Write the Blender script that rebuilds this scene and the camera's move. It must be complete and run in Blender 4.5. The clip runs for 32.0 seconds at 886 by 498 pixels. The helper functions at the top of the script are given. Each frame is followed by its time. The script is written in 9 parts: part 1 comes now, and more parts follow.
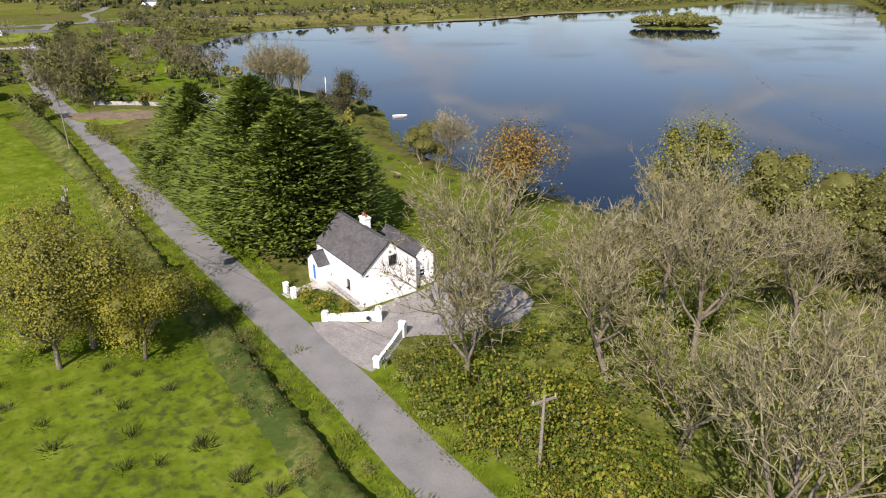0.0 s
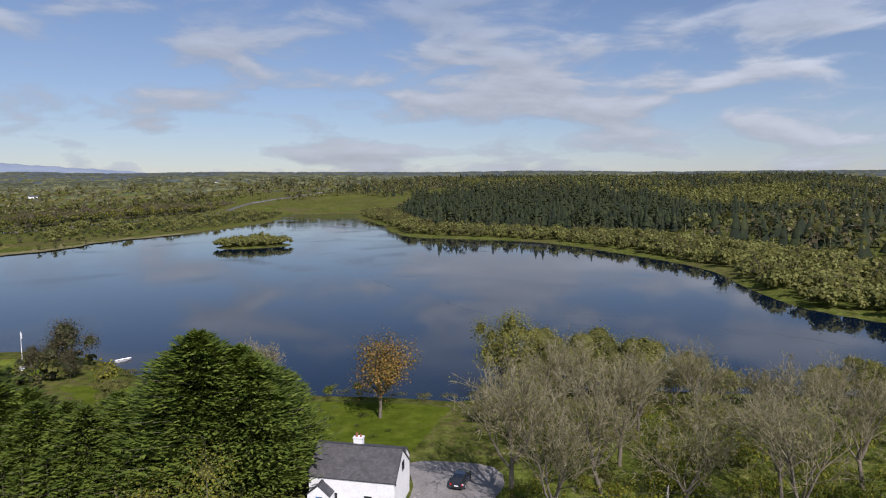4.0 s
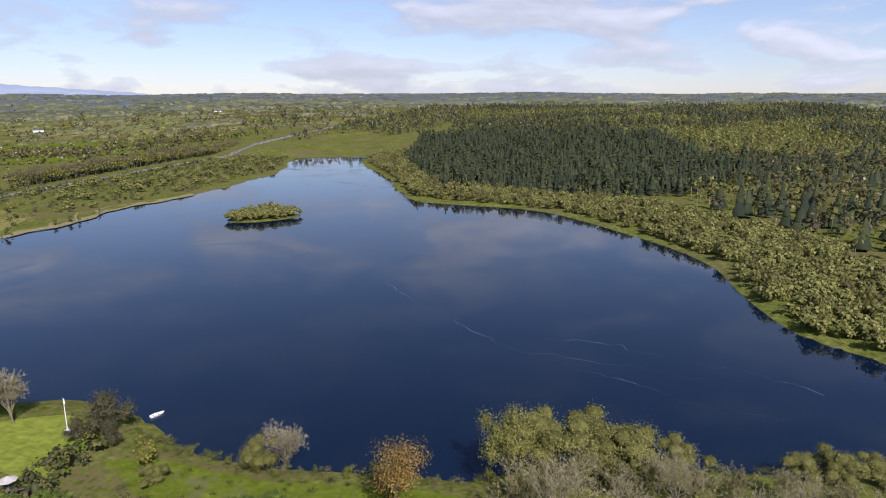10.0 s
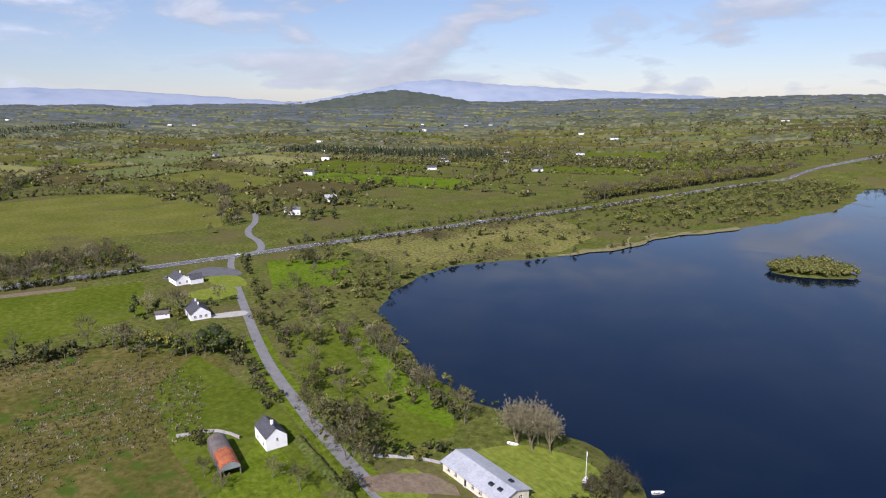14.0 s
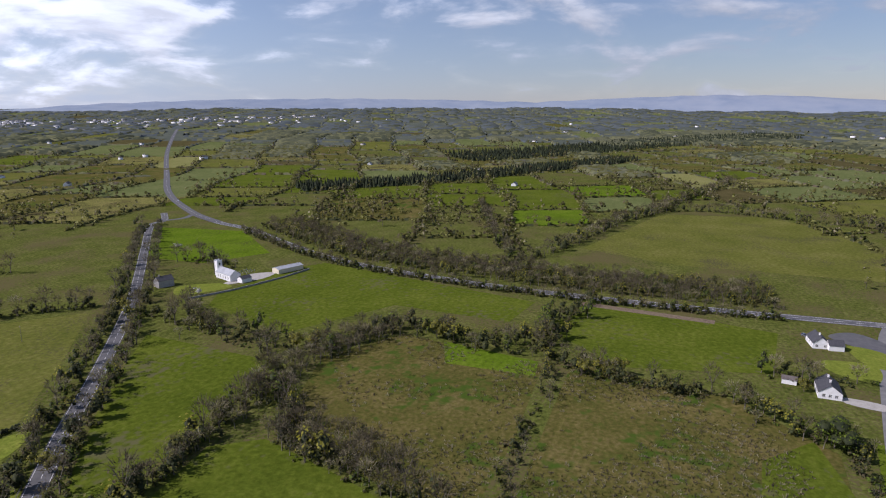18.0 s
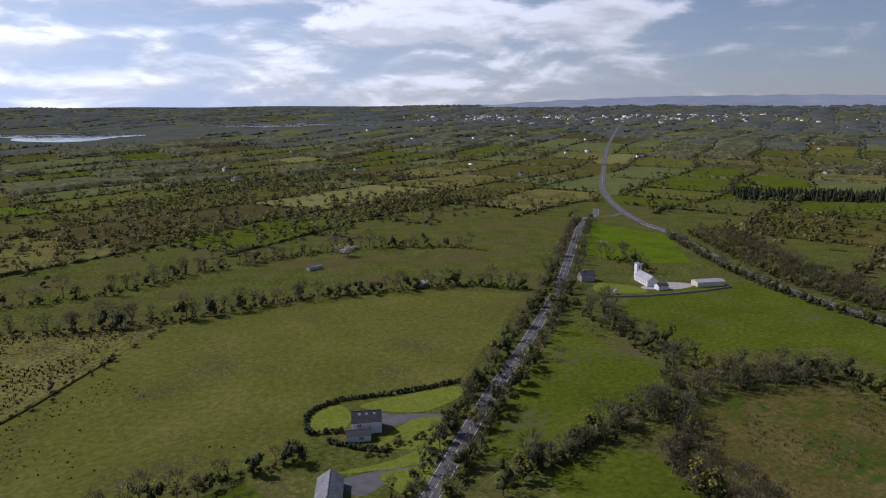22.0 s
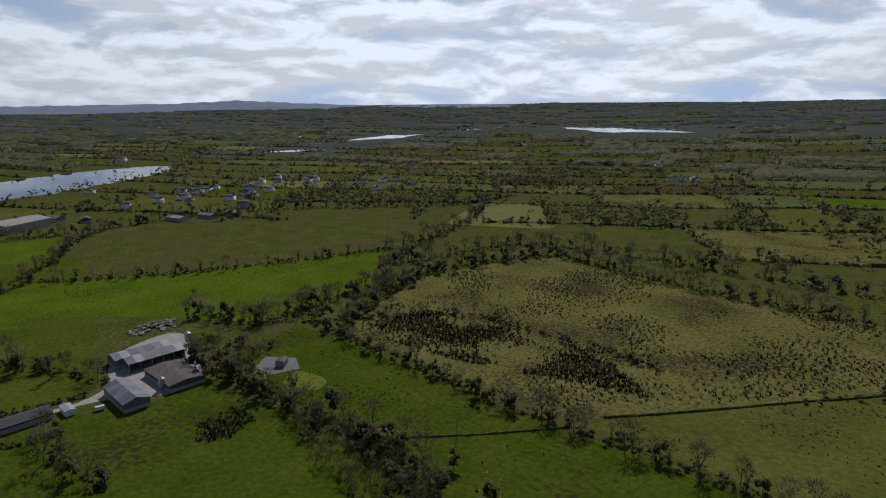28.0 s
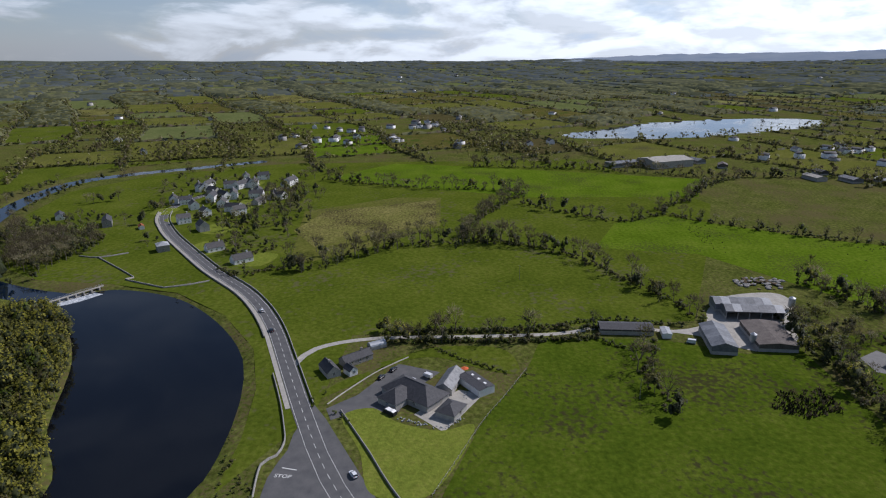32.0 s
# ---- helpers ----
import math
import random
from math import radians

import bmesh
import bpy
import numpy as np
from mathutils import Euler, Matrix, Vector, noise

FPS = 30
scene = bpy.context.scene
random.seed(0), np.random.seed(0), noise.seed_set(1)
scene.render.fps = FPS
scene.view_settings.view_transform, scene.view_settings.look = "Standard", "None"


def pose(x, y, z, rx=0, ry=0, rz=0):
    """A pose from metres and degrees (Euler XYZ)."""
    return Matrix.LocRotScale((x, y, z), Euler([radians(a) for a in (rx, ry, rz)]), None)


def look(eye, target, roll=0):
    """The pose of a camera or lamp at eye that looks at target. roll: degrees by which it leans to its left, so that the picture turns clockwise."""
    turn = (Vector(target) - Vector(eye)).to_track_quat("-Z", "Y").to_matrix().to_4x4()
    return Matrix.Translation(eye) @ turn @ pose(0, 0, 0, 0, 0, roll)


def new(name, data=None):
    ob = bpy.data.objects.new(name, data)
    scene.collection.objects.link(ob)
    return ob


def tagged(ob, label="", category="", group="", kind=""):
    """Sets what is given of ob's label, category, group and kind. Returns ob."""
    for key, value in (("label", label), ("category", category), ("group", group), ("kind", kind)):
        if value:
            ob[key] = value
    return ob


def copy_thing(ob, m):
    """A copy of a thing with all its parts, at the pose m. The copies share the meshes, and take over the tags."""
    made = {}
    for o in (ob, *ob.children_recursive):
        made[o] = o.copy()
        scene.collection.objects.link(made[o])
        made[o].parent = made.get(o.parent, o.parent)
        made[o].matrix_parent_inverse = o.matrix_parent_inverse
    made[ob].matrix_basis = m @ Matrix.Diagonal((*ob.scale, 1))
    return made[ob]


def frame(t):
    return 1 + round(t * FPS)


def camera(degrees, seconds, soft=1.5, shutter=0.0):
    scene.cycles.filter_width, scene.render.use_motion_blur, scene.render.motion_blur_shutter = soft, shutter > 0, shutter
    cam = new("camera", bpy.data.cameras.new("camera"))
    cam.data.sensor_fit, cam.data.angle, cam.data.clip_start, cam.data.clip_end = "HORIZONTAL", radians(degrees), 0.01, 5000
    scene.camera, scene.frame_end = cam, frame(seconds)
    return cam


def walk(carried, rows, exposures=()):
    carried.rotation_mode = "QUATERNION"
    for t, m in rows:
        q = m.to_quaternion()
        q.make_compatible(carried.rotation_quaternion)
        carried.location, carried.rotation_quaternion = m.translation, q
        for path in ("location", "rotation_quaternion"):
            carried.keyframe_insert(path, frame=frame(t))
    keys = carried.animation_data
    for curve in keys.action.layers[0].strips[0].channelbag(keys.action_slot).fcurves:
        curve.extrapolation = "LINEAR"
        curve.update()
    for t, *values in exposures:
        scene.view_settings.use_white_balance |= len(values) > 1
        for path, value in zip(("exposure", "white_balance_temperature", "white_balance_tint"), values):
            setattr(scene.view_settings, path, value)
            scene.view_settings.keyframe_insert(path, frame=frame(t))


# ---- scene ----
cam = camera(69.08, 32.0, soft=1.15)
# seconds, x, y, z, yaw, pitch, roll
PATH = [
    (0.0, 47.47, -29.93, 31.26, 49.22, -23.85, -0.14),
    (0.5, 41.71, -35.59, 31.86, 43.55, -24.04, -0.01),
    (1.0, 36.88, -40.68, 32.10, 37.06, -24.09, 0.16),
    (1.5, 32.04, -45.86, 32.39, 28.18, -24.26, 0.15),
    (2.0, 26.86, -50.60, 32.69, 19.27, -23.99, 0.19),
    (2.5, 21.52, -55.99, 33.50, 18.45, -19.15, 0.22),
    (3.0, 17.10, -61.32, 34.48, 9.82, -11.83, 0.33),
    (3.5, 14.53, -64.56, 35.02, 7.51, -5.23, -0.03),
    (5.5, 13.24, -66.13, 42.77, 7.01, -13.49, -0.40),
    (6.0, 13.12, -66.44, 45.02, 6.90, -17.88, -0.30),
    (6.5, 13.06, -66.78, 47.54, 6.85, -18.88, -0.28),
    (7.0, 13.00, -66.98, 50.57, 6.90, -18.83, -0.21),
    (7.5, 13.02, -67.08, 53.75, 6.90, -18.83, -0.25),
    (8.0, 13.06, -67.14, 57.04, 6.90, -18.84, -0.26),
    (8.5, 13.16, -67.24, 60.35, 6.87, -18.90, -0.21),
    (9.0, 13.27, -67.33, 63.71, 6.76, -13.66, -0.15),
    (9.5, 13.42, -67.51, 66.96, 6.88, -12.87, -0.11),
    (10.0, 13.61, -67.75, 70.15, 7.92, -12.83, -0.08),
    (10.5, 13.84, -68.03, 73.34, 14.39, -12.82, 0.03),
    (11.0, 14.10, -68.32, 76.56, 21.78, -12.78, 0.01),
    (11.5, 14.49, -68.62, 79.78, 28.94, -12.80, -0.04),
    (12.0, 14.96, -68.81, 83.03, 34.39, -12.77, -0.13),
    (12.5, 15.42, -68.98, 86.34, 38.91, -12.76, -0.21),
    (13.0, 15.74, -69.17, 89.71, 43.83, -12.76, -0.28),
    (13.5, 15.83, -69.35, 93.00, 49.17, -12.76, -0.31),
    (15.5, 14.72, -69.55, 105.44, 72.34, -12.57, -0.29),
    (16.0, 14.55, -69.49, 108.56, 79.76, -12.48, -0.21),
    (16.5, 14.60, -69.25, 111.73, 87.11, -12.39, -0.32),
    (17.0, 14.91, -68.87, 115.00, 94.82, -12.39, -0.37),
    (17.5, 15.37, -68.49, 118.33, 102.13, -12.34, -0.27),
    (18.0, 15.89, -68.18, 121.55, 109.22, -12.28, -0.23),
    (18.5, 16.36, -67.89, 124.39, 115.79, -12.22, -0.21),
    (19.0, 16.78, -67.58, 126.58, 122.16, -12.19, -0.09),
    (19.5, 17.15, -67.22, 127.97, 125.14, -12.26, -0.06),
    (20.0, 17.56, -66.82, 128.77, 128.44, -12.32, 0.03),
    (20.5, 18.02, -66.44, 129.28, 132.10, -12.41, 0.04),
    (21.0, 18.43, -66.06, 129.68, 136.83, -12.46, 0.09),
    (21.5, 18.66, -65.79, 130.02, 141.84, -12.54, -0.00),
    (22.0, 18.76, -65.58, 130.24, 146.36, -12.61, 0.01),
    (22.5, 18.80, -65.42, 130.33, 150.24, -12.66, 0.03),
    (23.0, 18.83, -65.32, 130.35, 153.87, -12.69, 0.02),
    (23.5, 18.87, -65.16, 130.32, 157.78, -12.74, 0.03),
    (24.0, 18.90, -64.89, 130.24, 161.75, -12.81, -0.00),
    (24.5, 18.88, -64.63, 130.17, 166.58, -12.87, -0.09),
    (26.5, 19.05, -63.64, 130.22, 189.25, -13.03, -0.25),
    (27.0, 19.03, -63.31, 130.20, 199.62, -13.10, -0.17),
    (27.5, 18.97, -62.88, 130.22, 208.15, -13.18, -0.13),
    (28.0, 18.79, -62.48, 130.34, 216.30, -13.26, -0.09),
    (28.5, 18.52, -62.21, 130.52, 224.57, -13.35, -0.15),
    (29.0, 18.16, -62.08, 130.74, 231.87, -13.40, -0.20),
    (29.5, 17.71, -61.93, 130.96, 238.74, -13.43, -0.22),
    (30.0, 17.20, -61.74, 131.20, 244.95, -13.43, -0.21),
    (30.5, 16.73, -61.58, 131.46, 251.18, -13.43, -0.28),
    (31.0, 16.36, -61.50, 131.70, 257.65, -13.42, -0.34),
    (31.5, 16.10, -61.48, 131.87, 263.78, -13.41, -0.42),
    (32.0, 15.84, -61.52, 131.98, 269.49, -17.36, -0.49),
]


def flown(x, y, z, yaw, pitch, roll):
    return pose(x, y, z, 0, 0, yaw) @ pose(0, 0, 0, 90 + pitch) @ pose(0, 0, 0, 0, 0, roll)


walk(cam, [(r[0], flown(*r[1:])) for r in PATH], exposures=[(0.0, 0.65, 6650, 20), (2.0, 0.65, 6800, 21), (2.5, 0.45, 6600, 21), (3.0, 0.1, 6300, 21), (3.5, 0.0, 6150, 22), (5.5, 0.4, 6050, 22), (6.0, 0.6, 6050, 22), (8.0, 0.78, 6050, 25), (9.0, 0.68, 6100, 27), (10.0, 0.5, 6050, 27), (12.0, 0.45, 6000, 25), (13.0, 0.42, 6000, 25), (16.5, 0.1, 6000, 26), (20.0, -0.4, 6000, 26), (23.0, -0.68, 6050, 25), (28.0, -1.08, 6150, 19), (30.0, -1.05, 6050, 19), (31.0, -0.90, 5950, 18), (32.0, -0.42, 6000, 18)])

# ---- daylight: a spring sky with broken cloud ----
SUN_AZ, SUN_EL = radians(150), radians(43)
world = bpy.data.worlds.new("world")
scene.world = world
world.use_nodes = True
wt = world.node_tree
wt.nodes.clear()


def wnode(kind, **values):
    n = wt.nodes.new(kind)
    for k, v in values.items():
        n.inputs[k].default_value = v
    return n


def wmath(op, a, b=None, c=None, clamp=False):
    n = wt.nodes.new("ShaderNodeMath")
    n.operation, n.use_clamp = op, clamp
    for i, v in enumerate((a, b, c)):
        if v is None:
            continue
        if isinstance(v, (int, float)):
            n.inputs[i].default_value = v
        else:
            wt.links.new(v, n.inputs[i])
    return n.outputs[0]


sky = wt.nodes.new("ShaderNodeTexSky")
sky.sky_type, sky.sun_disc = "NISHITA", False
sky.sun_elevation, sky.sun_rotation = SUN_EL, SUN_AZ
sky.air_density, sky.dust_density, sky.ozone_density = 1.0, 0.2, 2.5
coord = wt.nodes.new("ShaderNodeTexCoord")
sep = wt.nodes.new("ShaderNodeSeparateXYZ")
wt.links.new(coord.outputs["Generated"], sep.inputs[0])
flat = wt.nodes.new("ShaderNodeVectorMath")
flat.operation = "MULTIPLY"
flat.inputs[1].default_value = (1.0, 1.0, 3.4)
wt.links.new(coord.outputs["Generated"], flat.inputs[0])
puffs = wnode("ShaderNodeTexNoise", Scale=6.2, Detail=8.0, Roughness=0.55, Distortion=0.3)
banks = wnode("ShaderNodeTexNoise", Scale=1.5, Detail=3.0, Roughness=0.5)
for n in (puffs, banks):
    wt.links.new(flat.outputs[0], n.inputs["Vector"])
cover = wmath("ADD", puffs.outputs[0], wmath("MULTIPLY", wmath("SUBTRACT", banks.outputs[0], 0.5), 0.55))
# cloud towards the sun is lit through, brighter and closer packed
aim = wt.nodes.new("ShaderNodeVectorMath")
aim.operation = "DOT_PRODUCT"
wt.links.new(coord.outputs["Generated"], aim.inputs[0])
aim.inputs[1].default_value = (math.sin(SUN_AZ) * math.cos(SUN_EL), math.cos(SUN_AZ) * math.cos(SUN_EL), math.sin(SUN_EL))
toward = wmath("POWER", wmath("MULTIPLY", wmath("ADD", aim.outputs["Value"], 0.8), 0.617, clamp=True), 2.0)
cover = wmath("ADD", cover, wmath("MULTIPLY", toward, 0.12))
mask = wt.nodes.new("ShaderNodeMapRange")
mask.interpolation_type = "SMOOTHSTEP"
mask.inputs["From Min"].default_value, mask.inputs["From Max"].default_value = 0.42, 0.66
wt.links.new(cover, mask.inputs["Value"])
# a second look a little higher up tells lit tops from grey undersides
higher = wt.nodes.new("ShaderNodeVectorMath")
higher.operation = "ADD"
higher.inputs[1].default_value = (0.0, 0.0, 0.045)
wt.links.new(flat.outputs[0], higher.inputs[0])
above = wnode("ShaderNodeTexNoise", Scale=6.2, Detail=6.0, Roughness=0.55, Distortion=0.3)
wt.links.new(higher.outputs[0], above.inputs["Vector"])
body = wmath("ADD", 0.93, wmath("MULTIPLY", wmath("SUBTRACT", puffs.outputs[0], above.outputs[0]), wmath("ADD", 0.8, wmath("MULTIPLY", toward, 2.4))))
body = wmath("MINIMUM", wmath("MAXIMUM", body, 0.80), 1.12)
cloud = wt.nodes.new("ShaderNodeMix")
cloud.data_type = "RGBA"
white = wt.nodes.new("ShaderNodeVectorMath")
white.operation = "SCALE"
tint = wt.nodes.new("ShaderNodeMix")
tint.data_type = "RGBA"
tint.inputs["A"].default_value, tint.inputs["B"].default_value = (5.2, 6.8, 8.6, 1), (6.9, 7.6, 7.9, 1)
wt.links.new(mask.outputs[0], tint.inputs["Factor"])
wt.links.new(tint.outputs["Result"], white.inputs[0])
glow = wmath("ADD", 0.60, wmath("MULTIPLY", toward, 1.65))
# a milky veil that thickens towards the skyline
veil = wmath("POWER", wmath("SUBTRACT", 1.0, wmath("MULTIPLY", wmath("MAXIMUM", sep.outputs[2], 0.0), 2.7), clamp=True), 1.3)
veil = wmath("MULTIPLY", veil, wmath("ADD", 0.29, wmath("MULTIPLY", toward, 0.85)), clamp=True)
body = wmath("ADD", wmath("MULTIPLY", wmath("MULTIPLY", body, 1.25), mask.outputs[0]), wmath("MULTIPLY", wmath("SUBTRACT", 1.0, mask.outputs[0]), 0.95))
wt.links.new(wmath("MULTIPLY", body, glow), white.inputs["Scale"])
# overhead the cloud thins out to open blue
thin = wt.nodes.new("ShaderNodeMapRange")
thin.interpolation_type = "SMOOTHSTEP"
thin.inputs["From Min"].default_value, thin.inputs["From Max"].default_value = 0.14, 0.36
thin.inputs["To Min"].default_value, thin.inputs["To Max"].default_value = 0.92, 0.10
wt.links.new(sep.outputs[2], thin.inputs["Value"])
amount = wmath("MAXIMUM", wmath("MULTIPLY", mask.outputs[0], thin.outputs[0]), veil)
wt.links.new(amount, cloud.inputs["Factor"])
wt.links.new(sky.outputs[0], cloud.inputs["A"])
wt.links.new(white.outputs[0], cloud.inputs["B"])
back = wnode("ShaderNodeBackground", Strength=0.085)
wt.links.new(cloud.outputs["Result"], back.inputs[0])
wout = wt.nodes.new("ShaderNodeOutputWorld")
wt.links.new(back.outputs[0], wout.inputs[0])

sun = new("sun", bpy.data.lights.new("sun", "SUN"))
sun.data.energy, sun.data.angle, sun.data.color = 5.0, radians(0.55), (1.0, 0.95, 0.87)
sun.matrix_world = look((math.sin(SUN_AZ) * 100, math.cos(SUN_AZ) * 100, 100 * math.tan(SUN_EL)), (0, 0, 0))

# ---- materials ----
def material(name, colours, scale=1.0, fine=8.0, rough=0.85, bump=0.3, depth=0.05, metal=0.0, mix=0.5, island=0.0, spec=0.3, through_light=0.0, stretch=(1, 1, 1), coat=0.0):
    """Two scales of noise over the world's metres choose among the colours; island adds variation from piece to piece."""
    m = bpy.data.materials.new(name)
    m.use_nodes = True
    t = m.node_tree
    t.nodes.clear()
    link, add = t.links.new, t.nodes.new
    geo = add("ShaderNodeNewGeometry")
    mapping = add("ShaderNodeMapping")
    mapping.inputs["Scale"].default_value = stretch
    link(geo.outputs["Position"], mapping.inputs[0])
    big, small = add("ShaderNodeTexNoise"), add("ShaderNodeTexNoise")
    big.inputs["Scale"].default_value, big.inputs["Detail"].default_value = 1 / scale, 4
    small.inputs["Scale"].default_value, small.inputs["Detail"].default_value = fine, 3
    for n in (big, small):
        link(mapping.outputs[0], n.inputs["Vector"])
    blend = add("ShaderNodeMix")
    blend.inputs["Factor"].default_value = mix
    link(big.outputs[0], blend.inputs["A"])
    link(small.outputs[0], blend.inputs["B"])
    value = blend.outputs["Result"]
    if island:
        info = add("ShaderNodeObjectInfo")
        a, b, c = add("ShaderNodeMath"), add("ShaderNodeMath"), add("ShaderNodeMath")
        a.operation, b.operation, c.operation = "ADD", "MULTIPLY_ADD", "FRACT"
        link(geo.outputs["Random Per Island"], a.inputs[0])
        link(info.outputs["Random"], a.inputs[1])
        link(a.outputs[0], c.inputs[0])
        link(c.outputs[0], b.inputs[0])
        b.inputs[1].default_value, b.inputs[2].default_value = island, -island / 2
        s = add("ShaderNodeMath")
        link(value, s.inputs[0])
        link(b.outputs[0], s.inputs[1])
        value = s.outputs[0]
    ramp = add("ShaderNodeValToRGB")
    e = ramp.color_ramp.elements
    n = len(colours)
    lo, hi = 0.33, 0.67
    e[0].position, e[0].color = lo, (*colours[0], 1)
    e[1].position, e[1].color = hi, (*colours[-1], 1)
    for i in range(1, n - 1):
        x = e.new(lo + (hi - lo) * i / (n - 1))
        x.color = (*colours[i], 1)
    link(value, ramp.inputs[0])
    p = add("ShaderNodeBsdfPrincipled")
    link(ramp.outputs[0], p.inputs["Base Color"])
    p.inputs["Roughness"].default_value, p.inputs["Metallic"].default_value = rough, metal
    p.inputs["Specular IOR Level"].default_value = spec
    p.inputs["Coat Weight"].default_value = coat
    if bump:
        b = add("ShaderNodeBump")
        b.inputs["Strength"].default_value, b.inputs["Distance"].default_value = bump, depth
        link(small.outputs[0], b.inputs["Height"])
        link(b.outputs[0], p.inputs["Normal"])
    out = add("ShaderNodeOutputMaterial")
    if through_light:
        tr, mx = add("ShaderNodeBsdfTranslucent"), add("ShaderNodeMixShader")
        link(ramp.outputs[0], tr.inputs[0])
        mx.inputs[0].default_value = through_light
        link(p.outputs[0], mx.inputs[1])
        link(tr.outputs[0], mx.inputs[2])
        link(mx.outputs[0], out.inputs[0])
    else:
        link(p.outputs[0], out.inputs[0])
    return m


def field_material(name, colours, patch=30.0, tuft=2.2, spots=None, amount=0.0, spot_size=1.5):
    """Grass: broad patches, tufts and blades; spots: a second plant (rush, dead grass) scattered in drifts."""
    m = material(name, colours, scale=patch, fine=1 / tuft, rough=0.95, bump=0.9, depth=0.25, mix=0.5, spec=0.0)
    t = m.node_tree
    link, add = t.links.new, t.nodes.new
    geo = next(n for n in t.nodes if n.type == "NEW_GEOMETRY")
    p = next(n for n in t.nodes if n.type == "BSDF_PRINCIPLED")
    ramp = next(n for n in t.nodes if n.type == "VALTORGB")
    blade = add("ShaderNodeTexNoise")
    blade.inputs["Scale"].default_value, blade.inputs["Detail"].default_value, blade.inputs["Roughness"].default_value = 0.42, 9, 0.72
    link(geo.outputs["Position"], blade.inputs["Vector"])
    tone = add("ShaderNodeMapRange")
    tone.inputs["From Min"].default_value, tone.inputs["From Max"].default_value = 0.3, 0.7
    tone.inputs["To Min"].default_value, tone.inputs["To Max"].default_value = (0.35, 1.65) if amount > 0.3 else (0.68, 1.32)
    link(blade.outputs[0], tone.inputs["Value"])
    mul = add("ShaderNodeVectorMath")
    mul.operation = "SCALE"
    link(ramp.outputs[0], mul.inputs[0])
    link(tone.outputs[0], mul.inputs["Scale"])
    colour = mul.outputs[0]
    if spots:
        drift, dot = add("ShaderNodeTexNoise"), add("ShaderNodeTexNoise")
        drift.inputs["Scale"].default_value, drift.inputs["Detail"].default_value = 1 / 45, 4
        dot.inputs["Scale"].default_value, dot.inputs["Detail"].default_value = 1 / spot_size, 2
        for n in (drift, dot):
            link(geo.outputs["Position"], n.inputs["Vector"])
        s = add("ShaderNodeMath")
        link(drift.outputs[0], s.inputs[0])
        link(dot.outputs[0], s.inputs[1])
        r = add("ShaderNodeMapRange")
        r.interpolation_type = "SMOOTHSTEP"
        r.inputs["From Min"].default_value, r.inputs["From Max"].default_value = 1.10 - amount * 0.32, 1.34 - amount * 0.32
        link(s.outputs[0], r.inputs["Value"])
        mix = add("ShaderNodeMix")
        mix.data_type = "RGBA"
        link(r.outputs[0], mix.inputs["Factor"])
        link(colour, mix.inputs["A"])
        mix.inputs["B"].default_value = (*spots, 1)
        colour = mix.outputs["Result"]
    link(colour, p.inputs["Base Color"])
    return m


GROUND = field_material("rough_grass", [(0.056, 0.070, 0.014), (0.084, 0.098, 0.020), (0.125, 0.126, 0.038)], 18, 2.5, (0.100, 0.086, 0.036), 0.42)
LUSH = field_material("lush_grass", [(0.062, 0.092, 0.007), (0.090, 0.126, 0.010), (0.130, 0.160, 0.022)], 7, 1.6, (0.050, 0.066, 0.014), 0.04, 0.9)
PASTURE = field_material("pasture", [(0.055, 0.078, 0.008), (0.078, 0.103, 0.011), (0.110, 0.128, 0.019)], 35, 3.0, (0.10, 0.10, 0.040), 0.05, 4.0)
BRIGHT = field_material("bright_pasture", [(0.064, 0.106, 0.006), (0.088, 0.140, 0.009), (0.120, 0.162, 0.016)], 25, 2.5, (0.060, 0.068, 0.018), 0.2)
DEEP = field_material("deep_green_pasture", [(0.043, 0.070, 0.006), (0.064, 0.095, 0.008), (0.094, 0.118, 0.015)], 22, 2.2, (0.045, 0.045, 0.016), 0.18, 2.5)
DULL = field_material("grazed_field", [(0.080, 0.094, 0.017), (0.110, 0.117, 0.024), (0.148, 0.142, 0.040)], 40, 3.5, (0.075, 0.068, 0.034), 0.12)
RUSHY = field_material("rushy_field", [(0.105, 0.118, 0.026), (0.152, 0.146, 0.042), (0.195, 0.175, 0.062)], 30, 2.0, (0.060, 0.050, 0.024), 0.42, 1.8)
# brown rough grass, with some cloud shade put into its dark tones
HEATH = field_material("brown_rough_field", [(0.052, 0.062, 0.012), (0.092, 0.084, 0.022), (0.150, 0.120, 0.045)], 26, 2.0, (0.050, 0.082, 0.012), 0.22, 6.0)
BOG = field_material("dark_bog", [(0.052, 0.052, 0.018), (0.076, 0.066, 0.026), (0.102, 0.086, 0.036)], 30, 3.0)
LAWN = field_material("lawn", [(0.12, 0.155, 0.022), (0.145, 0.175, 0.026), (0.17, 0.185, 0.035)], 9, 1.2)
YELLOW = field_material("yellow_field", [(0.15, 0.16, 0.05), (0.18, 0.18, 0.06), (0.21, 0.20, 0.08)], 30, 3.0)
REED = field_material("reed_bed", [(0.13, 0.12, 0.055), (0.19, 0.165, 0.085), (0.12, 0.13, 0.045)], 12, 1.5)
# far land, greyed and blued: distance haze is put into its colour
HAZELAND = field_material("far_moorland", [(0.064, 0.077, 0.062), (0.084, 0.097, 0.076), (0.112, 0.122, 0.092)], 60, 12.0)
SOIL = field_material("bare_soil", [(0.13, 0.10, 0.07), (0.17, 0.13, 0.09), (0.15, 0.13, 0.07)], 10, 1.5)
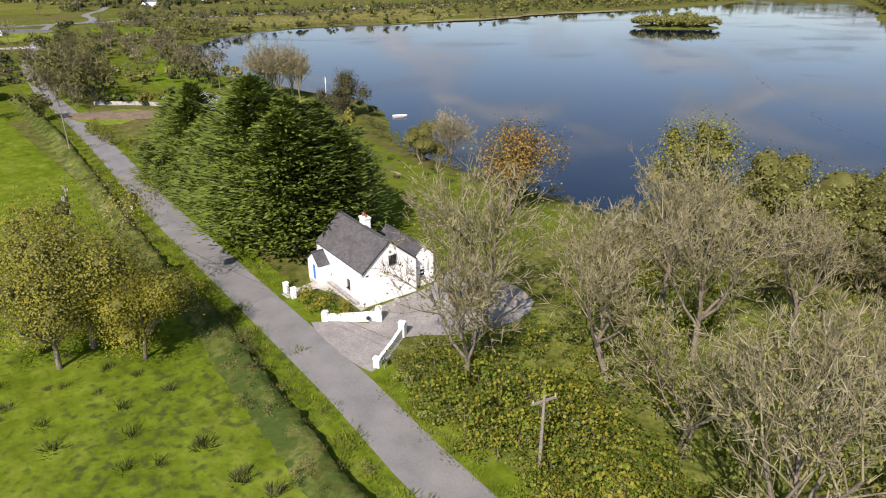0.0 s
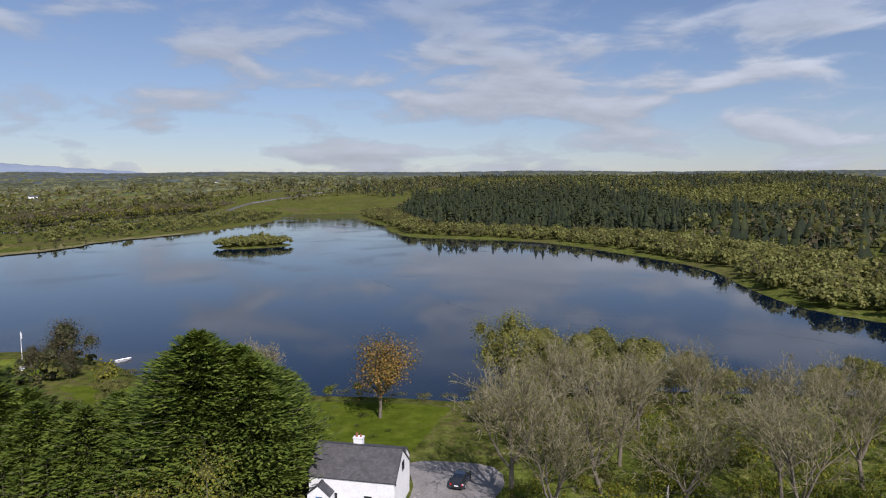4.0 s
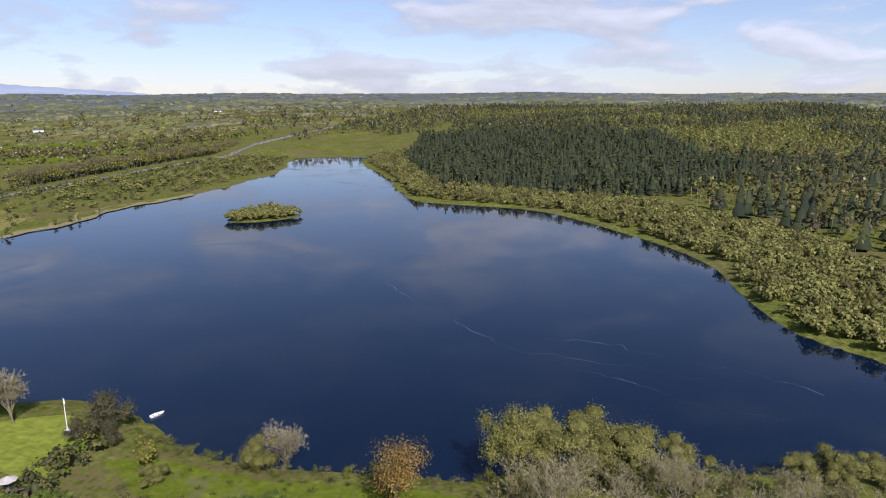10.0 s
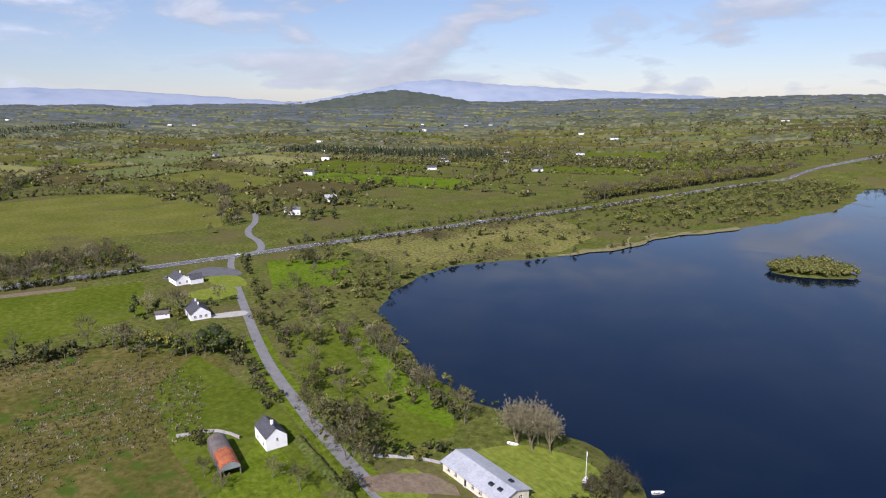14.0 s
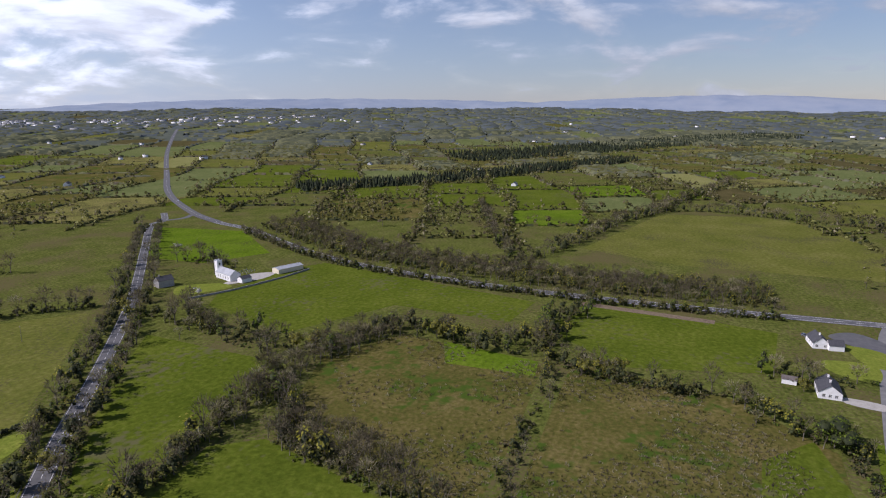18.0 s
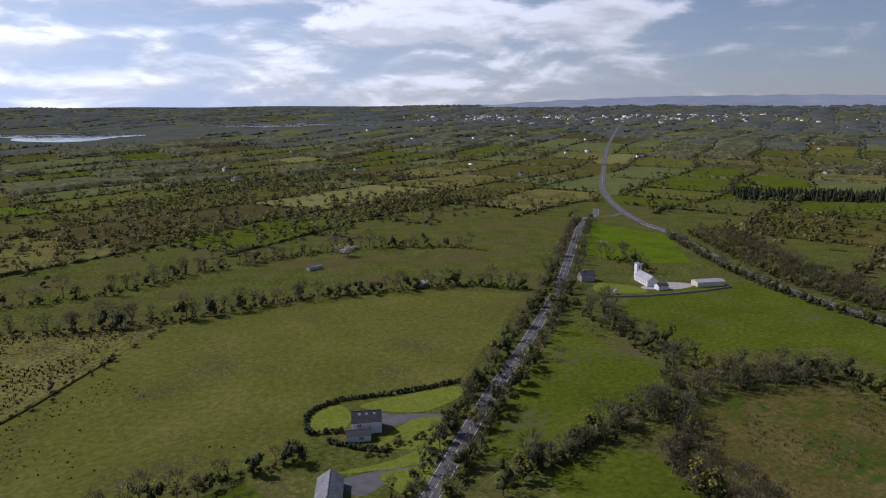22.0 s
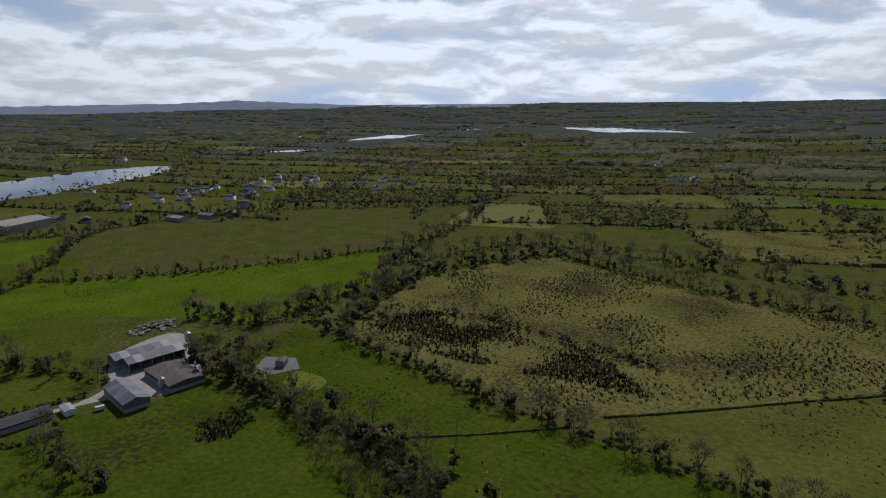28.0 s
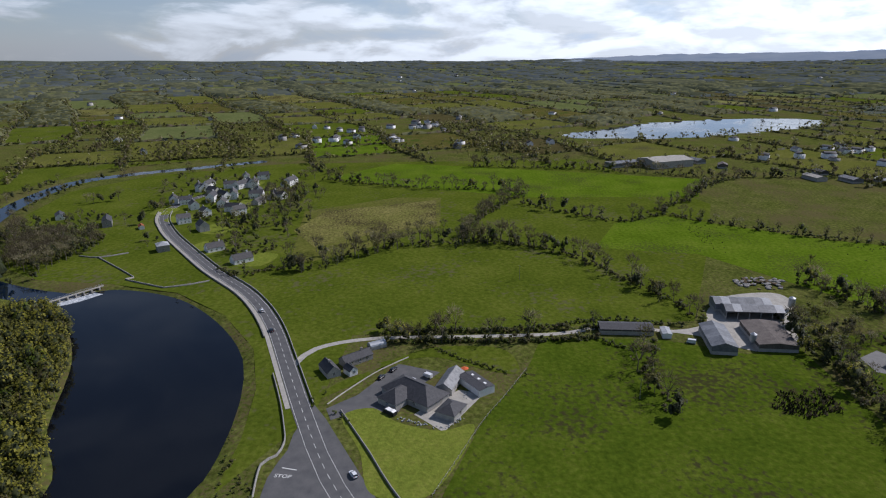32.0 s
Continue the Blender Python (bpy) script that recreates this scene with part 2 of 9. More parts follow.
ASPHALT = material("asphalt", [(0.13, 0.13, 0.125), (0.165, 0.163, 0.155), (0.20, 0.195, 0.185)], 3.0, 6.0, 0.85, 0.3, 0.01, mix=0.35)
DARKROAD = material("dark_asphalt", [(0.075, 0.075, 0.078), (0.10, 0.10, 0.10), (0.125, 0.12, 0.12)], 4.0, 5.0, 0.85, 0.3, 0.01, mix=0.35)
GRAVEL = material("gravel", [(0.15, 0.14, 0.128), (0.215, 0.203, 0.188), (0.29, 0.275, 0.25)], 2.5, 5.0, 0.95, 0.8, 0.03)
CONCRETE = material("concrete", [(0.26, 0.25, 0.22), (0.36, 0.34, 0.30), (0.44, 0.42, 0.37)], 3.0, 2.5, 0.9, 0.3, 0.01)
LINEPAINT = material("road_paint", [(0.55, 0.55, 0.52), (0.75, 0.75, 0.72)], 1.0, 6.0, 0.7, 0.0)
WHITEWASH = material("whitewash", [(0.70, 0.69, 0.66), (0.80, 0.79, 0.77), (0.83, 0.83, 0.81)], 1.6, 5.0, 0.85, 0.4, 0.012)
CREAM = material("cream_render", [(0.55, 0.50, 0.36), (0.66, 0.60, 0.44), (0.70, 0.65, 0.50)], 1.6, 5.0, 0.85, 0.3, 0.01)
GREYWALL = material("grey_render", [(0.30, 0.29, 0.27), (0.40, 0.385, 0.36), (0.46, 0.44, 0.41)], 1.6, 4.0, 0.9, 0.3, 0.01)
STONE = material("field_stone", [(0.16, 0.155, 0.14), (0.26, 0.25, 0.23), (0.36, 0.345, 0.31)], 0.5, 3.0, 0.95, 0.9, 0.06)
SLATE = material("slate", [(0.062, 0.060, 0.060), (0.080, 0.077, 0.077), (0.105, 0.100, 0.098)], 1.2, 7.0, 0.75, 0.4, 0.02, island=0.25)
SLATE2 = material("dark_slate", [(0.04, 0.041, 0.045), (0.06, 0.06, 0.065), (0.085, 0.085, 0.09)], 1.0, 4.0, 0.7, 0.3, 0.02)
SHEET = material("roof_sheet", [(0.10, 0.105, 0.11), (0.16, 0.165, 0.17), (0.22, 0.225, 0.23)], 4.0, 1.0, 0.55, 0.2, 0.01, metal=0.2)
PALEROOF = material("pale_roof_sheet", [(0.26, 0.275, 0.285), (0.34, 0.355, 0.365), (0.42, 0.43, 0.44)], 4.0, 1.5, 0.5, 0.1, 0.01)
RUST = material("rusted_sheet", [(0.14, 0.05, 0.03), (0.30, 0.09, 0.035), (0.42, 0.15, 0.06)], 2.5, 2.0, 0.85, 0.3, 0.01)
RUSTDARK = material("brown_rusted_sheet", [(0.075, 0.062, 0.055), (0.115, 0.098, 0.088), (0.155, 0.135, 0.12)], 2.5, 2.0, 0.85, 0.3, 0.01)
TIN = material("galvanised_sheet", [(0.30, 0.32, 0.34), (0.42, 0.44, 0.46)], 2.0, 3.0, 0.5, 0.1, 0.01, metal=0.5)
BRICK = material("red_brick", [(0.24, 0.08, 0.05), (0.36, 0.13, 0.08)], 0.5, 6.0, 0.9, 0.3, 0.01)
TIMBER = material("weathered_timber", [(0.13, 0.115, 0.095), (0.20, 0.18, 0.15), (0.27, 0.245, 0.21)], 0.6, 5.0, 0.9, 0.4, 0.01)
BLUEPAINT = material("blue_door_paint", [(0.02, 0.13, 0.42), (0.03, 0.17, 0.52)], 0.6, 4.0, 0.45, 0.1, 0.003)
WHITEPAINT = material("white_paint", [(0.74, 0.74, 0.72), (0.82, 0.82, 0.80)], 0.6, 4.0, 0.5, 0.1, 0.003)
DARKPAINT = material("dark_paint", [(0.02, 0.02, 0.022), (0.035, 0.035, 0.037)], 0.6, 4.0, 0.5, 0.1, 0.003)
GLASS = material("window_glass", [(0.012, 0.014, 0.016), (0.022, 0.026, 0.03)], 2.0, 1.0, 0.08, 0.0, spec=0.6)
CARBLACK = material("black_car_paint", [(0.010, 0.011, 0.014), (0.014, 0.015, 0.018)], 1.0, 1.0, 0.22, 0.0, coat=1.0, spec=0.5)
CARWHITE = material("white_car_paint", [(0.70, 0.71, 0.72), (0.76, 0.77, 0.78)], 1.0, 1.0, 0.25, 0.0, coat=1.0, spec=0.5)
CARGREY = material("grey_car_paint", [(0.16, 0.17, 0.19), (0.20, 0.21, 0.23)], 1.0, 1.0, 0.25, 0.0, metal=0.4, coat=1.0, spec=0.5)
RUBBER = material("tyre_rubber", [(0.018, 0.018, 0.018), (0.03, 0.03, 0.03)], 0.2, 20.0, 0.9, 0.2, 0.004)
REDGLASS = material("red_lamp_lens", [(0.30, 0.01, 0.01), (0.40, 0.02, 0.02)], 1.0, 1.0, 0.15, 0.0)
BARK = material("bark", [(0.10, 0.085, 0.060), (0.165, 0.14, 0.105), (0.24, 0.21, 0.16)], 0.8, 6.0, 0.95, 0.6, 0.02)
TWIG = material("twigs", [(0.080, 0.066, 0.038), (0.122, 0.102, 0.060), (0.175, 0.148, 0.090)], 3.0, 1.6, 0.9, 0.5, 0.3, island=0.2, through_light=0.3)
TWIGPALE = material("pale_twigs", [(0.20, 0.175, 0.100), (0.29, 0.255, 0.150), (0.40, 0.355, 0.215)], 3.0, 3.0, 0.9, 0.0, island=0.3, through_light=0.4)
LEAF = material("spring_leaves", [(0.075, 0.120, 0.009), (0.125, 0.180, 0.014), (0.190, 0.245, 0.026)], 2.5, 1.0, 0.7, 0.4, 0.3, island=0.2, through_light=0.5)
LEAFYELLOW = material("young_yellow_leaves", [(0.155, 0.150, 0.013), (0.235, 0.222, 0.022), (0.32, 0.295, 0.038)], 2.5, 1.0, 0.7, 0.4, 0.3, island=0.18, through_light=0.4)
LEAFBUD = material("olive_buds", [(0.082, 0.085, 0.018), (0.130, 0.130, 0.030), (0.190, 0.186, 0.050)], 2.5, 1.0, 0.8, 0.5, 0.4, island=0.2, through_light=0.5)
# ivy leaves; also crown cores, whose dark colour stands in for inner shade
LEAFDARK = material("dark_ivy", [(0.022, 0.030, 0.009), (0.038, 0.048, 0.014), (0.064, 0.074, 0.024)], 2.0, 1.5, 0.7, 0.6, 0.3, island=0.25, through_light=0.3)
LEAFORANGE = material("copper_leaves", [(0.19, 0.105, 0.018), (0.28, 0.165, 0.032), (0.36, 0.225, 0.055)], 2.5, 1.0, 0.7, 0.0, island=0.35, through_light=0.3)
NEEDLE = material("cypress_sprays", [(0.050, 0.080, 0.008), (0.096, 0.136, 0.014), (0.158, 0.194, 0.028)], 2.0, 1.2, 0.8, 0.0, island=0.2, through_light=0.2)
FARCONIFER = material("spruce_needles", [(0.011, 0.017, 0.007), (0.019, 0.027, 0.009), (0.032, 0.040, 0.012)], 6.0, 0.8, 0.9, 0.0, island=0.4)
BLOSSOM = material("white_blossom", [(0.40, 0.40, 0.36), (0.55, 0.55, 0.50)], 2.0, 1.0, 0.8, 0.0, island=0.4, through_light=0.2)
LEAFSAGE = material("pale_willow_leaves", [(0.150, 0.156, 0.038), (0.215, 0.218, 0.060), (0.285, 0.284, 0.092)], 2.5, 1.0, 0.8, 0.5, 0.4, island=0.16, through_light=0.4)
BARECROWN = material("bare_crown_twigs", [(0.076, 0.063, 0.032), (0.115, 0.097, 0.050), (0.165, 0.140, 0.076)], 2.5, 1.3, 0.9, 0.6, 0.4, island=0.2, through_light=0.45)
DARKRUSH = material("dark_rushes", [(0.020, 0.018, 0.009), (0.034, 0.029, 0.014), (0.055, 0.046, 0.022)], 1.5, 2.0, 0.9, 0.3, 0.2, island=0.3)
TREE_MATS = [BARK, TWIG, TWIGPALE, LEAF, LEAFYELLOW, LEAFBUD, LEAFDARK, LEAFORANGE, NEEDLE, FARCONIFER, BLOSSOM, LEAFSAGE, BARECROWN, DARKRUSH]
B_, T_, TP_, L_, LY_, LB_, LD_, LO_, N_, FC_, BL_, SG_, BC_, RU_ = range(14)


def water_material():
    m = bpy.data.materials.new("lake_water")
    m.use_nodes = True
    t = m.node_tree
    link, add = t.links.new, t.nodes.new
    p = t.nodes["Principled BSDF"]
    p.inputs["Base Color"].default_value = (0.0022, 0.0075, 0.019, 1)
    p.inputs["IOR"].default_value = 1.333
    geo = add("ShaderNodeNewGeometry")
    ripple, swirl = add("ShaderNodeTexNoise"), add("ShaderNodeTexNoise")
    ripple.inputs["Scale"].default_value, ripple.inputs["Detail"].default_value = 1.1, 3
    swirl.inputs["Scale"].default_value, swirl.inputs["Detail"].default_value, swirl.inputs["Distortion"].default_value = 0.012, 5, 1.8
    for n in (ripple, swirl):
        link(geo.outputs["Position"], n.inputs["Vector"])
    b = add("ShaderNodeBump")
    b.inputs["Strength"].default_value, b.inputs["Distance"].default_value = 0.16, 0.05
    link(ripple.outputs[0], b.inputs["Height"])
    ruffle = add("ShaderNodeMapRange")
    ruffle.inputs["From Min"].default_value, ruffle.inputs["From Max"].default_value = 0.48, 0.68
    ruffle.inputs["To Min"].default_value, ruffle.inputs["To Max"].default_value = 0.08, 0.55
    link(swirl.outputs[0], ruffle.inputs["Value"])
    link(ruffle.outputs[0], b.inputs["Strength"])
    link(b.outputs[0], p.inputs["Normal"])
    r = add("ShaderNodeMapRange")
    r.inputs["From Min"].default_value, r.inputs["From Max"].default_value = 0.50, 0.66
    r.inputs["To Min"].default_value, r.inputs["To Max"].default_value = 0.02, 0.16
    link(swirl.outputs[0], r.inputs["Value"])
    link(r.outputs[0], p.inputs["Roughness"])
    return m


WATER = water_material()
PEATWATER = WATER.copy()
PEATWATER.name = "peaty_river_water"
PEATWATER.node_tree.nodes["Principled BSDF"].inputs["Base Color"].default_value = (0.004, 0.0045, 0.006, 1)

# ---- mesh helpers ----
rng = np.random.default_rng(7)


def raw_mesh(name, verts, quads, mats, index=None, smooth=False, normals=None):
    """A mesh from arrays of corners and four-sided faces."""
    me = bpy.data.meshes.new(name)
    verts, quads = np.asarray(verts, np.float32), np.asarray(quads, np.int32)
    me.vertices.add(len(verts))
    me.vertices.foreach_set("co", verts.ravel())
    me.loops.add(quads.size)
    me.loops.foreach_set("vertex_index", quads.ravel())
    me.polygons.add(len(quads))
    me.polygons.foreach_set("loop_start", np.arange(len(quads), dtype=np.int32) * 4)
    for m in mats:
        me.materials.append(m)
    if index is not None:
        me.polygons.foreach_set("material_index", np.asarray(index, np.int32))
    me.update(calc_edges=True)
    if smooth or normals is not None:
        me.shade_smooth()
    if normals is not None:
        me.normals_split_custom_set_from_vertices(np.asarray(normals, np.float32))
    return me


def part(name, bm, mat, parent=None, label=""):
    me = bpy.data.meshes.new(name)
    bm.to_mesh(me)
    bm.free()
    me.materials.append(mat)
    ob = new(name, me)
    if parent:
        ob.parent = parent
    return tagged(ob, label)


def thing(name, m, label, category, group="", kind=""):
    ob = new(name)
    ob.empty_display_size = 0.3
    ob.matrix_world = m
    return tagged(ob, label, category, group, kind)


def spline(pts, step=6.0, closed=False):
    """A smooth line through the points."""
    p = np.array(pts, float)
    n = len(p)
    out = []
    for i in range(n if closed else n - 1):
        a, b, c, d = (p[(i + k) % n] if closed else p[min(max(i + k, 0), n - 1)] for k in (-1, 0, 1, 2))
        for t in np.arange(0, 1, 1 / max(1, int(np.linalg.norm(c - b) / step))):
            out.append(0.5 * (2 * b + (c - a) * t + (2 * a - 5 * b + 4 * c - d) * t * t + (3 * b - a - 3 * c + d) * t**3))
    if not closed:
        out.append(p[-1])
    return np.array(out)


def inside(x, y, poly):
    hit = np.zeros(np.shape(x), bool)
    for (x0, y0), (x1, y1) in zip(poly, np.roll(poly, -1, axis=0)):
        if y0 != y1:
            hit ^= ((y0 > y) != (y1 > y)) & (x < (x1 - x0) * (y - y0) / (y1 - y0) + x0)
    return hit


def edge_distance(x, y, line, closed=True):
    """Distance to a line; with closed, below zero inside of it."""
    best = np.full(np.shape(x), 1e9)
    ends = np.roll(line, -1, axis=0) if closed else line[1:]
    for (x0, y0), (x1, y1) in zip(line, ends):
        dx, dy = x1 - x0, y1 - y0
        t = np.clip(((x - x0) * dx + (y - y0) * dy) / (dx * dx + dy * dy + 1e-9), 0, 1)
        best = np.minimum(best, np.hypot(x - x0 - t * dx, y - y0 - t * dy))
    return np.where(inside(x, y, line), -best, best) if closed else best


# ---- lie of the land ----
LAKE_Z = -1.0
LAKE = spline([(89, 60), (61, 53), (30, 52), (14, 49), (4, 42), (-9, 43), (-39, 42), (-58, 47), (-72, 57), (-93, 63), (-125, 57), (-157, 55), (-194, 60),
               (-238, 77), (-262, 96), (-280, 118), (-289, 150), (-284, 190), (-268, 235), (-261, 275), (-265, 330), (-252, 400), (-248, 480), (-252, 590),
               (-292, 730), (-319, 870), (-322, 990), (-270, 1030), (-228, 960), (-208, 800), (-186, 676), (-130, 552), (-80, 411), (-42, 385), (0, 373),
               (30, 351), (64, 295), (86, 250), (94, 215), (93, 175), (98, 135), (113, 109)], 8, True)
_out = np.roll(LAKE, -1, axis=0) - np.roll(LAKE, 1, axis=0)
_out = np.stack([_out[:, 1], -_out[:, 0]], 1) / (np.linalg.norm(_out, axis=1, keepdims=True) + 1e-9)
_k = np.arange(len(LAKE))[:, None]
LAKE = LAKE + _out * (1.5 * np.sin(_k * 1.7) + 1.7 * np.sin(_k * 0.61 + 1.0)) * (LAKE[:, :1] < -90)
RIVER = spline([(60, 62), (95, 108), (113, 109), (145, 88), (186, 63), (224, 83), (278, 103), (320, 130), (338, 156), (368, 132), (357, 90), (328, 58), (288, 31),
                (251, 19), (215, 15), (185, 17), (150, 34), (112, 60)], 8, True)
ISLAND = spline([(-172, 300), (-158, 297), (-142, 308), (-133, 322), (-140, 333), (-160, 334), (-173, 318)], 5, True)
DOWNSTREAM = [(352, 143), (366, 185), (395, 232), (450, 270), (530, 305), (610, 322), (690, 320), (735, 280), (765, 231), (815, 150)]


def band(line, width, step=8.0):
    p = spline(line, step)
    d = np.gradient(p, axis=0)
    n = np.stack([-d[:, 1], d[:, 0]], 1) / np.linalg.norm(d, axis=1, keepdims=True)
    w = (np.asarray(width) if np.ndim(width) else np.full(len(p), width))[:, None] / 2
    return p + n * w, p - n * w


_l, _r = band(DOWNSTREAM, 18, 14)
RIVER2 = np.concatenate([_l, _r[::-1]])
MERE = spline([(1020, -250), (985, -382), (1020, -508), (1126, -709), (1215, -765), (1250, -661), (1185, -445), (1090, -330)], 40, True)
FAR_AZ = [0, 45, 80, 95, 122, 154, 189, 216, 245, 270, 300, 335, 360]
FAR_H = [131, 120, 105, 135, 150, 118, 105, 72, 45, 40, 60, 120, 131]
# far lakes: centre, half length, half width, turn in degrees
FAR_LAKES = [(-140, -2560, 420, 230, 100), (-1010, -2800, 430, 260, 173), (850, -2260, 250, 190, 16), (1370, -1620, 215, 55, 102), (1340, -2045, 105, 35, 97),
             (1265, -1140, 95, 25, 76), (2750, 960, 180, 110, 145), (3720, 500, 280, 70, 97)]


def rise(x, y):
    r, az = np.hypot(x, y), np.degrees(np.arctan2(-x, y)) % 360
    h = np.interp(az, FAR_AZ, FAR_H)
    north = np.clip(1 - (np.minimum(az, 360 - az) - 25) / 30, 0, 1)
    r0, e = 1500 - 700 * north, 1.15 - 0.45 * north
    return h * np.clip((r - r0) / (4800 - r0), 0, 1) ** e


def rolling(x, y):
    r = np.hypot(x, y)
    return np.clip((r - 1300) / 1500, 0, 1) * 7 * (np.sin(x / 310 + 1.3 * np.sin(y / 420)) * np.sin(y / 270 + 1.1 * np.sin(x / 390)))


def land(x, y):
    """Height of the dry land away from the near water."""
    z = rise(x, y) + rolling(x, y)
    most, level, total = np.zeros(np.shape(x)), np.zeros(np.shape(x)), np.full(np.shape(x), 1e-12)
    for cx, cy, a, b, turn in FAR_LAKES:
        c, s = math.cos(radians(turn)), math.sin(radians(turn))
        u, v = ((x - cx) * c + (y - cy) * s) / (a * 1.25), (-(x - cx) * s + (y - cy) * c) / (b * 1.6)
        q = np.hypot(u, v)
        most = np.maximum(most, np.clip((2.0 - q) / 1.0, 0, 1))
        share = 1 / (0.1 + q) ** 8
        level, total = level + share * (rise(np.float64(cx), np.float64(cy)) - 1.0), total + share
    most = most * most * (3 - 2 * most)
    return z * (1 - most) + most * level / total


def shore_distance(x, y):
    d = np.minimum(edge_distance(x, y, LAKE), edge_distance(x, y, RIVER))
    d = np.maximum(d, -edge_distance(x, y, ISLAND))
    return np.minimum(np.minimum(d, edge_distance(x, y, RIVER2)), edge_distance(x, y, MERE))


def ground_sheet():
    def grow(a, end, step, top):
        out = []
        while abs(a) < abs(end):
            step = min(step * 1.10, top)
            a += math.copysign(step, end)
            out.append(a)
        return out

    xs = np.array(sorted(grow(-352, -4900, 6, 110) + list(np.arange(-352, 424, 6.0)) + list(np.arange(424, 860, 9.0)) + grow(852, 1300, 9, 22) + grow(1300, 4900, 22, 110)))
    ys = np.array(sorted(grow(-20, -240, 4, 30) + grow(-240, -780, 18, 18) + grow(-780, -4900, 16, 110) + list(np.arange(-20, 440, 6.0)) + list(np.arange(440, 1060, 10.0)) + grow(1060, 4900, 10, 110)))
    x, y = np.meshgrid(xs, ys)
    d = np.full(x.shape, 50.0)
    near = (x > -420) & (x < 1400) & (y > -900) & (y < 1100)
    d[near] = shore_distance(x[near], y[near])
    z = land(x, y) + np.clip(LAKE_Z + d * 0.28, -3.0, 0.0)
    v = np.stack([x, y, z], -1).reshape(-1, 3)
    n, m = x.shape
    i = (np.arange(n - 1)[:, None] * m + np.arange(m - 1)).ravel()
    me = raw_mesh("ground", v, np.stack([i, i + 1, i + m + 1, i + m], 1), [GROUND, HAZELAND], (np.hypot(v[i, 0], v[i, 1]) > 1600).astype(int), smooth=True)
    return tagged(new("ground", me), "rough green and straw-coloured grassland in spring", "ground", kind="structure")


ground_sheet()


def flat_patch(name, pts, z, mat, label, category, kind="structure", smooth_step=0):
    p = spline(pts, smooth_step, True) if smooth_step else np.array(pts, float)
    bm = bmesh.new()
    f = bm.faces.new([bm.verts.new((a, b, z)) for a, b in p])
    bmesh.ops.recalc_face_normals(bm, faces=[f])
    bmesh.ops.triangulate(bm, faces=[f])
    for f in bm.faces:
        if f.normal.z < 0:
            f.normal_flip()
    return tagged(part(name, bm, mat), label, category, kind=kind)


def grown(poly, by):
    d = np.roll(poly, -1, axis=0) - np.roll(poly, 1, axis=0)
    n = np.stack([d[:, 1], -d[:, 0]], 1) / (np.linalg.norm(d, axis=1, keepdims=True) + 1e-9)
    area = np.sum(poly[:, 0] * np.roll(poly[:, 1], -1) - np.roll(poly[:, 0], -1) * poly[:, 1])
    return poly + n * by * np.sign(area)


flat_patch("lake", grown(LAKE, 5), LAKE_Z, WATER, "deep blue lake with a glassy surface", "lake")
flat_patch("river", grown(RIVER, 5), LAKE_Z - 0.01, PEATWATER, "dark blue river pool above a weir", "river")
flat_patch("river", grown(RIVER2, 3), LAKE_Z - 0.02, WATER, "blue river bending through fields", "river")
flat_patch("lake", grown(MERE, 12), LAKE_Z, WATER, "pale long lake beyond the fields", "lake")
for cx, cy, a, b, turn in FAR_LAKES:
    c, s = math.cos(radians(turn)), math.sin(radians(turn))
    k = [0, 25, 55, 85, 110, 145, 180, 205, 240, 275, 300, 330]
    ring = [(math.cos(radians(q)) * a * (0.8 + 0.3 * math.sin(q * 1.7)), math.sin(radians(q)) * b * (0.85 + 0.3 * math.cos(q * 2.3))) for q in k]
    flat_patch("lake", [(cx + u * c - v * s, cy + u * s + v * c) for u, v in ring], float(rise(np.float64(cx), np.float64(cy))) - 0.3, WATER, "silvery far lake among low hills", "lake", smooth_step=60)


# ---- roads ----
def strip(name, line, width, z, mat, label, category="road", parent=None, step=6.0, follow=False):
    a, b = band(line, width, step)
    n = len(a)
    za = (land(a[:, 0], a[:, 1]) if follow else 0) + z
    zb = (land(b[:, 0], b[:, 1]) if follow else 0) + z
    v = np.concatenate([np.column_stack([a, np.broadcast_to(za, n)]), np.column_stack([b, np.broadcast_to(zb, n)])])
    i = np.arange(n - 1)
    ob = new(name, raw_mesh(name, v, np.stack([i + n, i + n + 1, i + 1, i], 1), [mat]))
    if parent:
        ob.parent = parent
        return tagged(ob, label)
    return tagged(ob, label, category, kind="structure")


def dashes(parent, line, length, gap, width, z, offset=0.0, follow=False, start=0.0, stop=1e9):
    p = spline(line, 2.0)
    d = np.gradient(p, axis=0)
    d /= np.linalg.norm(d, axis=1, keepdims=True)
    n = np.stack([-d[:, 1], d[:, 0]], 1)
    p = p + n * offset
    s = np.concatenate([[0], np.cumsum(np.linalg.norm(np.diff(p, axis=0), axis=1))])
    V, Q = [], []
    for u in np.arange(start, min(s[-1] - length, stop), length + gap):
        k = [np.array([np.interp(q, s, p[:, j]) for j in (0, 1)]) for q in (u, u + length)]
        side = (k[1] - k[0]) / np.linalg.norm(k[1] - k[0])
        side = np.array([-side[1], side[0]]) * width / 2
        c = len(V)
        for q in (k[0] - side, k[1] - side, k[1] + side, k[0] + side):
            V.append((*q, z + (float(land(q[0], q[1])) if follow else 0)))
        Q.append((c, c + 1, c + 2, c + 3))
    ob = new("road_marking", raw_mesh("road_marking", V, Q, [LINEPAINT]))
    ob.parent = parent
    return tagged(ob, "worn white road paint", kind="stuff")


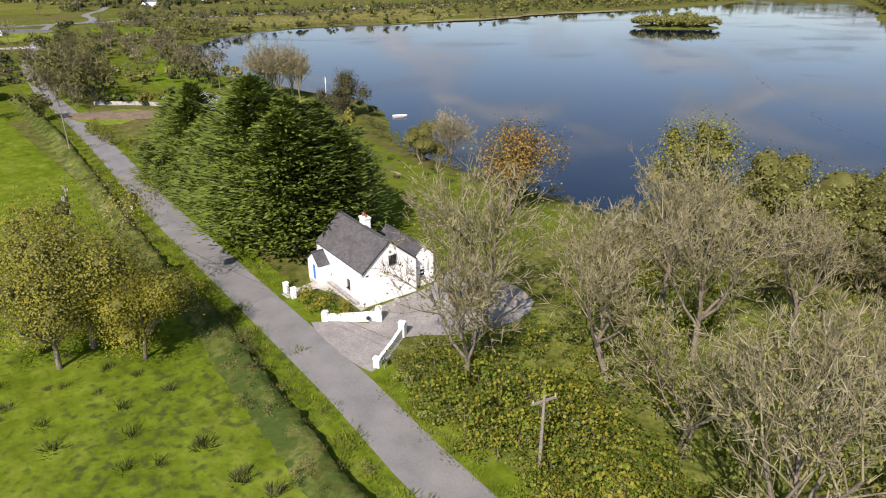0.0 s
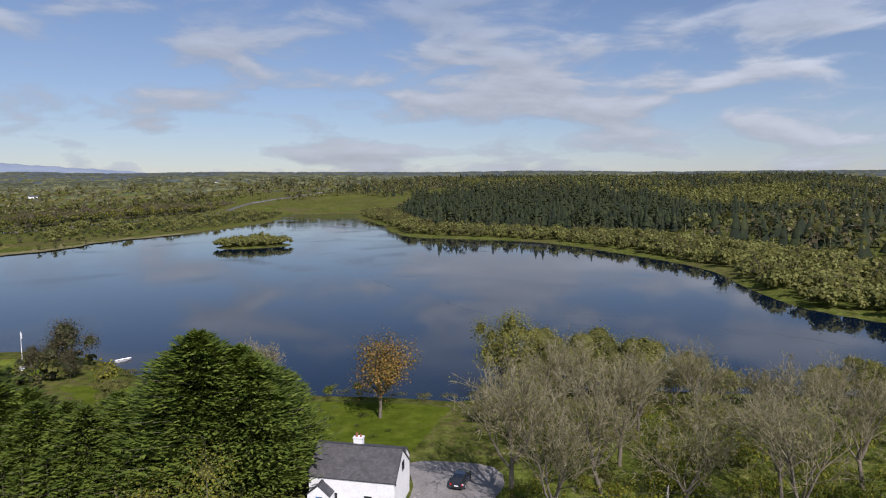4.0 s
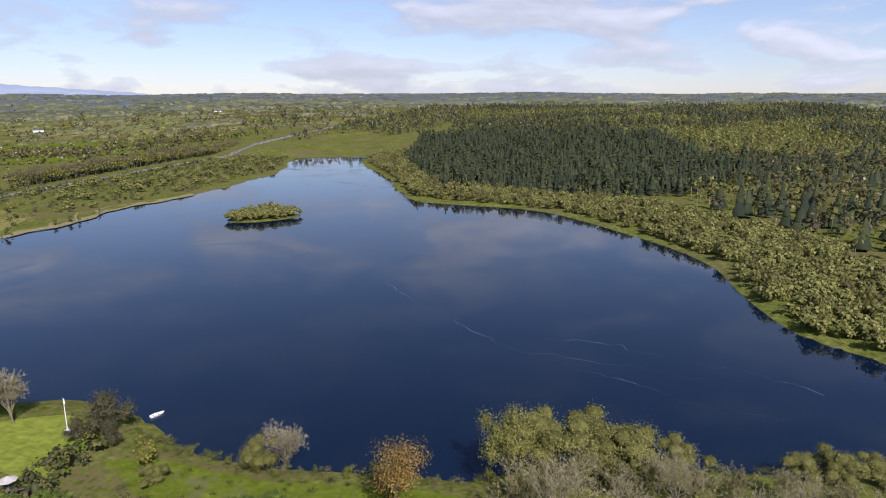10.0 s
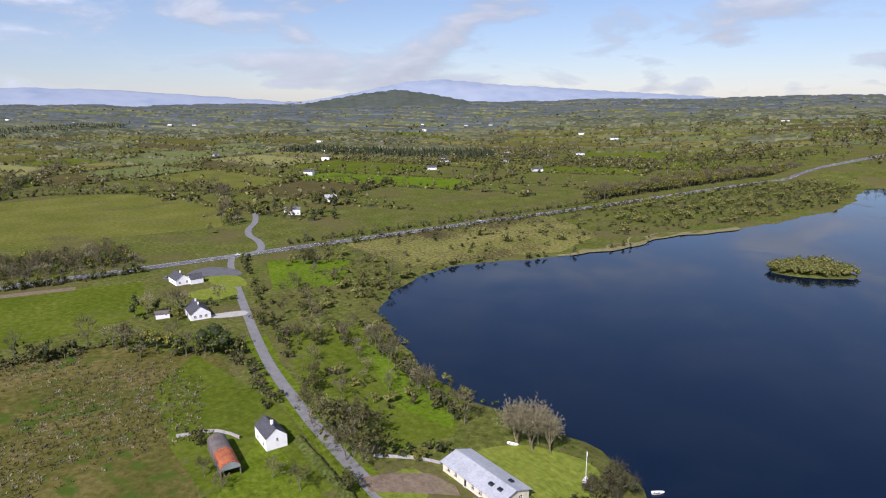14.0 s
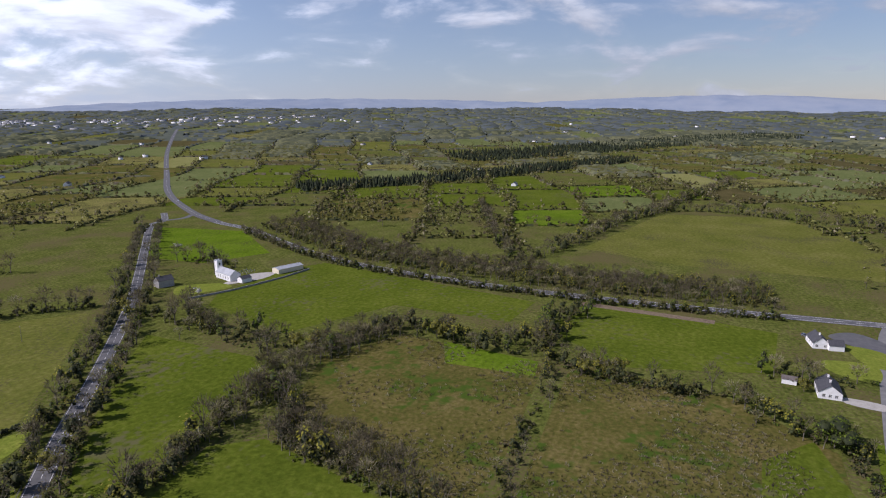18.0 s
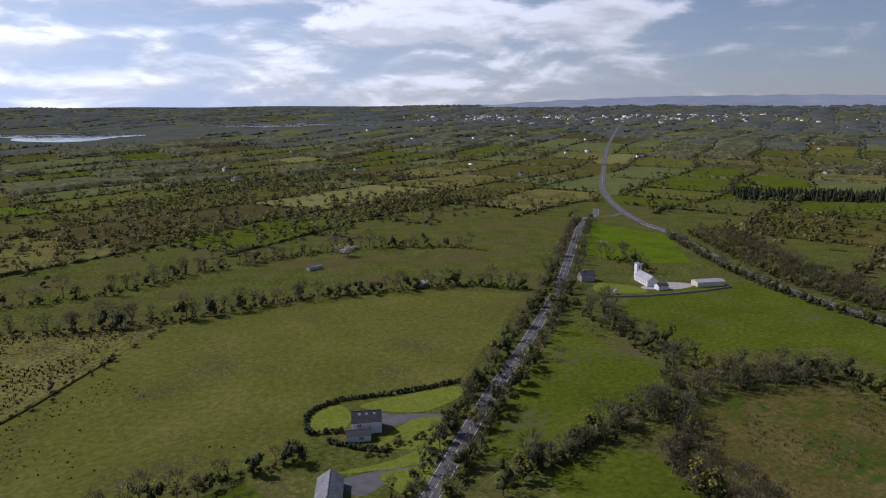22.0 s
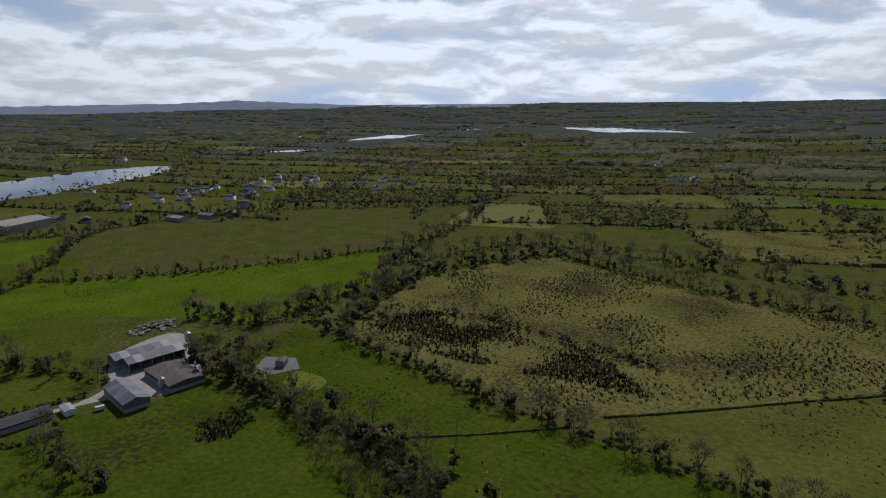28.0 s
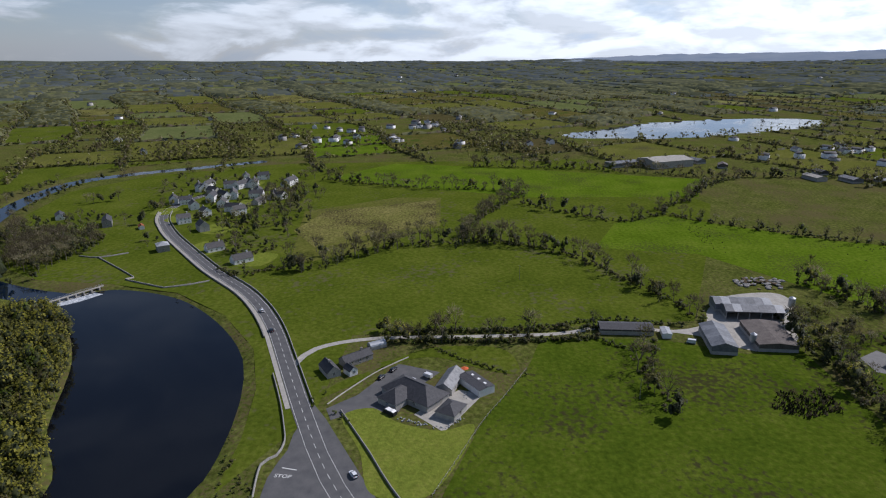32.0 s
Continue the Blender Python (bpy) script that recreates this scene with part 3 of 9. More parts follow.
LANE = [(170, -10), (120, -9), (80, -9), (42, -9.5), (20, -8.6), (10, -7.6), (0, -7), (-9, -6.5), (-27, -5.5), (-50, -4), (-77, -1.5), (-112, 1.0), (-150, 3), (-171, 5), (-205, 9),
        (-241, 16), (-285, 26), (-336, 38), (-371, 47), (-396, 56)]
strip("verge", LANE[1:-4], 9.0, 0.03, LUSH, "lush green grass verges of a lane", "verge")
lane = strip("road", LANE, 4.1, 0.05, ASPHALT, "narrow pale grey tarmac country lane")
HIGHWAY = [(-300, 1900), (-340, 1400), (-374, 1027), (-396, 684), (-391, 431), (-394, 250), (-394, 176), (-395, 109), (-396, 0), (-399, -100), (-411, -200), (-440, -310), (-490, -400),
           (-540, -474), (-566, -536), (-618, -615), (-746, -762), (-950, -950), (-1390, -1340), (-2061, -1890)]
highway = strip("road", HIGHWAY, 10.5, 0.12, DARKROAD, "wide grey main road with white markings", follow=True, step=12)
far_way = strip("road", HIGHWAY[14:], 10.5, 0.45, DARKROAD, "grey main road running straight into the distance", follow=True, step=12)
dashes(far_way, HIGHWAY[14:], 5, 6, 0.3, 0.47, 0, True)
for off in (-3.9, 3.9):
    dashes(highway, HIGHWAY, 30, 0.4, 0.28, 0.135, off, True)
dashes(highway, HIGHWAY, 5, 6, 0.28, 0.135, 0, True)
VILLAGE_ROAD = [(640, 150), (590, 168), (544, 168), (491, 143), (446, 113), (397, 78), (358, 46), (317, 23), (268, 4), (228, -11), (188, -28), (140, -58), (60, -118), (-20, -180), (-85, -230), (-146, -278),
                (-192, -311), (-257, -360), (-308, -401), (-367, -452), (-433, -510), (-527, -591), (-556, -600), (-600, -640)]
village_road = strip("road", VILLAGE_ROAD, 7.6, 0.085, DARKROAD, "grey two-lane road with a dashed white centre line")
dashes(village_road, VILLAGE_ROAD, 3.0, 3.2, 0.16, 0.10)
for off in (-3.2, 3.2):
    dashes(village_road, VILLAGE_ROAD, 20, 0.3, 0.14, 0.10, off)
strip("road", [(-556, -600), (-575, -590), (-600, -598)], 7, 0.09, DARKROAD, "short grey link road at a junction")
strip("road", [(-396, 50), (-400, 75), (-430, 86), (-455, 88), (-480, 96), (-510, 112), (-560, 130)], 5, 0.14, ASPHALT, "grey side road off a junction")
strip("farm_lane", [(266, 3), (286, -5), (296, -30), (297, -74), (299, -119), (307, -147), (300, -176), (306, -195)], 3.4, 0.06, CONCRETE, "pale concrete farm lane between hedges")

# ---- plants: templates of corners, four-sided faces and material numbers ----
class Plant:
    def __init__(self, seed):
        self.r = np.random.default_rng(seed)
        self.v, self.q, self.m, self.k, self.n = [], [], [], [], 0

    def add(self, v, q, mat, normals):
        """normals: the way each corner's surface faces, as the crown's rounding gives it."""
        v, q = np.asarray(v, float), np.asarray(q, int)
        self.k.append(normals / (np.linalg.norm(normals, axis=1, keepdims=True) + 1e-9))
        self.v.append(v)
        self.q.append(q + self.n)
        self.m.append(np.full(len(q), mat))
        self.n += len(v)

    def limb(self, a, b, ra, rb, sides=4, mat=0):
        a, b = np.asarray(a, float), np.asarray(b, float)
        d = (b - a) / (np.linalg.norm(b - a) + 1e-9)
        u = np.cross(d, (0.3, 0.9, 0.31) if abs(d[2]) > 0.8 else (0, 0, 1))
        u /= np.linalg.norm(u)
        w = np.cross(d, u)
        k = np.arange(sides) * 2 * np.pi / sides
        ring = np.cos(k)[:, None] * u + np.sin(k)[:, None] * w
        i = np.arange(sides)
        j = (i + 1) % sides
        self.add(np.concatenate([a + ring * ra, b + ring * rb]), np.stack([i, j, j + sides, i + sides], 1), mat, np.concatenate([ring, ring]))

    def leaves(self, centres, size, mat, out=None, thin=1.0):
        """One small uneven leaf mass at each centre, turned at random or, with out, roughly outwards."""
        c = np.asarray(centres, float)
        n = len(c)
        nrm = self.r.normal(size=(n, 3))
        nrm[:, 2] = np.abs(nrm[:, 2])
        if out is not None:
            nrm = out + nrm * 0.45 + (0, 0, 0.15)
        nrm /= np.linalg.norm(nrm, axis=1, keepdims=True)
        u = np.cross(nrm, self.r.normal(size=(n, 3)))
        u /= np.linalg.norm(u, axis=1, keepdims=True) + 1e-9
        w = np.cross(nrm, u)
        s = size * self.r.uniform(0.55, 1.3, (n, 1))
        k = self.r.uniform(0.35, 0.65, (n, 4, 1))
        v = np.stack([c - u * s * k[:, 0], c - w * s * thin * k[:, 1], c + u * s * k[:, 2], c + w * s * thin * k[:, 3]], 1)
        face = nrm if out is None else out / (np.linalg.norm(out, axis=1, keepdims=True) + 1e-9) * 0.7 + nrm * 0.35 + (0, 0, 0.5)
        self.add(v.reshape(-1, 3), np.arange(4 * n).reshape(-1, 4), mat, np.repeat(face, 4, 0))

    def twigs(self, roots, ways, length, width, mat):
        """Slim blades that taper from each root."""
        a, d = np.asarray(roots, float), np.asarray(ways, float)
        n = len(a)
        d = d / (np.linalg.norm(d, axis=1, keepdims=True) + 1e-9)
        u = np.cross(d, self.r.normal(size=(n, 3)))
        u /= np.linalg.norm(u, axis=1, keepdims=True) + 1e-9
        l = length * self.r.uniform(0.5, 1.3, (n, 1))
        b = a + d * l
        v = np.stack([a - u * width / 2, a + u * width / 2, b + u * width * 0.2, b - u * width * 0.2], 1)
        self.add(v.reshape(-1, 3), np.arange(4 * n).reshape(-1, 4), mat, np.repeat(np.cross(u, d), 4, 0))

    def dome(self, c, rx, rz, mat, sides=6, rings=((-0.55, 0.75), (0.05, 1.0), (0.60, 0.78), (0.95, 0.28))):
        """A lumpy mass of foliage: uneven rings round a centre, closed at the top."""
        r = self.r
        V, K = [], []
        turn = r.uniform(0, 6.28)
        for up, wide in rings:
            for k in range(sides):
                a = turn + 6.2832 * (k + r.uniform(-0.2, 0.2)) / sides
                q = np.array([np.cos(a) * wide * rx, np.sin(a) * wide * rx, up * rz]) * r.uniform(0.84, 1.16)
                V.append(c + q)
                K.append(q / (rx, rx, rz) * 0.85 + (0, 0, 0.45))
        i = np.arange(sides)
        j = (i + 1) % sides
        Q = [np.stack([i, j, j + sides, i + sides], 1) + n * sides for n in range(len(rings) - 1)]
        t = (len(rings) - 1) * sides
        Q.append(np.array([(t, t + 1, t + 2, t + 3), (t, t + 3, t + 4, t + 5)]) if sides == 6 else np.array([(t, t + 1, t + 2, t + 3)]))
        self.add(V, np.concatenate(Q), mat, np.array(K))

    def arrays(self):
        return np.concatenate(self.v), np.concatenate(self.q), np.concatenate(self.m), np.concatenate(self.k)


def grow_branch(p, a, way, length, radius, depth, sides, spread, tips, kids, mats):
    r = p.r
    way = way / np.linalg.norm(way)
    pts, d = [np.array(a, float)], way.copy()
    seg = 3 if depth >= 2 else 2
    for i in range(seg):
        d = d + r.normal(size=3) * 0.16 + np.array([0, 0, 0.10])
        d /= np.linalg.norm(d)
        pts.append(pts[-1] + d * length / seg)
    for i in range(seg):
        p.limb(pts[i], pts[i + 1], radius * (1 - 0.55 * i / seg), radius * (1 - 0.55 * (i + 1) / seg), sides, mats[0] if depth >= 2 else mats[1])
    if depth == 0:
        tips.append((pts[-2], d))
        tips.append((pts[-1], d))
        return
    for k in range(kids[depth]):
        t = 0.35 + 0.65 * (k + r.uniform()) / kids[depth]
        i = min(int(t * seg), seg - 1)
        at = pts[i] + (pts[i + 1] - pts[i]) * (t * seg - i)
        side = np.cross(d, r.normal(size=3))
        side /= np.linalg.norm(side) + 1e-9
        grow_branch(p, at, d * (1 - spread * 0.45) + side * spread + np.array([0, 0, 0.12]), length * r.uniform(0.5, 0.72), radius * 0.42, depth - 1, max(3, sides - 1), spread, tips, kids, mats)


def bare_tree(seed, h, spread=0.75, kids=(0, 5, 4, 5), twig=6, wood=(B_, T_), twig_mat=T_, width=0.035, buds=0, bud_mat=LB_, bud_size=0.16, stems=1, ivy=0):
    p = Plant(seed)
    tips = []
    for s in range(stems):
        lean = p.r.normal(size=3) * (0.10 if stems == 1 else 0.28)
        lean[2] = 1
        base = np.array([p.r.normal() * 0.3, p.r.normal() * 0.3, -0.3]) * (stems > 1) + np.array([0, 0, -0.2])
        trunk = h * (0.30 if stems == 1 else 0.22)
        top = base + lean / np.linalg.norm(lean) * trunk
        rad = h * 0.019 / (1 if stems == 1 else 1.5)
        p.limb(base, base + (top - base) * 0.12, rad * 1.5, rad * 1.05, 7, wood[0])
        p.limb(base + (top - base) * 0.12, top, rad * 1.05, rad * 0.8, 7, wood[0])
        for k in range(kids[3]):
            az = 2 * np.pi * (k + p.r.uniform(-0.3, 0.3)) / kids[3]
            out = spread * p.r.uniform(0.35, 1.0)
            way = np.array([np.cos(az) * out, np.sin(az) * out, 1.0])
            at = base + (top - base) * p.r.uniform(0.75, 1.0)
            grow_branch(p, at, way, h * p.r.uniform(0.34, 0.48), rad * 0.55, 2, 5, 0.62, tips, kids, wood)
    a = np.array([t[0] for t in tips])
    d = np.array([t[1] for t in tips])
    n = len(a)
    if twig:
        roots = np.repeat(a, twig, 0) + p.r.normal(size=(n * twig, 3)) * 0.05
        p.twigs(roots, np.repeat(d, twig, 0) + p.r.normal(size=(n * twig, 3)) * 0.55 + (0, 0, 0.25), h * 0.055, width, twig_mat)
    if buds:
        at = np.repeat(a, buds, 0) + p.r.normal(size=(n * buds, 3)) * h * 0.03
        p.leaves(at, bud_size, bud_mat)
    if ivy:
        z = p.r.uniform(0, h * 0.55, ivy)
        az = p.r.uniform(0, 6.28, ivy)
        rr = h * 0.035 * (1 + p.r.uniform(0, 1, ivy))
        p.leaves(np.stack([np.cos(az) * rr, np.sin(az) * rr, z], 1), 0.4, LD_)
    return p.arrays()


def crown_points(r, n, h, low, w, lobes, shell=0.55):
    """Points in an uneven crown of several lobes."""
    c = np.stack([r.normal(size=lobes) * w * 0.26, r.normal(size=lobes) * w * 0.26, r.uniform(low + (h - low) * 0.25, h - (h - low) * 0.18, lobes)], 1)
    c[0] = (0, 0, h - (h - low) * 0.28)
    s = w * r.uniform(0.18, 0.32, lobes)
    k = r.integers(0, lobes, n)
    d = r.normal(size=(n, 3))
    d /= np.linalg.norm(d, axis=1, keepdims=True)
    rad = s[k][:, None] * (shell + (1 - shell) * r.uniform(0, 1, (n, 1)) ** 0.5) * (1 + 0.25 * r.normal(size=(n, 1)))
    p = c[k] + d * rad * (1, 1, (h - low) / (w + 0.1) * 0.8)
    p[:, 2] = np.clip(p[:, 2], low * 0.6, h * 1.04)
    return p, c, d


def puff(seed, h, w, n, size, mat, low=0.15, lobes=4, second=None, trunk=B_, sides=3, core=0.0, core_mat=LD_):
    """A porous crown of several uneven masses of leaf sprays on a slim trunk, with or without a core whose dark colour
    stands in for inner shade: for plants seen from afar.
    """
    p = Plant(seed)
    r = p.r
    top = h * (1 - low)
    if low > 0.1:
        p.limb((0, 0, -0.3), (0, 0, h * 0.6), h * 0.020, h * 0.010, sides, trunk)
    spots = []
    for k in range(lobes):
        a = 6.283 * k / lobes + r.uniform(-0.5, 0.5)
        out = w * (0.27 if lobes < 5 else 0.31) * (0.0 if lobes == 1 else r.uniform(0.5, 1.15))
        rz = top * r.uniform(0.30, 0.46)
        rx = w * (0.46 if lobes == 1 else r.uniform(0.25, 0.36) if lobes < 5 else r.uniform(0.19, 0.28))
        z = h * low + rz * 0.55 + (top - 1.5 * rz) * (k / max(1, lobes - 1)) * r.uniform(0.7, 1.1)
        c = np.array([np.cos(a) * out, np.sin(a) * out, max(z, rz * 0.5)])
        spots.append((c, rx, rz))
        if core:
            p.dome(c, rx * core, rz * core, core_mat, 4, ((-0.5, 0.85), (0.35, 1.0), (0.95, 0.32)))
    k = r.integers(0, lobes, n)
    d = r.normal(size=(n, 3))
    d[:, 2] = np.abs(d[:, 2]) * 0.8 + d[:, 2] * 0.2
    d /= np.linalg.norm(d, axis=1, keepdims=True)
    at = np.array([spots[i][0] for i in k]) + d * np.array([(spots[i][1], spots[i][1], spots[i][2]) for i in k]) * r.uniform(0.6, 1.12, (n, 1))
    q = n * 2 // 3 if second is not None else n
    p.leaves(at[:q], size, mat, d[:q])
    if q < n:
        p.leaves(at[q:], size, second, d[q:])
    return p.arrays()


def winter(seed, h, w, blades, width, mat=T_, buds=0, bud_mat=LB_, size=0.9, ivy=0, limbs=6):
    """A leafless tree of the middle distance: trunk, limbs and a rounded crown of fine twigs."""
    p = Plant(seed)
    r = p.r
    top = np.array([r.normal() * 0.2, r.normal() * 0.2, h * 0.30])
    p.limb((0, 0, -0.3), top, h * 0.022, h * 0.016, 4, B_)
    mid = np.array([0, 0, h * 0.62])
    for k in range(limbs):
        az = 6.283 * (k + r.uniform(-0.3, 0.3)) / limbs
        e = top + np.array([np.cos(az) * w * 0.30, np.sin(az) * w * 0.30, h * r.uniform(0.25, 0.55)])
        p.limb(top, e, h * 0.010, h * 0.004, 3, B_)
    d = r.normal(size=(blades, 3))
    d /= np.linalg.norm(d, axis=1, keepdims=True)
    d[:, 2] = np.abs(d[:, 2]) * 0.75 + d[:, 2] * 0.25
    a = mid + d * (w * 0.36, w * 0.36, h * 0.25) * r.uniform(0.55, 1.0, (blades, 1))
    p.twigs(a, d + r.normal(size=(blades, 3)) * 0.4 + (0, 0, 0.5), h * 0.16, width, mat)
    if buds:
        d = r.normal(size=(buds, 3))
        d /= np.linalg.norm(d, axis=1, keepdims=True)
        p.leaves(mid + d * (w * 0.42, w * 0.42, h * 0.33) * r.uniform(0.7, 1.05, (buds, 1)), size, bud_mat, d)
    if ivy:
        z, az = r.uniform(0.2, h * 0.62, ivy), r.uniform(0, 6.283, ivy)
        rr = h * 0.055 * (1 + r.uniform(0, 1, ivy))
        d = np.stack([np.cos(az), np.sin(az), 0 * az + 0.1], 1)
        p.leaves(d * rr[:, None] + np.stack([0 * z, 0 * z, z], 1), 0.85, LD_, d)
    return p.arrays()


def leafy_tree(seed, h, w, n, size, mat=L_, low=0.25, lobes=9, wood=B_, twigs=60, second=None, core=0.0):
    p = Plant(seed)
    pts, c, d = crown_points(p.r, n, h, h * low, w, lobes)
    # darker masses inside the crown put its inner shade into leaf colour
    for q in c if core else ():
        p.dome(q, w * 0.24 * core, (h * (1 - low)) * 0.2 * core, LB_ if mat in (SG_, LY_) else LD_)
    top = np.array([p.r.normal() * 0.2, p.r.normal() * 0.2, h * max(low, 0.12) * 1.25])
    p.limb((0, 0, -0.3), (0, 0, 0.25), h * 0.028, h * 0.021, 6, wood)
    p.limb((0, 0, 0.25), top, h * 0.021, h * 0.016, 6, wood)
    for q in c:
        mid = top + (q - top) * 0.5 + p.r.normal(size=3) * w * 0.04
        p.limb(top, mid, h * 0.011, h * 0.007, 4, wood)
        p.limb(mid, q, h * 0.007, h * 0.003, 3, wood)
    if twigs:
        i = p.r.integers(0, len(c), twigs)
        p.twigs(c[i], p.r.normal(size=(twigs, 3)) + (0, 0, 0.3), w * 0.28, 0.05, T_)
    if second is None:
        p.leaves(pts, size, mat, d * 0.7)
    else:
        k = int(n * 0.7)
        p.leaves(pts[:k], size, mat, d[:k] * 0.7)
        p.leaves(pts[k:], size, second, d[k:] * 0.7)
    return p.arrays()


def cypress(seed, h, w, branches=190, sprays=15, size=0.55, low=0.06):
    """A dense pointed conifer whose branches carry layers of drooping sprays."""
    p = Plant(seed)
    r = p.r
    p.limb((0, 0, -0.3), (0, 0, h * 0.5), h * 0.022, h * 0.012, 6, B_)
    p.limb((0, 0, h * 0.5), (0, 0, h * 0.97), h * 0.012, 0.02, 5, B_)
    P, D = [], []
    for k in range(branches):
        t = low + (1 - low) * ((k + r.uniform()) / branches) ** 1.15
        z = h * t
        reach = w / 2 * (min(1.0, 0.62 + t * 1.8) * (1 - t**1.7) ** 0.72) * r.uniform(0.74, 1.14) + 0.25
        az = k * 2.39996 + r.uniform(-0.4, 0.4)
        reach *= 1 + 0.16 * math.sin(3 * az + 7 * t + seed) + 0.12 * math.sin(5 * az - 11 * t + 2 * seed)
        out = np.array([np.cos(az), np.sin(az), 0])
        tip = out * reach + (0, 0, z + reach * 0.22)
        if k % 3 == 0:
            p.limb((0, 0, z - reach * 0.05), tip, 0.06, 0.015, 3, B_)
        for j in range(sprays):
            u = 0.25 + 0.75 * (j + r.uniform()) / sprays
            side = np.array([-out[1], out[0], 0]) * r.normal() * reach * 0.16 * (0.3 + u)
            P.append(out * reach * u + (0, 0, z + reach * 0.22 * u - 0.25 * (u**2) + r.normal() * 0.12) + side)
            D.append(out + side * 0.4 + (0, 0, 0.35 + r.normal() * 0.2))
    P, D = np.array(P), np.array(D)
    n = len(P)
    D /= np.linalg.norm(D, axis=1, keepdims=True)
    u = np.cross(D, (0, 0, 1)) + r.normal(size=(n, 3)) * 0.25
    u /= np.linalg.norm(u, axis=1, keepdims=True)
    s = size * r.uniform(0.7, 1.5, (n, 1))
    v = np.stack([P - D * s * 0.45, P + u * s * 0.24, P + D * s * 1.0, P - u * s * 0.24], 1)
    p.add(v.reshape(-1, 3), np.arange(4 * n).reshape(-1, 4), N_, np.repeat(np.cross(u, D) * 0.6 + D * 0.6 + (0, 0, 0.3), 4, 0))
    return p.arrays()


def shrub(seed, h, w, n, size, mat=L_, lobes=6, stems=5, twigs=0, twig_mat=T_, second=None):
    p = Plant(seed)
    pts, c, d = crown_points(p.r, n, h, h * 0.08, w, lobes, 0.6)
    pts[:, 2] = np.abs(pts[:, 2])
    for q in c[:stems]:
        p.limb((q[0] * 0.2, q[1] * 0.2, -0.1), q, 0.05, 0.02, 3, B_)
    if twigs:
        i = p.r.integers(0, n, twigs)
        p.twigs(pts[i], p.r.normal(size=(twigs, 3)) * 0.5 + (0, 0, 1), h * 0.22, 0.05, twig_mat)
    if n:
        k = n if second is None else n * 3 // 5
        p.leaves(pts[:k], size, mat, d[:k] * 0.7)
        if k < n:
            p.leaves(pts[k:], size, second, d[k:] * 0.7)
    return p.arrays()


def spruce(seed, h, w, tiers, sides=6):
    """A dark spire: drooping skirts of needles, one above another."""
    p = Plant(seed)
    r = p.r
    p.limb((0, 0, -0.3), (0, 0, h * 0.5), h * 0.016, h * 0.008, 3, B_)
    for k in range(tiers):
        t = 0.10 + 0.80 * k / tiers
        reach, z, up = w / 2 * (1 - t) * 1.1 + 0.25, h * t, h * (0.80 / tiers) * 1.5
        a = np.arange(sides) * 6.2832 / sides + r.uniform(0, 6.28)
        wob = r.uniform(0.7, 1.25, sides)
        out = np.stack([np.cos(a), np.sin(a), 0 * a], 1)
        low = out * (reach * wob)[:, None] + (0, 0, z)
        top = out * reach * 0.18 + (0, 0, min(z + up, h))
        i = np.arange(sides)
        j = (i + 1) % sides
        n = out + (0, 0, 0.5)
        p.add(np.concatenate([low, top]), np.stack([i, j, j + sides, i + sides], 1), FC_, np.concatenate([n, n]))
    return p.arrays()


def plant_thing(name, template, m, label, category="tree", group="", crown="crown"):
    """A tree as a thing with a trunk (its wood) and a crown."""
    key = id(template)
    if key not in PLANTED:
        v, q, k, nr = template
        wood = k == 0
        meshes = []
        for n, keep in (("trunk", wood), (crown, ~wood)):
            used = np.unique(q[keep])
            remap = np.zeros(len(v), int)
            remap[used] = np.arange(len(used))
            mats = sorted(set(k[keep].tolist()))
            meshes.append(raw_mesh(n, v[used], remap[q[keep]], [TREE_MATS[i] for i in mats], np.searchsorted(mats, k[keep]), normals=nr[used]))
        ob = thing(name, m, label, category, group)
        for me in meshes:
            o = new(me.name, me)
            o.parent = ob
        PLANTED[key] = ob
        return ob
    return tagged(copy_thing(PLANTED[key], m), label, category, group)


PLANTED = {}


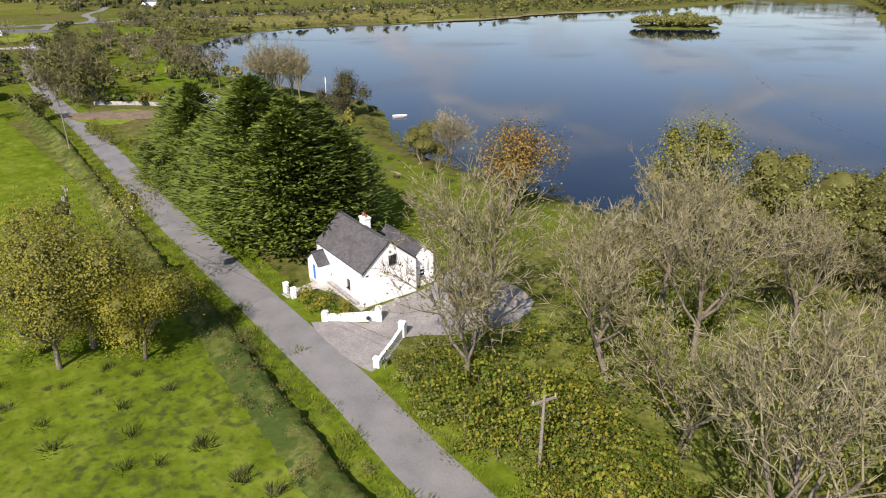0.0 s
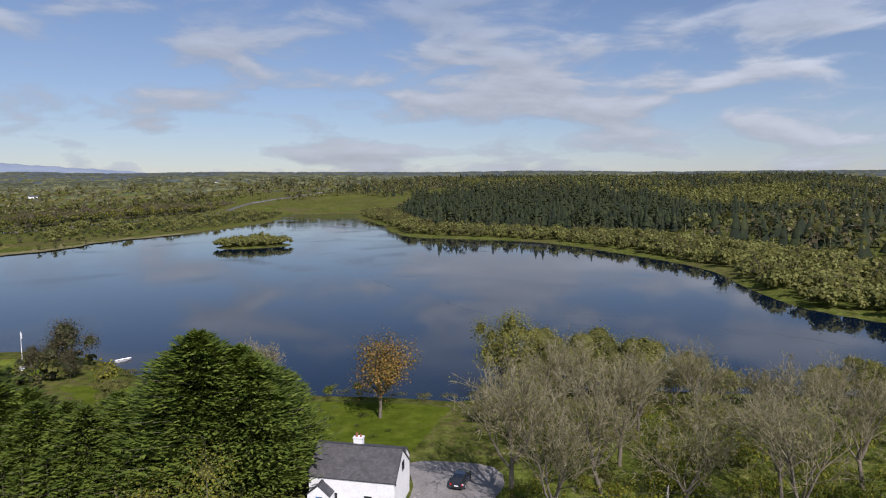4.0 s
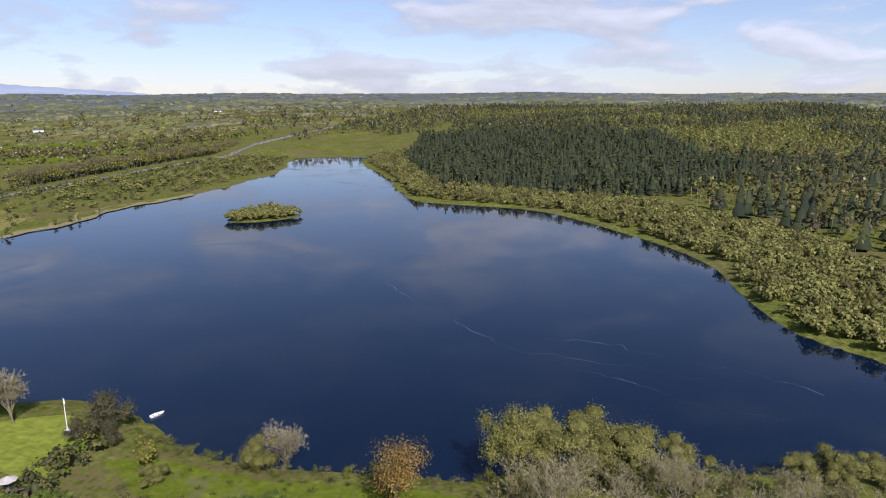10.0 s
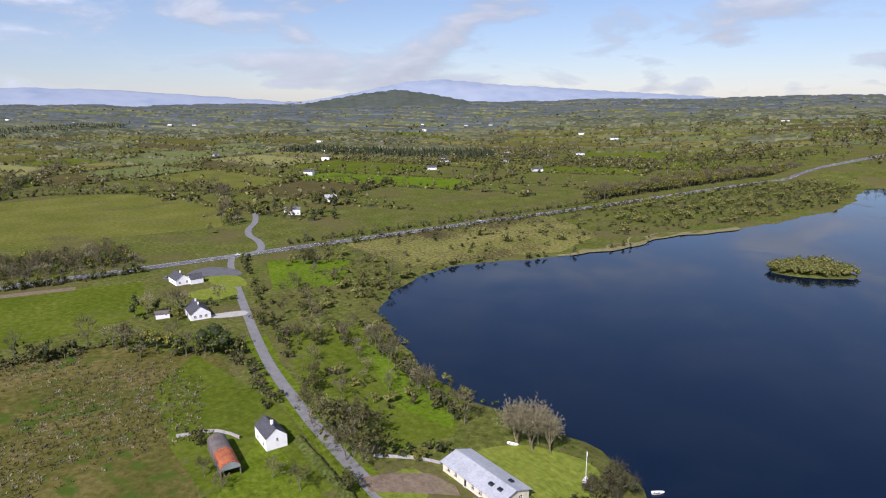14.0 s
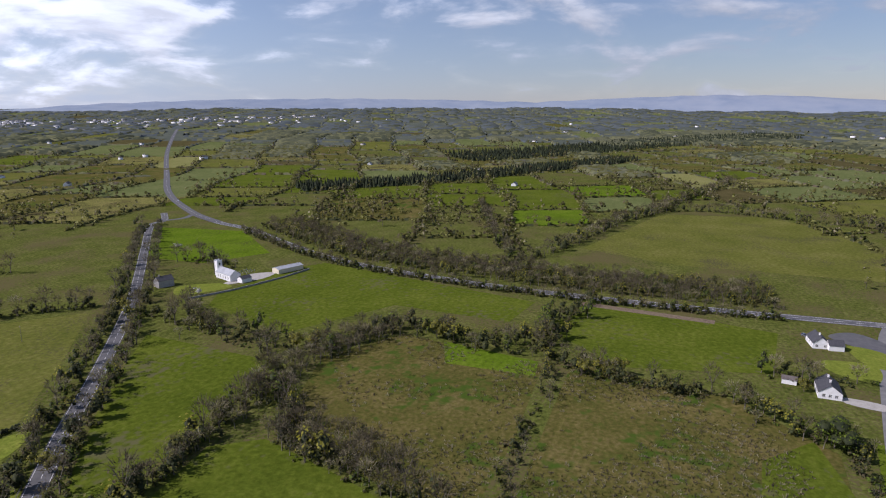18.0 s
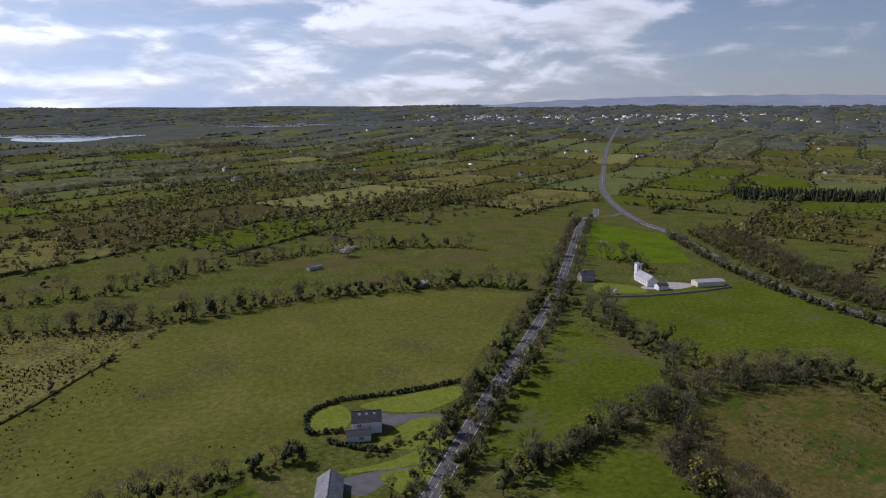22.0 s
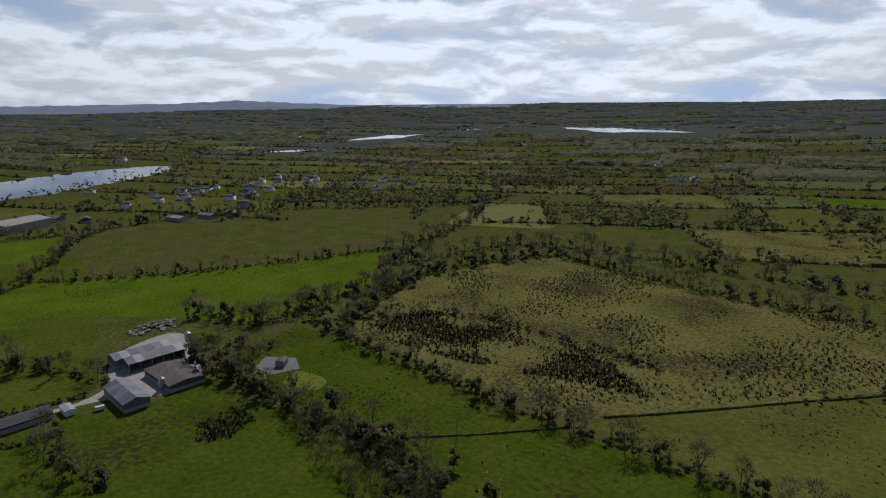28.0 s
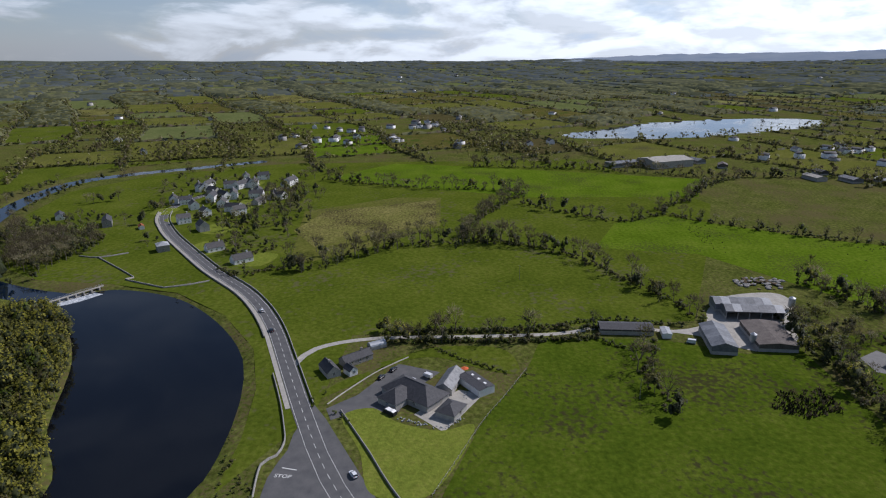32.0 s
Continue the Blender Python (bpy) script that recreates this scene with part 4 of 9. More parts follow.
def scatter(name, places, templates, label, category="hedge", heights=(0.8, 1.25), follow=False, weights=None, sink=0.0):
    """Many plants joined into one mesh: places are x, y; each takes a template, a turn and a size by chance."""
    places = np.asarray(places, float)
    if not len(places):
        return None
    pick = rng.choice(len(templates), len(places), p=weights)
    V, Q, M, N, n = [], [], [], [], 0
    z = land(places[:, 0], places[:, 1]) if follow else np.zeros(len(places))
    for i, (tv, tq, tm, tn) in enumerate(templates):
        at = places[pick == i]
        if not len(at):
            continue
        c = len(at)
        a, s = rng.uniform(0, 6.283, c), rng.uniform(*heights, c)
        ca, sa = (np.cos(a) * s)[:, None], (np.sin(a) * s)[:, None]
        v = np.empty((c, len(tv), 3), np.float32)
        v[:, :, 0] = tv[:, 0] * ca - tv[:, 1] * sa + at[:, :1]
        v[:, :, 1] = tv[:, 0] * sa + tv[:, 1] * ca + at[:, 1:2]
        v[:, :, 2] = tv[:, 2] * (s * rng.uniform(0.85, 1.2, c))[:, None] + z[pick == i][:, None] - sink
        w = np.empty_like(v)
        w[:, :, 0] = tn[:, 0] * np.cos(a)[:, None] - tn[:, 1] * np.sin(a)[:, None]
        w[:, :, 1] = tn[:, 0] * np.sin(a)[:, None] + tn[:, 1] * np.cos(a)[:, None]
        w[:, :, 2] = tn[:, 2]
        N.append(w.reshape(-1, 3))
        V.append(v.reshape(-1, 3))
        Q.append((tq[None] + (np.arange(c) * len(tv))[:, None, None] + n).reshape(-1, 4))
        M.append(np.tile(tm, c))
        n += c * len(tv)
    ob = new(name, raw_mesh(name, np.concatenate(V), np.concatenate(Q), TREE_MATS, np.concatenate(M), normals=np.concatenate(N)))
    return tagged(ob, label, category, kind="stuff")


def along(line, spacing, jitter=1.0, gap=0.0, smooth=True):
    p = spline(line, 4.0) if smooth else np.array(line, float)
    s = np.concatenate([[0], np.cumsum(np.linalg.norm(np.diff(p, axis=0), axis=1))])
    u = np.arange(0, s[-1], spacing)
    u = u + rng.uniform(-0.4, 0.4, len(u)) * spacing
    out = np.stack([np.interp(u, s, p[:, 0]), np.interp(u, s, p[:, 1])], 1) + rng.normal(size=(len(u), 2)) * jitter
    return out[rng.uniform(size=len(u)) > gap]


def fill(poly, spacing, jitter=0.45):
    poly = np.array(poly, float)
    (x0, y0), (x1, y1) = poly.min(0), poly.max(0)
    x, y = np.meshgrid(np.arange(x0, x1, spacing), np.arange(y0, y1, spacing))
    x, y = x + rng.uniform(-jitter, jitter, x.shape) * spacing, y + rng.uniform(-jitter, jitter, y.shape) * spacing
    k = inside(x, y, poly)
    return np.stack([x[k], y[k]], 1)


# middle-distance plants for hedgerows and copses
MID_BARE = [winter(50 + i, h, w, 90, 0.15, m, bd, b, 0.6) for i, (h, w, m, bd, b) in enumerate(((9, 6.5, T_, 48, LB_), (10.5, 7.5, T_, 44, BC_), (8, 6.5, TP_, 48, LB_)))]
MID_IVY = [winter(60 + i, h, w, 50, 0.15, T_, 6, LD_, ivy=26) for i, (h, w) in enumerate(((9, 4.5), (8, 5)))]
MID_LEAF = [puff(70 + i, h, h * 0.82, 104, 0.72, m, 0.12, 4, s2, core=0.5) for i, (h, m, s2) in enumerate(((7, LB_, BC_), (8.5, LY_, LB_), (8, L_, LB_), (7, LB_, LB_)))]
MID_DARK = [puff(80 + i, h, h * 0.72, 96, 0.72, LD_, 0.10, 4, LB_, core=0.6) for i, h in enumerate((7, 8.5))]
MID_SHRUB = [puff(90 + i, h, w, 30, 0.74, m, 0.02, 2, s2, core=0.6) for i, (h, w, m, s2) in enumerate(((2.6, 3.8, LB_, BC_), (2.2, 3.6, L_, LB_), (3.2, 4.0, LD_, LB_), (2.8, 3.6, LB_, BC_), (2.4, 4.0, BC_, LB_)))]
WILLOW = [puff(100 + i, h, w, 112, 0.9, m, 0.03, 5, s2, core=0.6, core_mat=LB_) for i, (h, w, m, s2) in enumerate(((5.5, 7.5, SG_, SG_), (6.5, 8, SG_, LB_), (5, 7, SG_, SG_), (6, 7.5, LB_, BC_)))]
FAR_CLUMP = [puff(110 + i, h, w, 14, 2.4, m, 0.02, 1 + (i % 2), s2) for i, (h, w, m, s2) in enumerate(((5, 7, LB_, SG_), (6, 7.5, LB_, LD_), (4.5, 7, SG_, LB_), (6.5, 7, LB_, BC_), (4, 8, LB_, LB_)))]
FAR_BARE = [puff(120 + i, h, h * 0.7, 17, 2.6, m, 0.18, 2, s2) for i, (h, m, s2) in enumerate(((10, LB_, SG_), (12, BC_, LB_), (11, LB_, TP_)))]
TALL_FAR = [puff(125 + i, h, h * 0.5, 24, 2.4, m, 0.22, 3, s2, TP_) for i, (h, m, s2) in enumerate(((14, LB_, SG_), (15, LD_, LD_), (13, BC_, LB_), (14, BC_, LD_)))]
SPRUCE = [spruce(140 + i, h, w, 4, 5) for i, (h, w) in enumerate(((13, 6), (15, 6.5), (11, 5.5)))]
SPRUCE_FAR = [spruce(150 + i, h, w, 2, 4) for i, (h, w) in enumerate(((13, 8), (15, 9)))]


def hedgerow(line, label="straggling hedgerow of bare trees, ivy and shrubs between fields", trees=5.5, bush=1.7, gap=0.08, mix=(8, 2, 2.5, 0.5), width=1.9, size=(0.85, 1.55)):
    """A field boundary: a line of shrubs with trees standing in it."""
    kinds = [MID_BARE, MID_IVY, MID_LEAF, MID_DARK]
    flat, wts = [], []
    for k, w in zip(kinds, mix):
        flat += k
        wts += [w / len(k)] * len(k)
    wts = np.array(wts) / sum(wts)
    if bush:
        scatter("hedge", along(line, bush, width, gap), MID_SHRUB, label, heights=(0.75, 1.5))
    if trees:
        scatter("tree_row", along(line, trees * 0.64, width * 1.3, gap), flat, "row of spring trees, some still bare, along a field edge", "trees", (size[0] * 1.12, size[1] * 1.12), weights=wts)

# ---- fields near the flight ----
def noise_at(p, size):
    """Smooth chance field over the land."""
    return np.array([noise.noise((a / size, b / size, 3.7)) for a, b in p])


FIELD_N = [0]


def field(pts, mat, label, category="field"):
    FIELD_N[0] += 1
    return flat_patch("field", pts, 0.02 + 0.0015 * FIELD_N[0], mat, label, category)


field([(-250, -335), (-238, -240), (-135, -230), (-112, -240), (-183, -295)], PASTURE, "bright green wedge of pasture beside the road")
field([(-172, -205), (-160, -222), (-128, -218), (-100, -150), (-140, -122), (-158, -165)], PASTURE, "small bright green field among trees")
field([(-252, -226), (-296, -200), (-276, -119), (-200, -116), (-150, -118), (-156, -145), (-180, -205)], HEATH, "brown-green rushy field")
field([(-292, -175), (-280, -122), (-262, -120), (-264, -165)], BRIGHT, "bright green strip of wet pasture")
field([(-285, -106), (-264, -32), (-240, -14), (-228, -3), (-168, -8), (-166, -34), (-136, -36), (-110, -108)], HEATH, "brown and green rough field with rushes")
field([(-236, -10), (-170, 0), (-120, -6), (-125, -34), (-166, -36), (-215, -30)], PASTURE, "green field with rush tufts round an old cottage")
field([(-331, -129), (-382, -112), (-372, -38), (-362, -5), (-300, -15), (-286, -83)], PASTURE, "mown green field behind bungalows")
field([(-389, -118), (-381, -116), (-368, -37), (-375, -36)], SOIL, "strip of bare brown soil along a field edge")
field([(-306, -339), (-330, -350), (-400, -345), (-432, -325), (-378, -143), (-334, -150), (-344, -226), (-276, -264)], PASTURE, "smooth green field behind a church")
field([(-402, -478), (-520, -580), (-530, -475), (-450, -390), (-400, -420)], BRIGHT, "green field beside the old road")
field([(-270, -398), (-222, -444), (-143, -467), (-53, -468), (-14, -428), (52, -357), (115, -290), (51, -283), (-62, -283), (-75, -305), (-146, -302), (-205, -345)], DULL, "large grazed olive-green field")
field([(-48, -470), (44, -505), (128, -509), (252, -540), (280, -498), (304, -428), (292, -376), (284, -330), (262, -308), (120, -290), (55, -356), (-10, -424)], RUSHY, "straw-coloured field scattered with dark rush clumps")
field([(262, -300), (187, -287), (51, -275), (-36, -274), (-44, -238), (40, -190), (160, -225), (290, -235), (300, -300)], DEEP, "deep green pasture behind a row of trees")
field([(158, -222), (285, -226), (275, -200), (292, -165), (294, -110), (265, -100), (225, -78), (182, -62), (140, -75), (60, -135)], DEEP, "green paddock below a farmyard")
field([(520, -246), (449, -338), (385, -474), (325, -390), (322, -292), (366, -266), (420, -235), (437, -170), (500, -200)], BRIGHT, "long bright green meadow")
field([(391, 59), (417, 3), (451, -104), (405, -158), (329, -194), (312, -185), (310, -150), (305, -60), (300, -20), (330, 14)], PASTURE, "smooth domed green field beside a lane")
field([(699, 55), (783, -12), (759, -93), (670, -337), (590, -301), (593, -153), (651, -20)], BRIGHT, "wide bright green field")
field([(474, -81), (561, -124), (570, -175), (505, -197), (440, -136), (460, -104)], PASTURE, "small green field between hedges")
field([(407, 34), (549, 51), (599, -23), (597, -65), (499, -64), (423, 4)], DULL, "rough olive-green slope")
field([(336, -960), (253, -1002), (184, -809), (232, -696)], BRIGHT, "vivid green field among hedges")
field([(202, -1009), (143, -1084), (49, -969), (140, -880)], PASTURE, "green field among hedges")
field([(460, -732), (397, -800), (317, -752), (312, -642), (412, -602)], YELLOW, "pale yellow-green field")
field([(-552, -135), (-769, -72), (-782, 31), (-694, 133), (-504, 83), (-512, -55)], DULL, "large green field beyond a tree belt")
field([(382, 105), (367, 95), (440, 112), (486, 140), (508, 163), (511, 244), (440, 200), (392, 172)], PASTURE, "riverside green beside a weir")
field([(-372, 70), (-305, 48), (-292, 82), (-340, 112)], BRIGHT, "bright green patch in rough shore land")
field([(-62, 41), (-35, 36), (-5, 37), (2, 36), (-2, 15), (-13, 13), (-50, 24), (-70, 38)], PASTURE, "green meadow behind a cottage by the lake")
field([(-236, 26), (-200, 16), (-170, 11), (-128, 14), (-124, 34), (-140, 50), (-190, 56), (-228, 66)], PASTURE, "fresh green grass between scrub and shore")
field([(-210, 48), (-150, 30), (-128, 36), (-140, 48), (-190, 56)], BRIGHT, "bright green strip of shore grass")
field([(-160, -11), (-27, -9.8), (5, -11.5), (42, -14), (60, -45), (-100, -62)], LUSH, "lush green roadside field with dark tufts")
field([(560, 390), (640, 360), (760, 330), (850, 200), (900, 260), (800, 420), (640, 480)], PASTURE, "green river meadow")
field([(-385, 130), (-300, 135), (-292, 180), (-276, 235), (-300, 300), (-385, 330)], RUSHY, "straw-green marsh beside the lake")
reed = LAKE[(LAKE[:, 0] < -235) & (LAKE[:, 1] < 415) & (LAKE[:, 1] > 225)]
ra = reed + np.stack([np.interp(reed[:, 1], [225, 260, 300, 415], [-0.5, -6, -13, -3]) * (1 + 0.35 * np.sin(reed[:, 1] * 0.21)), 0 * reed[:, 1]], 1)
rb = reed + (1.0, 0)
n = len(reed)
v = np.concatenate([np.column_stack([ra, np.full(n, 0.06)]), np.column_stack([rb, np.full(n, -0.55)])])
i = np.arange(n - 1)
tagged(new("reed_bed", raw_mesh("reed_bed", v, np.stack([i, i + 1, i + n + 1, i + n], 1), [REED])), "straw-coloured reed margin along the lake", "reeds", kind="stuff")

def rush_field(poly, spacing, label, keep=0.0, size=60, high=(0.7, 1.4), kinds=None):
    k = fill(poly, spacing)
    k = k[noise_at(k, size) + rng.normal(size=len(k)) * 0.15 > keep]
    scatter("rushes", k, kinds or RUSH, label, "rushes", high)


RUSH = []
for i, m in enumerate((RU_, RU_, T_)):
    p = Plant(300 + i)
    a = p.r.normal(size=(7, 3)) * (0.3, 0.3, 0)
    p.twigs(a, a * 0.8 + (0, 0, 1), 1.0, 0.5, m)
    RUSH.append(p.arrays())
STRAW = []
for i, m in enumerate((TP_, T_, LB_)):
    p = Plant(310 + i)
    a = p.r.normal(size=(8, 3)) * (0.45, 0.45, 0)
    p.twigs(a, a * 0.9 + (0, 0, 0.7), 0.6, 0.34, m)
    STRAW.append(p.arrays())
BIGRUSHY = [(-30, -472), (44, -500), (128, -504), (250, -535), (276, -498), (298, -428), (286, -376), (278, -330), (258, -312), (120, -296), (60, -356), (0, -424)]
rush_field(BIGRUSHY, 2.9, "dark rush clumps over a straw-coloured field", 0.03, 38, (0.6, 1.25))
rush_field([(200, -312), (270, -315), (280, -365), (235, -370), (140, -366), (100, -330)], 1.7, "dense dark rush clumps in a wet field", -0.12, 26, (0.8, 1.5))
rush_field([(-40, -300), (110, -292), (50, -357), (-10, -400)], 3.6, "scattered rush clumps in a grazed field", 0.2, 40, (0.35, 0.8))
rush_field([(-285, -106), (-264, -32), (-230, -8), (-140, -36), (-112, -108)], 2.1, "straw-coloured tussocks of dead grass and rush", -0.1, 34, kinds=STRAW)
rush_field([(-252, -226), (-296, -200), (-276, -119), (-150, -118), (-156, -145)], 2.2, "straw-coloured tussocks in a rough field", -0.02, 34, kinds=STRAW)
rush_field([(-385, 130), (-300, 135), (-292, 180), (-276, 235), (-300, 300), (-385, 330)], 4.2, "rush and sedge tufts in a lakeside marsh", 0.0, 40, (0.5, 1.0), STRAW)
rush_field([(60, -270), (250, -295), (290, -240), (165, -228)], 3.4, "small rush tufts in deep green pasture", 0.1, high=(0.4, 0.8))
rush_field([(400, -250), (510, -246), (449, -330), (390, -440)], 3.4, "rush tufts in a bright meadow", 0.15, high=(0.4, 0.8))

# ---- hedgerows near the flight ----
hedgerow([(-234, -236), (-192, -230), (-159, -226), (-130, -223), (-108, -222)], trees=5, bush=2.5)
hedgerow([(-215, -236), (-192, -205), (-169, -196), (-162, -169), (-153, -144), (-146, -120)], trees=5, bush=2.5)
hedgerow([(-277, -356), (-266, -294), (-255, -245), (-270, -226), (-304, -209), (-304, -181), (-289, -145), (-313, -126), (-345, -122), (-378, -118)], trees=4.5, bush=2.5, width=5, size=(0.8, 1.5), mix=(4, 1, 5, 1))
hedgerow([(-320, -128), (-285, -118), (-272, -92), (-266, -62), (-264, -35), (-239, -17), (-236, 1)], trees=5, bush=2.5, width=3, size=(0.7, 1.4), mix=(4, 1, 4, 1))
hedgerow([(-275, -116), (-249, -114), (-216, -112), (-185, -114), (-164, -113), (-135, -112)], trees=9, bush=2.8, size=(0.5, 0.9), gap=0.25)
hedgerow([(-279, -405), (-250, -440), (-222, -448), (-143, -471), (-79, -473), (-53, -474), (0, -485), (44, -502), (128, -512), (200, -530), (256, -548)], trees=6, bush=2.5, width=2)
hedgerow([(-45, -462), (-14, -425), (25, -383), (52, -354)], trees=45, bush=7, size=(0.5, 0.8))
hedgerow([(305, -311), (267, -304), (187, -291), (115, -284), (51, -279), (-1, -278), (-36, -280), (-62, -279)], trees=6.5, bush=3, size=(0.7, 1.3), mix=(6, 2, 3, 1))
hedgerow([(288, -327), (262, -345), (235, -374), (190, -373), (147, -371), (110, -361)], trees=16, bush=3, size=(0.5, 0.8))
hedgerow([(283, -321), (298, -374), (309, -426), (286, -500), (256, -548)], trees=5, bush=2.5, width=5, size=(0.8, 1.5), mix=(2, 2, 3, 3))
hedgerow([(342, -446), (320, -520), (284, -574), (133, -575), (-19, -560), (-109, -591), (-242, -593), (-330, -540)], trees=7, bush=3, width=3)
hedgerow([(366, -273), (345, -282), (323, -286), (319, -318), (318, -373), (297, -390)], trees=5, bush=2.5, width=2.5)
hedgerow([(308, -236), (290, -231), (244, -231), (209, -228), (185, -228), (164, -229)], trees=5, bush=2.2, width=3, mix=(3, 3, 3, 2))
hedgerow([(164, -229), (120, -205), (60, -165)], trees=6, bush=2.2, width=5, mix=(3, 1, 5, 1))
hedgerow([(454, -105), (428, -145), (401, -160), (364, -177), (327, -191), (312, -192)], trees=11, bush=2.5, mix=(4, 5, 1, 2))
hedgerow([(392, 30), (410, 6), (439, -22), (451, -69), (454, -105)], trees=5, bush=3, width=4, mix=(5, 4, 1, 1))
hedgerow([(574, -284), (527, -249), (449, -343), (381, -484)], trees=13, bush=2.5, mix=(3, 6, 1, 2), size=(0.8, 1.3))
hedgerow([(570, -137), (509, -199), (527, -249)], trees=14, bush=3, mix=(3, 5, 1, 2))
hedgerow([(440, -136), (470, -82), (570, -120), (618, -139), (645, -32), (689, 59)], trees=9, bush=3)
hedgerow([(759, -101), (730, -237), (673, -352)], trees=8, bush=3)
hedgerow([(679, -383), (650, -529), (555, -633), (472, -722), (459, -827)], trees=9, bush=4, mix=(3, 4, 2, 2))
hedgerow([(319, -399), (366, -473), (403, -633), (467, -771)], trees=8, bush=3, width=3)
hedgerow([(574, -284), (640, -330), (679, -383)], trees=8, bush=3)
hedgerow([(292, -36), (291, -80), (293, -138)], trees=40, bush=2.0, gap=0, width=0.8)
hedgerow([(302, -36), (302, -80), (304, -140)], trees=30, bush=2.0, gap=0, width=0.8)
hedgerow([(286, -160), (262, -150), (225, -150)], trees=14, bush=3, gap=0.3)
for off in (-8, 8):
    a, b = band([(-60, -212), (-85, -230), (-146, -278), (-192, -311), (-257, -360), (-308, -401)], 16, 8)
    hedgerow(a if off < 0 else b, trees=6, bush=3, width=1.6, size=(0.7, 1.3), mix=(3, 1, 5, 1), gap=0.2)
a, b = band([(-308, -401), (-367, -452), (-433, -510), (-527, -591)], 17, 8)
for line in (a, b):
    hedgerow(line, trees=9, bush=6, gap=0.3, mix=(5, 4, 1, 1))
# the planted belt beyond the main road
hw = spline(HIGHWAY[8:14], 8)
d = np.gradient(hw, axis=0)
side = np.stack([d[:, 1], -d[:, 0]], 1) / np.linalg.norm(d, axis=1, keepdims=True)
if side[0, 0] < 0:
    side = -side
hedgerow(hw[::2] + side[::2] * 9, trees=3.6, bush=2.0, width=1.6, size=(0.6, 0.95), mix=(6, 0, 4, 0), gap=0.02)
belt = np.concatenate([hw - side * 12, (hw - side * 58)[::-1]])
scatter("woodland", fill(belt, 4.9), MID_BARE + MID_LEAF, "planted belt of young bare and yellow-green trees", "trees", (0.8, 1.25), weights=[0.2, 0.16, 0.12, 0.2, 0.12, 0.05, 0.15])
hedgerow([(-500, -170), (-547, -150), (-697, -112), (-780, -75), (-900, -45), (-1138, 37)], trees=7, bush=3)
hedgerow([(-790, -70), (-808, -21), (-782, 40), (-727, 142), (-640, 125), (-505, 90)], trees=7, bush=3)
hedgerow([(-450, -160), (-480, -180), (-600, -230), (-800, -300)], trees=8, bush=3.5)

# ---- patchwork of far fields and hedges ----
def in_core(x, y):
    """Ground that is laid out field by field, or wood or water."""
    near = inside(x, y, np.array([(-560, -640), (-330, -660), (-40, -620), (120, -600), (300, -600), (420, -640), (690, -420), (800, -110), (720, 90), (760, 360), (560, 420), (380, 1100), (-480, 1100), (-480, 60), (-520, 100), (-800, 60), (-790, -90), (-520, -150), (-470, -200), (-640, -560)]))
    wood = inside(x, y, np.array([(-130, 400), (560, 380), (900, 600), (700, 2050), (-120, 2000), (-200, 1100)]))
    return near | wood


def dry(x, y, room=1.0):
    ok = np.ones(np.shape(x), bool)
    for cx, cy, a, b, turn in FAR_LAKES:
        c, s = math.cos(radians(turn)), math.sin(radians(turn))
        # open water meadows lie on the near shore too
        for reach in (0, 110):
            f = 1 + reach / np.maximum(np.hypot(x, y), 300)
            ok &= np.hypot(((x * f - cx) * c + (y * f - cy) * s) / (a * 1.15), (-(x * f - cx) * s + (y * f - cy) * c) / (b * 1.25)) > room
    return ok & (edge_distance(x, y, MERE) > 12) & (edge_distance(x, y, RIVER2) > 10)


# far tones are paled and blued, putting distance haze into base colours
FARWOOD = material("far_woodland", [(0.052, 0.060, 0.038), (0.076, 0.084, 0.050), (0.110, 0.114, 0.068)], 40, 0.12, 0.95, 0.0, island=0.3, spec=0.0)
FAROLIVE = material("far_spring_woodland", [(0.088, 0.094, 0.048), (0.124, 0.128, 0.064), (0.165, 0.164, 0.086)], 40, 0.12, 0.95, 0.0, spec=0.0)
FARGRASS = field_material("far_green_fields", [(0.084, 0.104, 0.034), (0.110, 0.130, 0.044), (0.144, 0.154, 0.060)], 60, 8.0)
HAZEWOOD = material("distant_woodland", [(0.062, 0.076, 0.080), (0.080, 0.095, 0.096), (0.102, 0.116, 0.110)], 70, 0.06, 0.95, 0.0, spec=0.0)


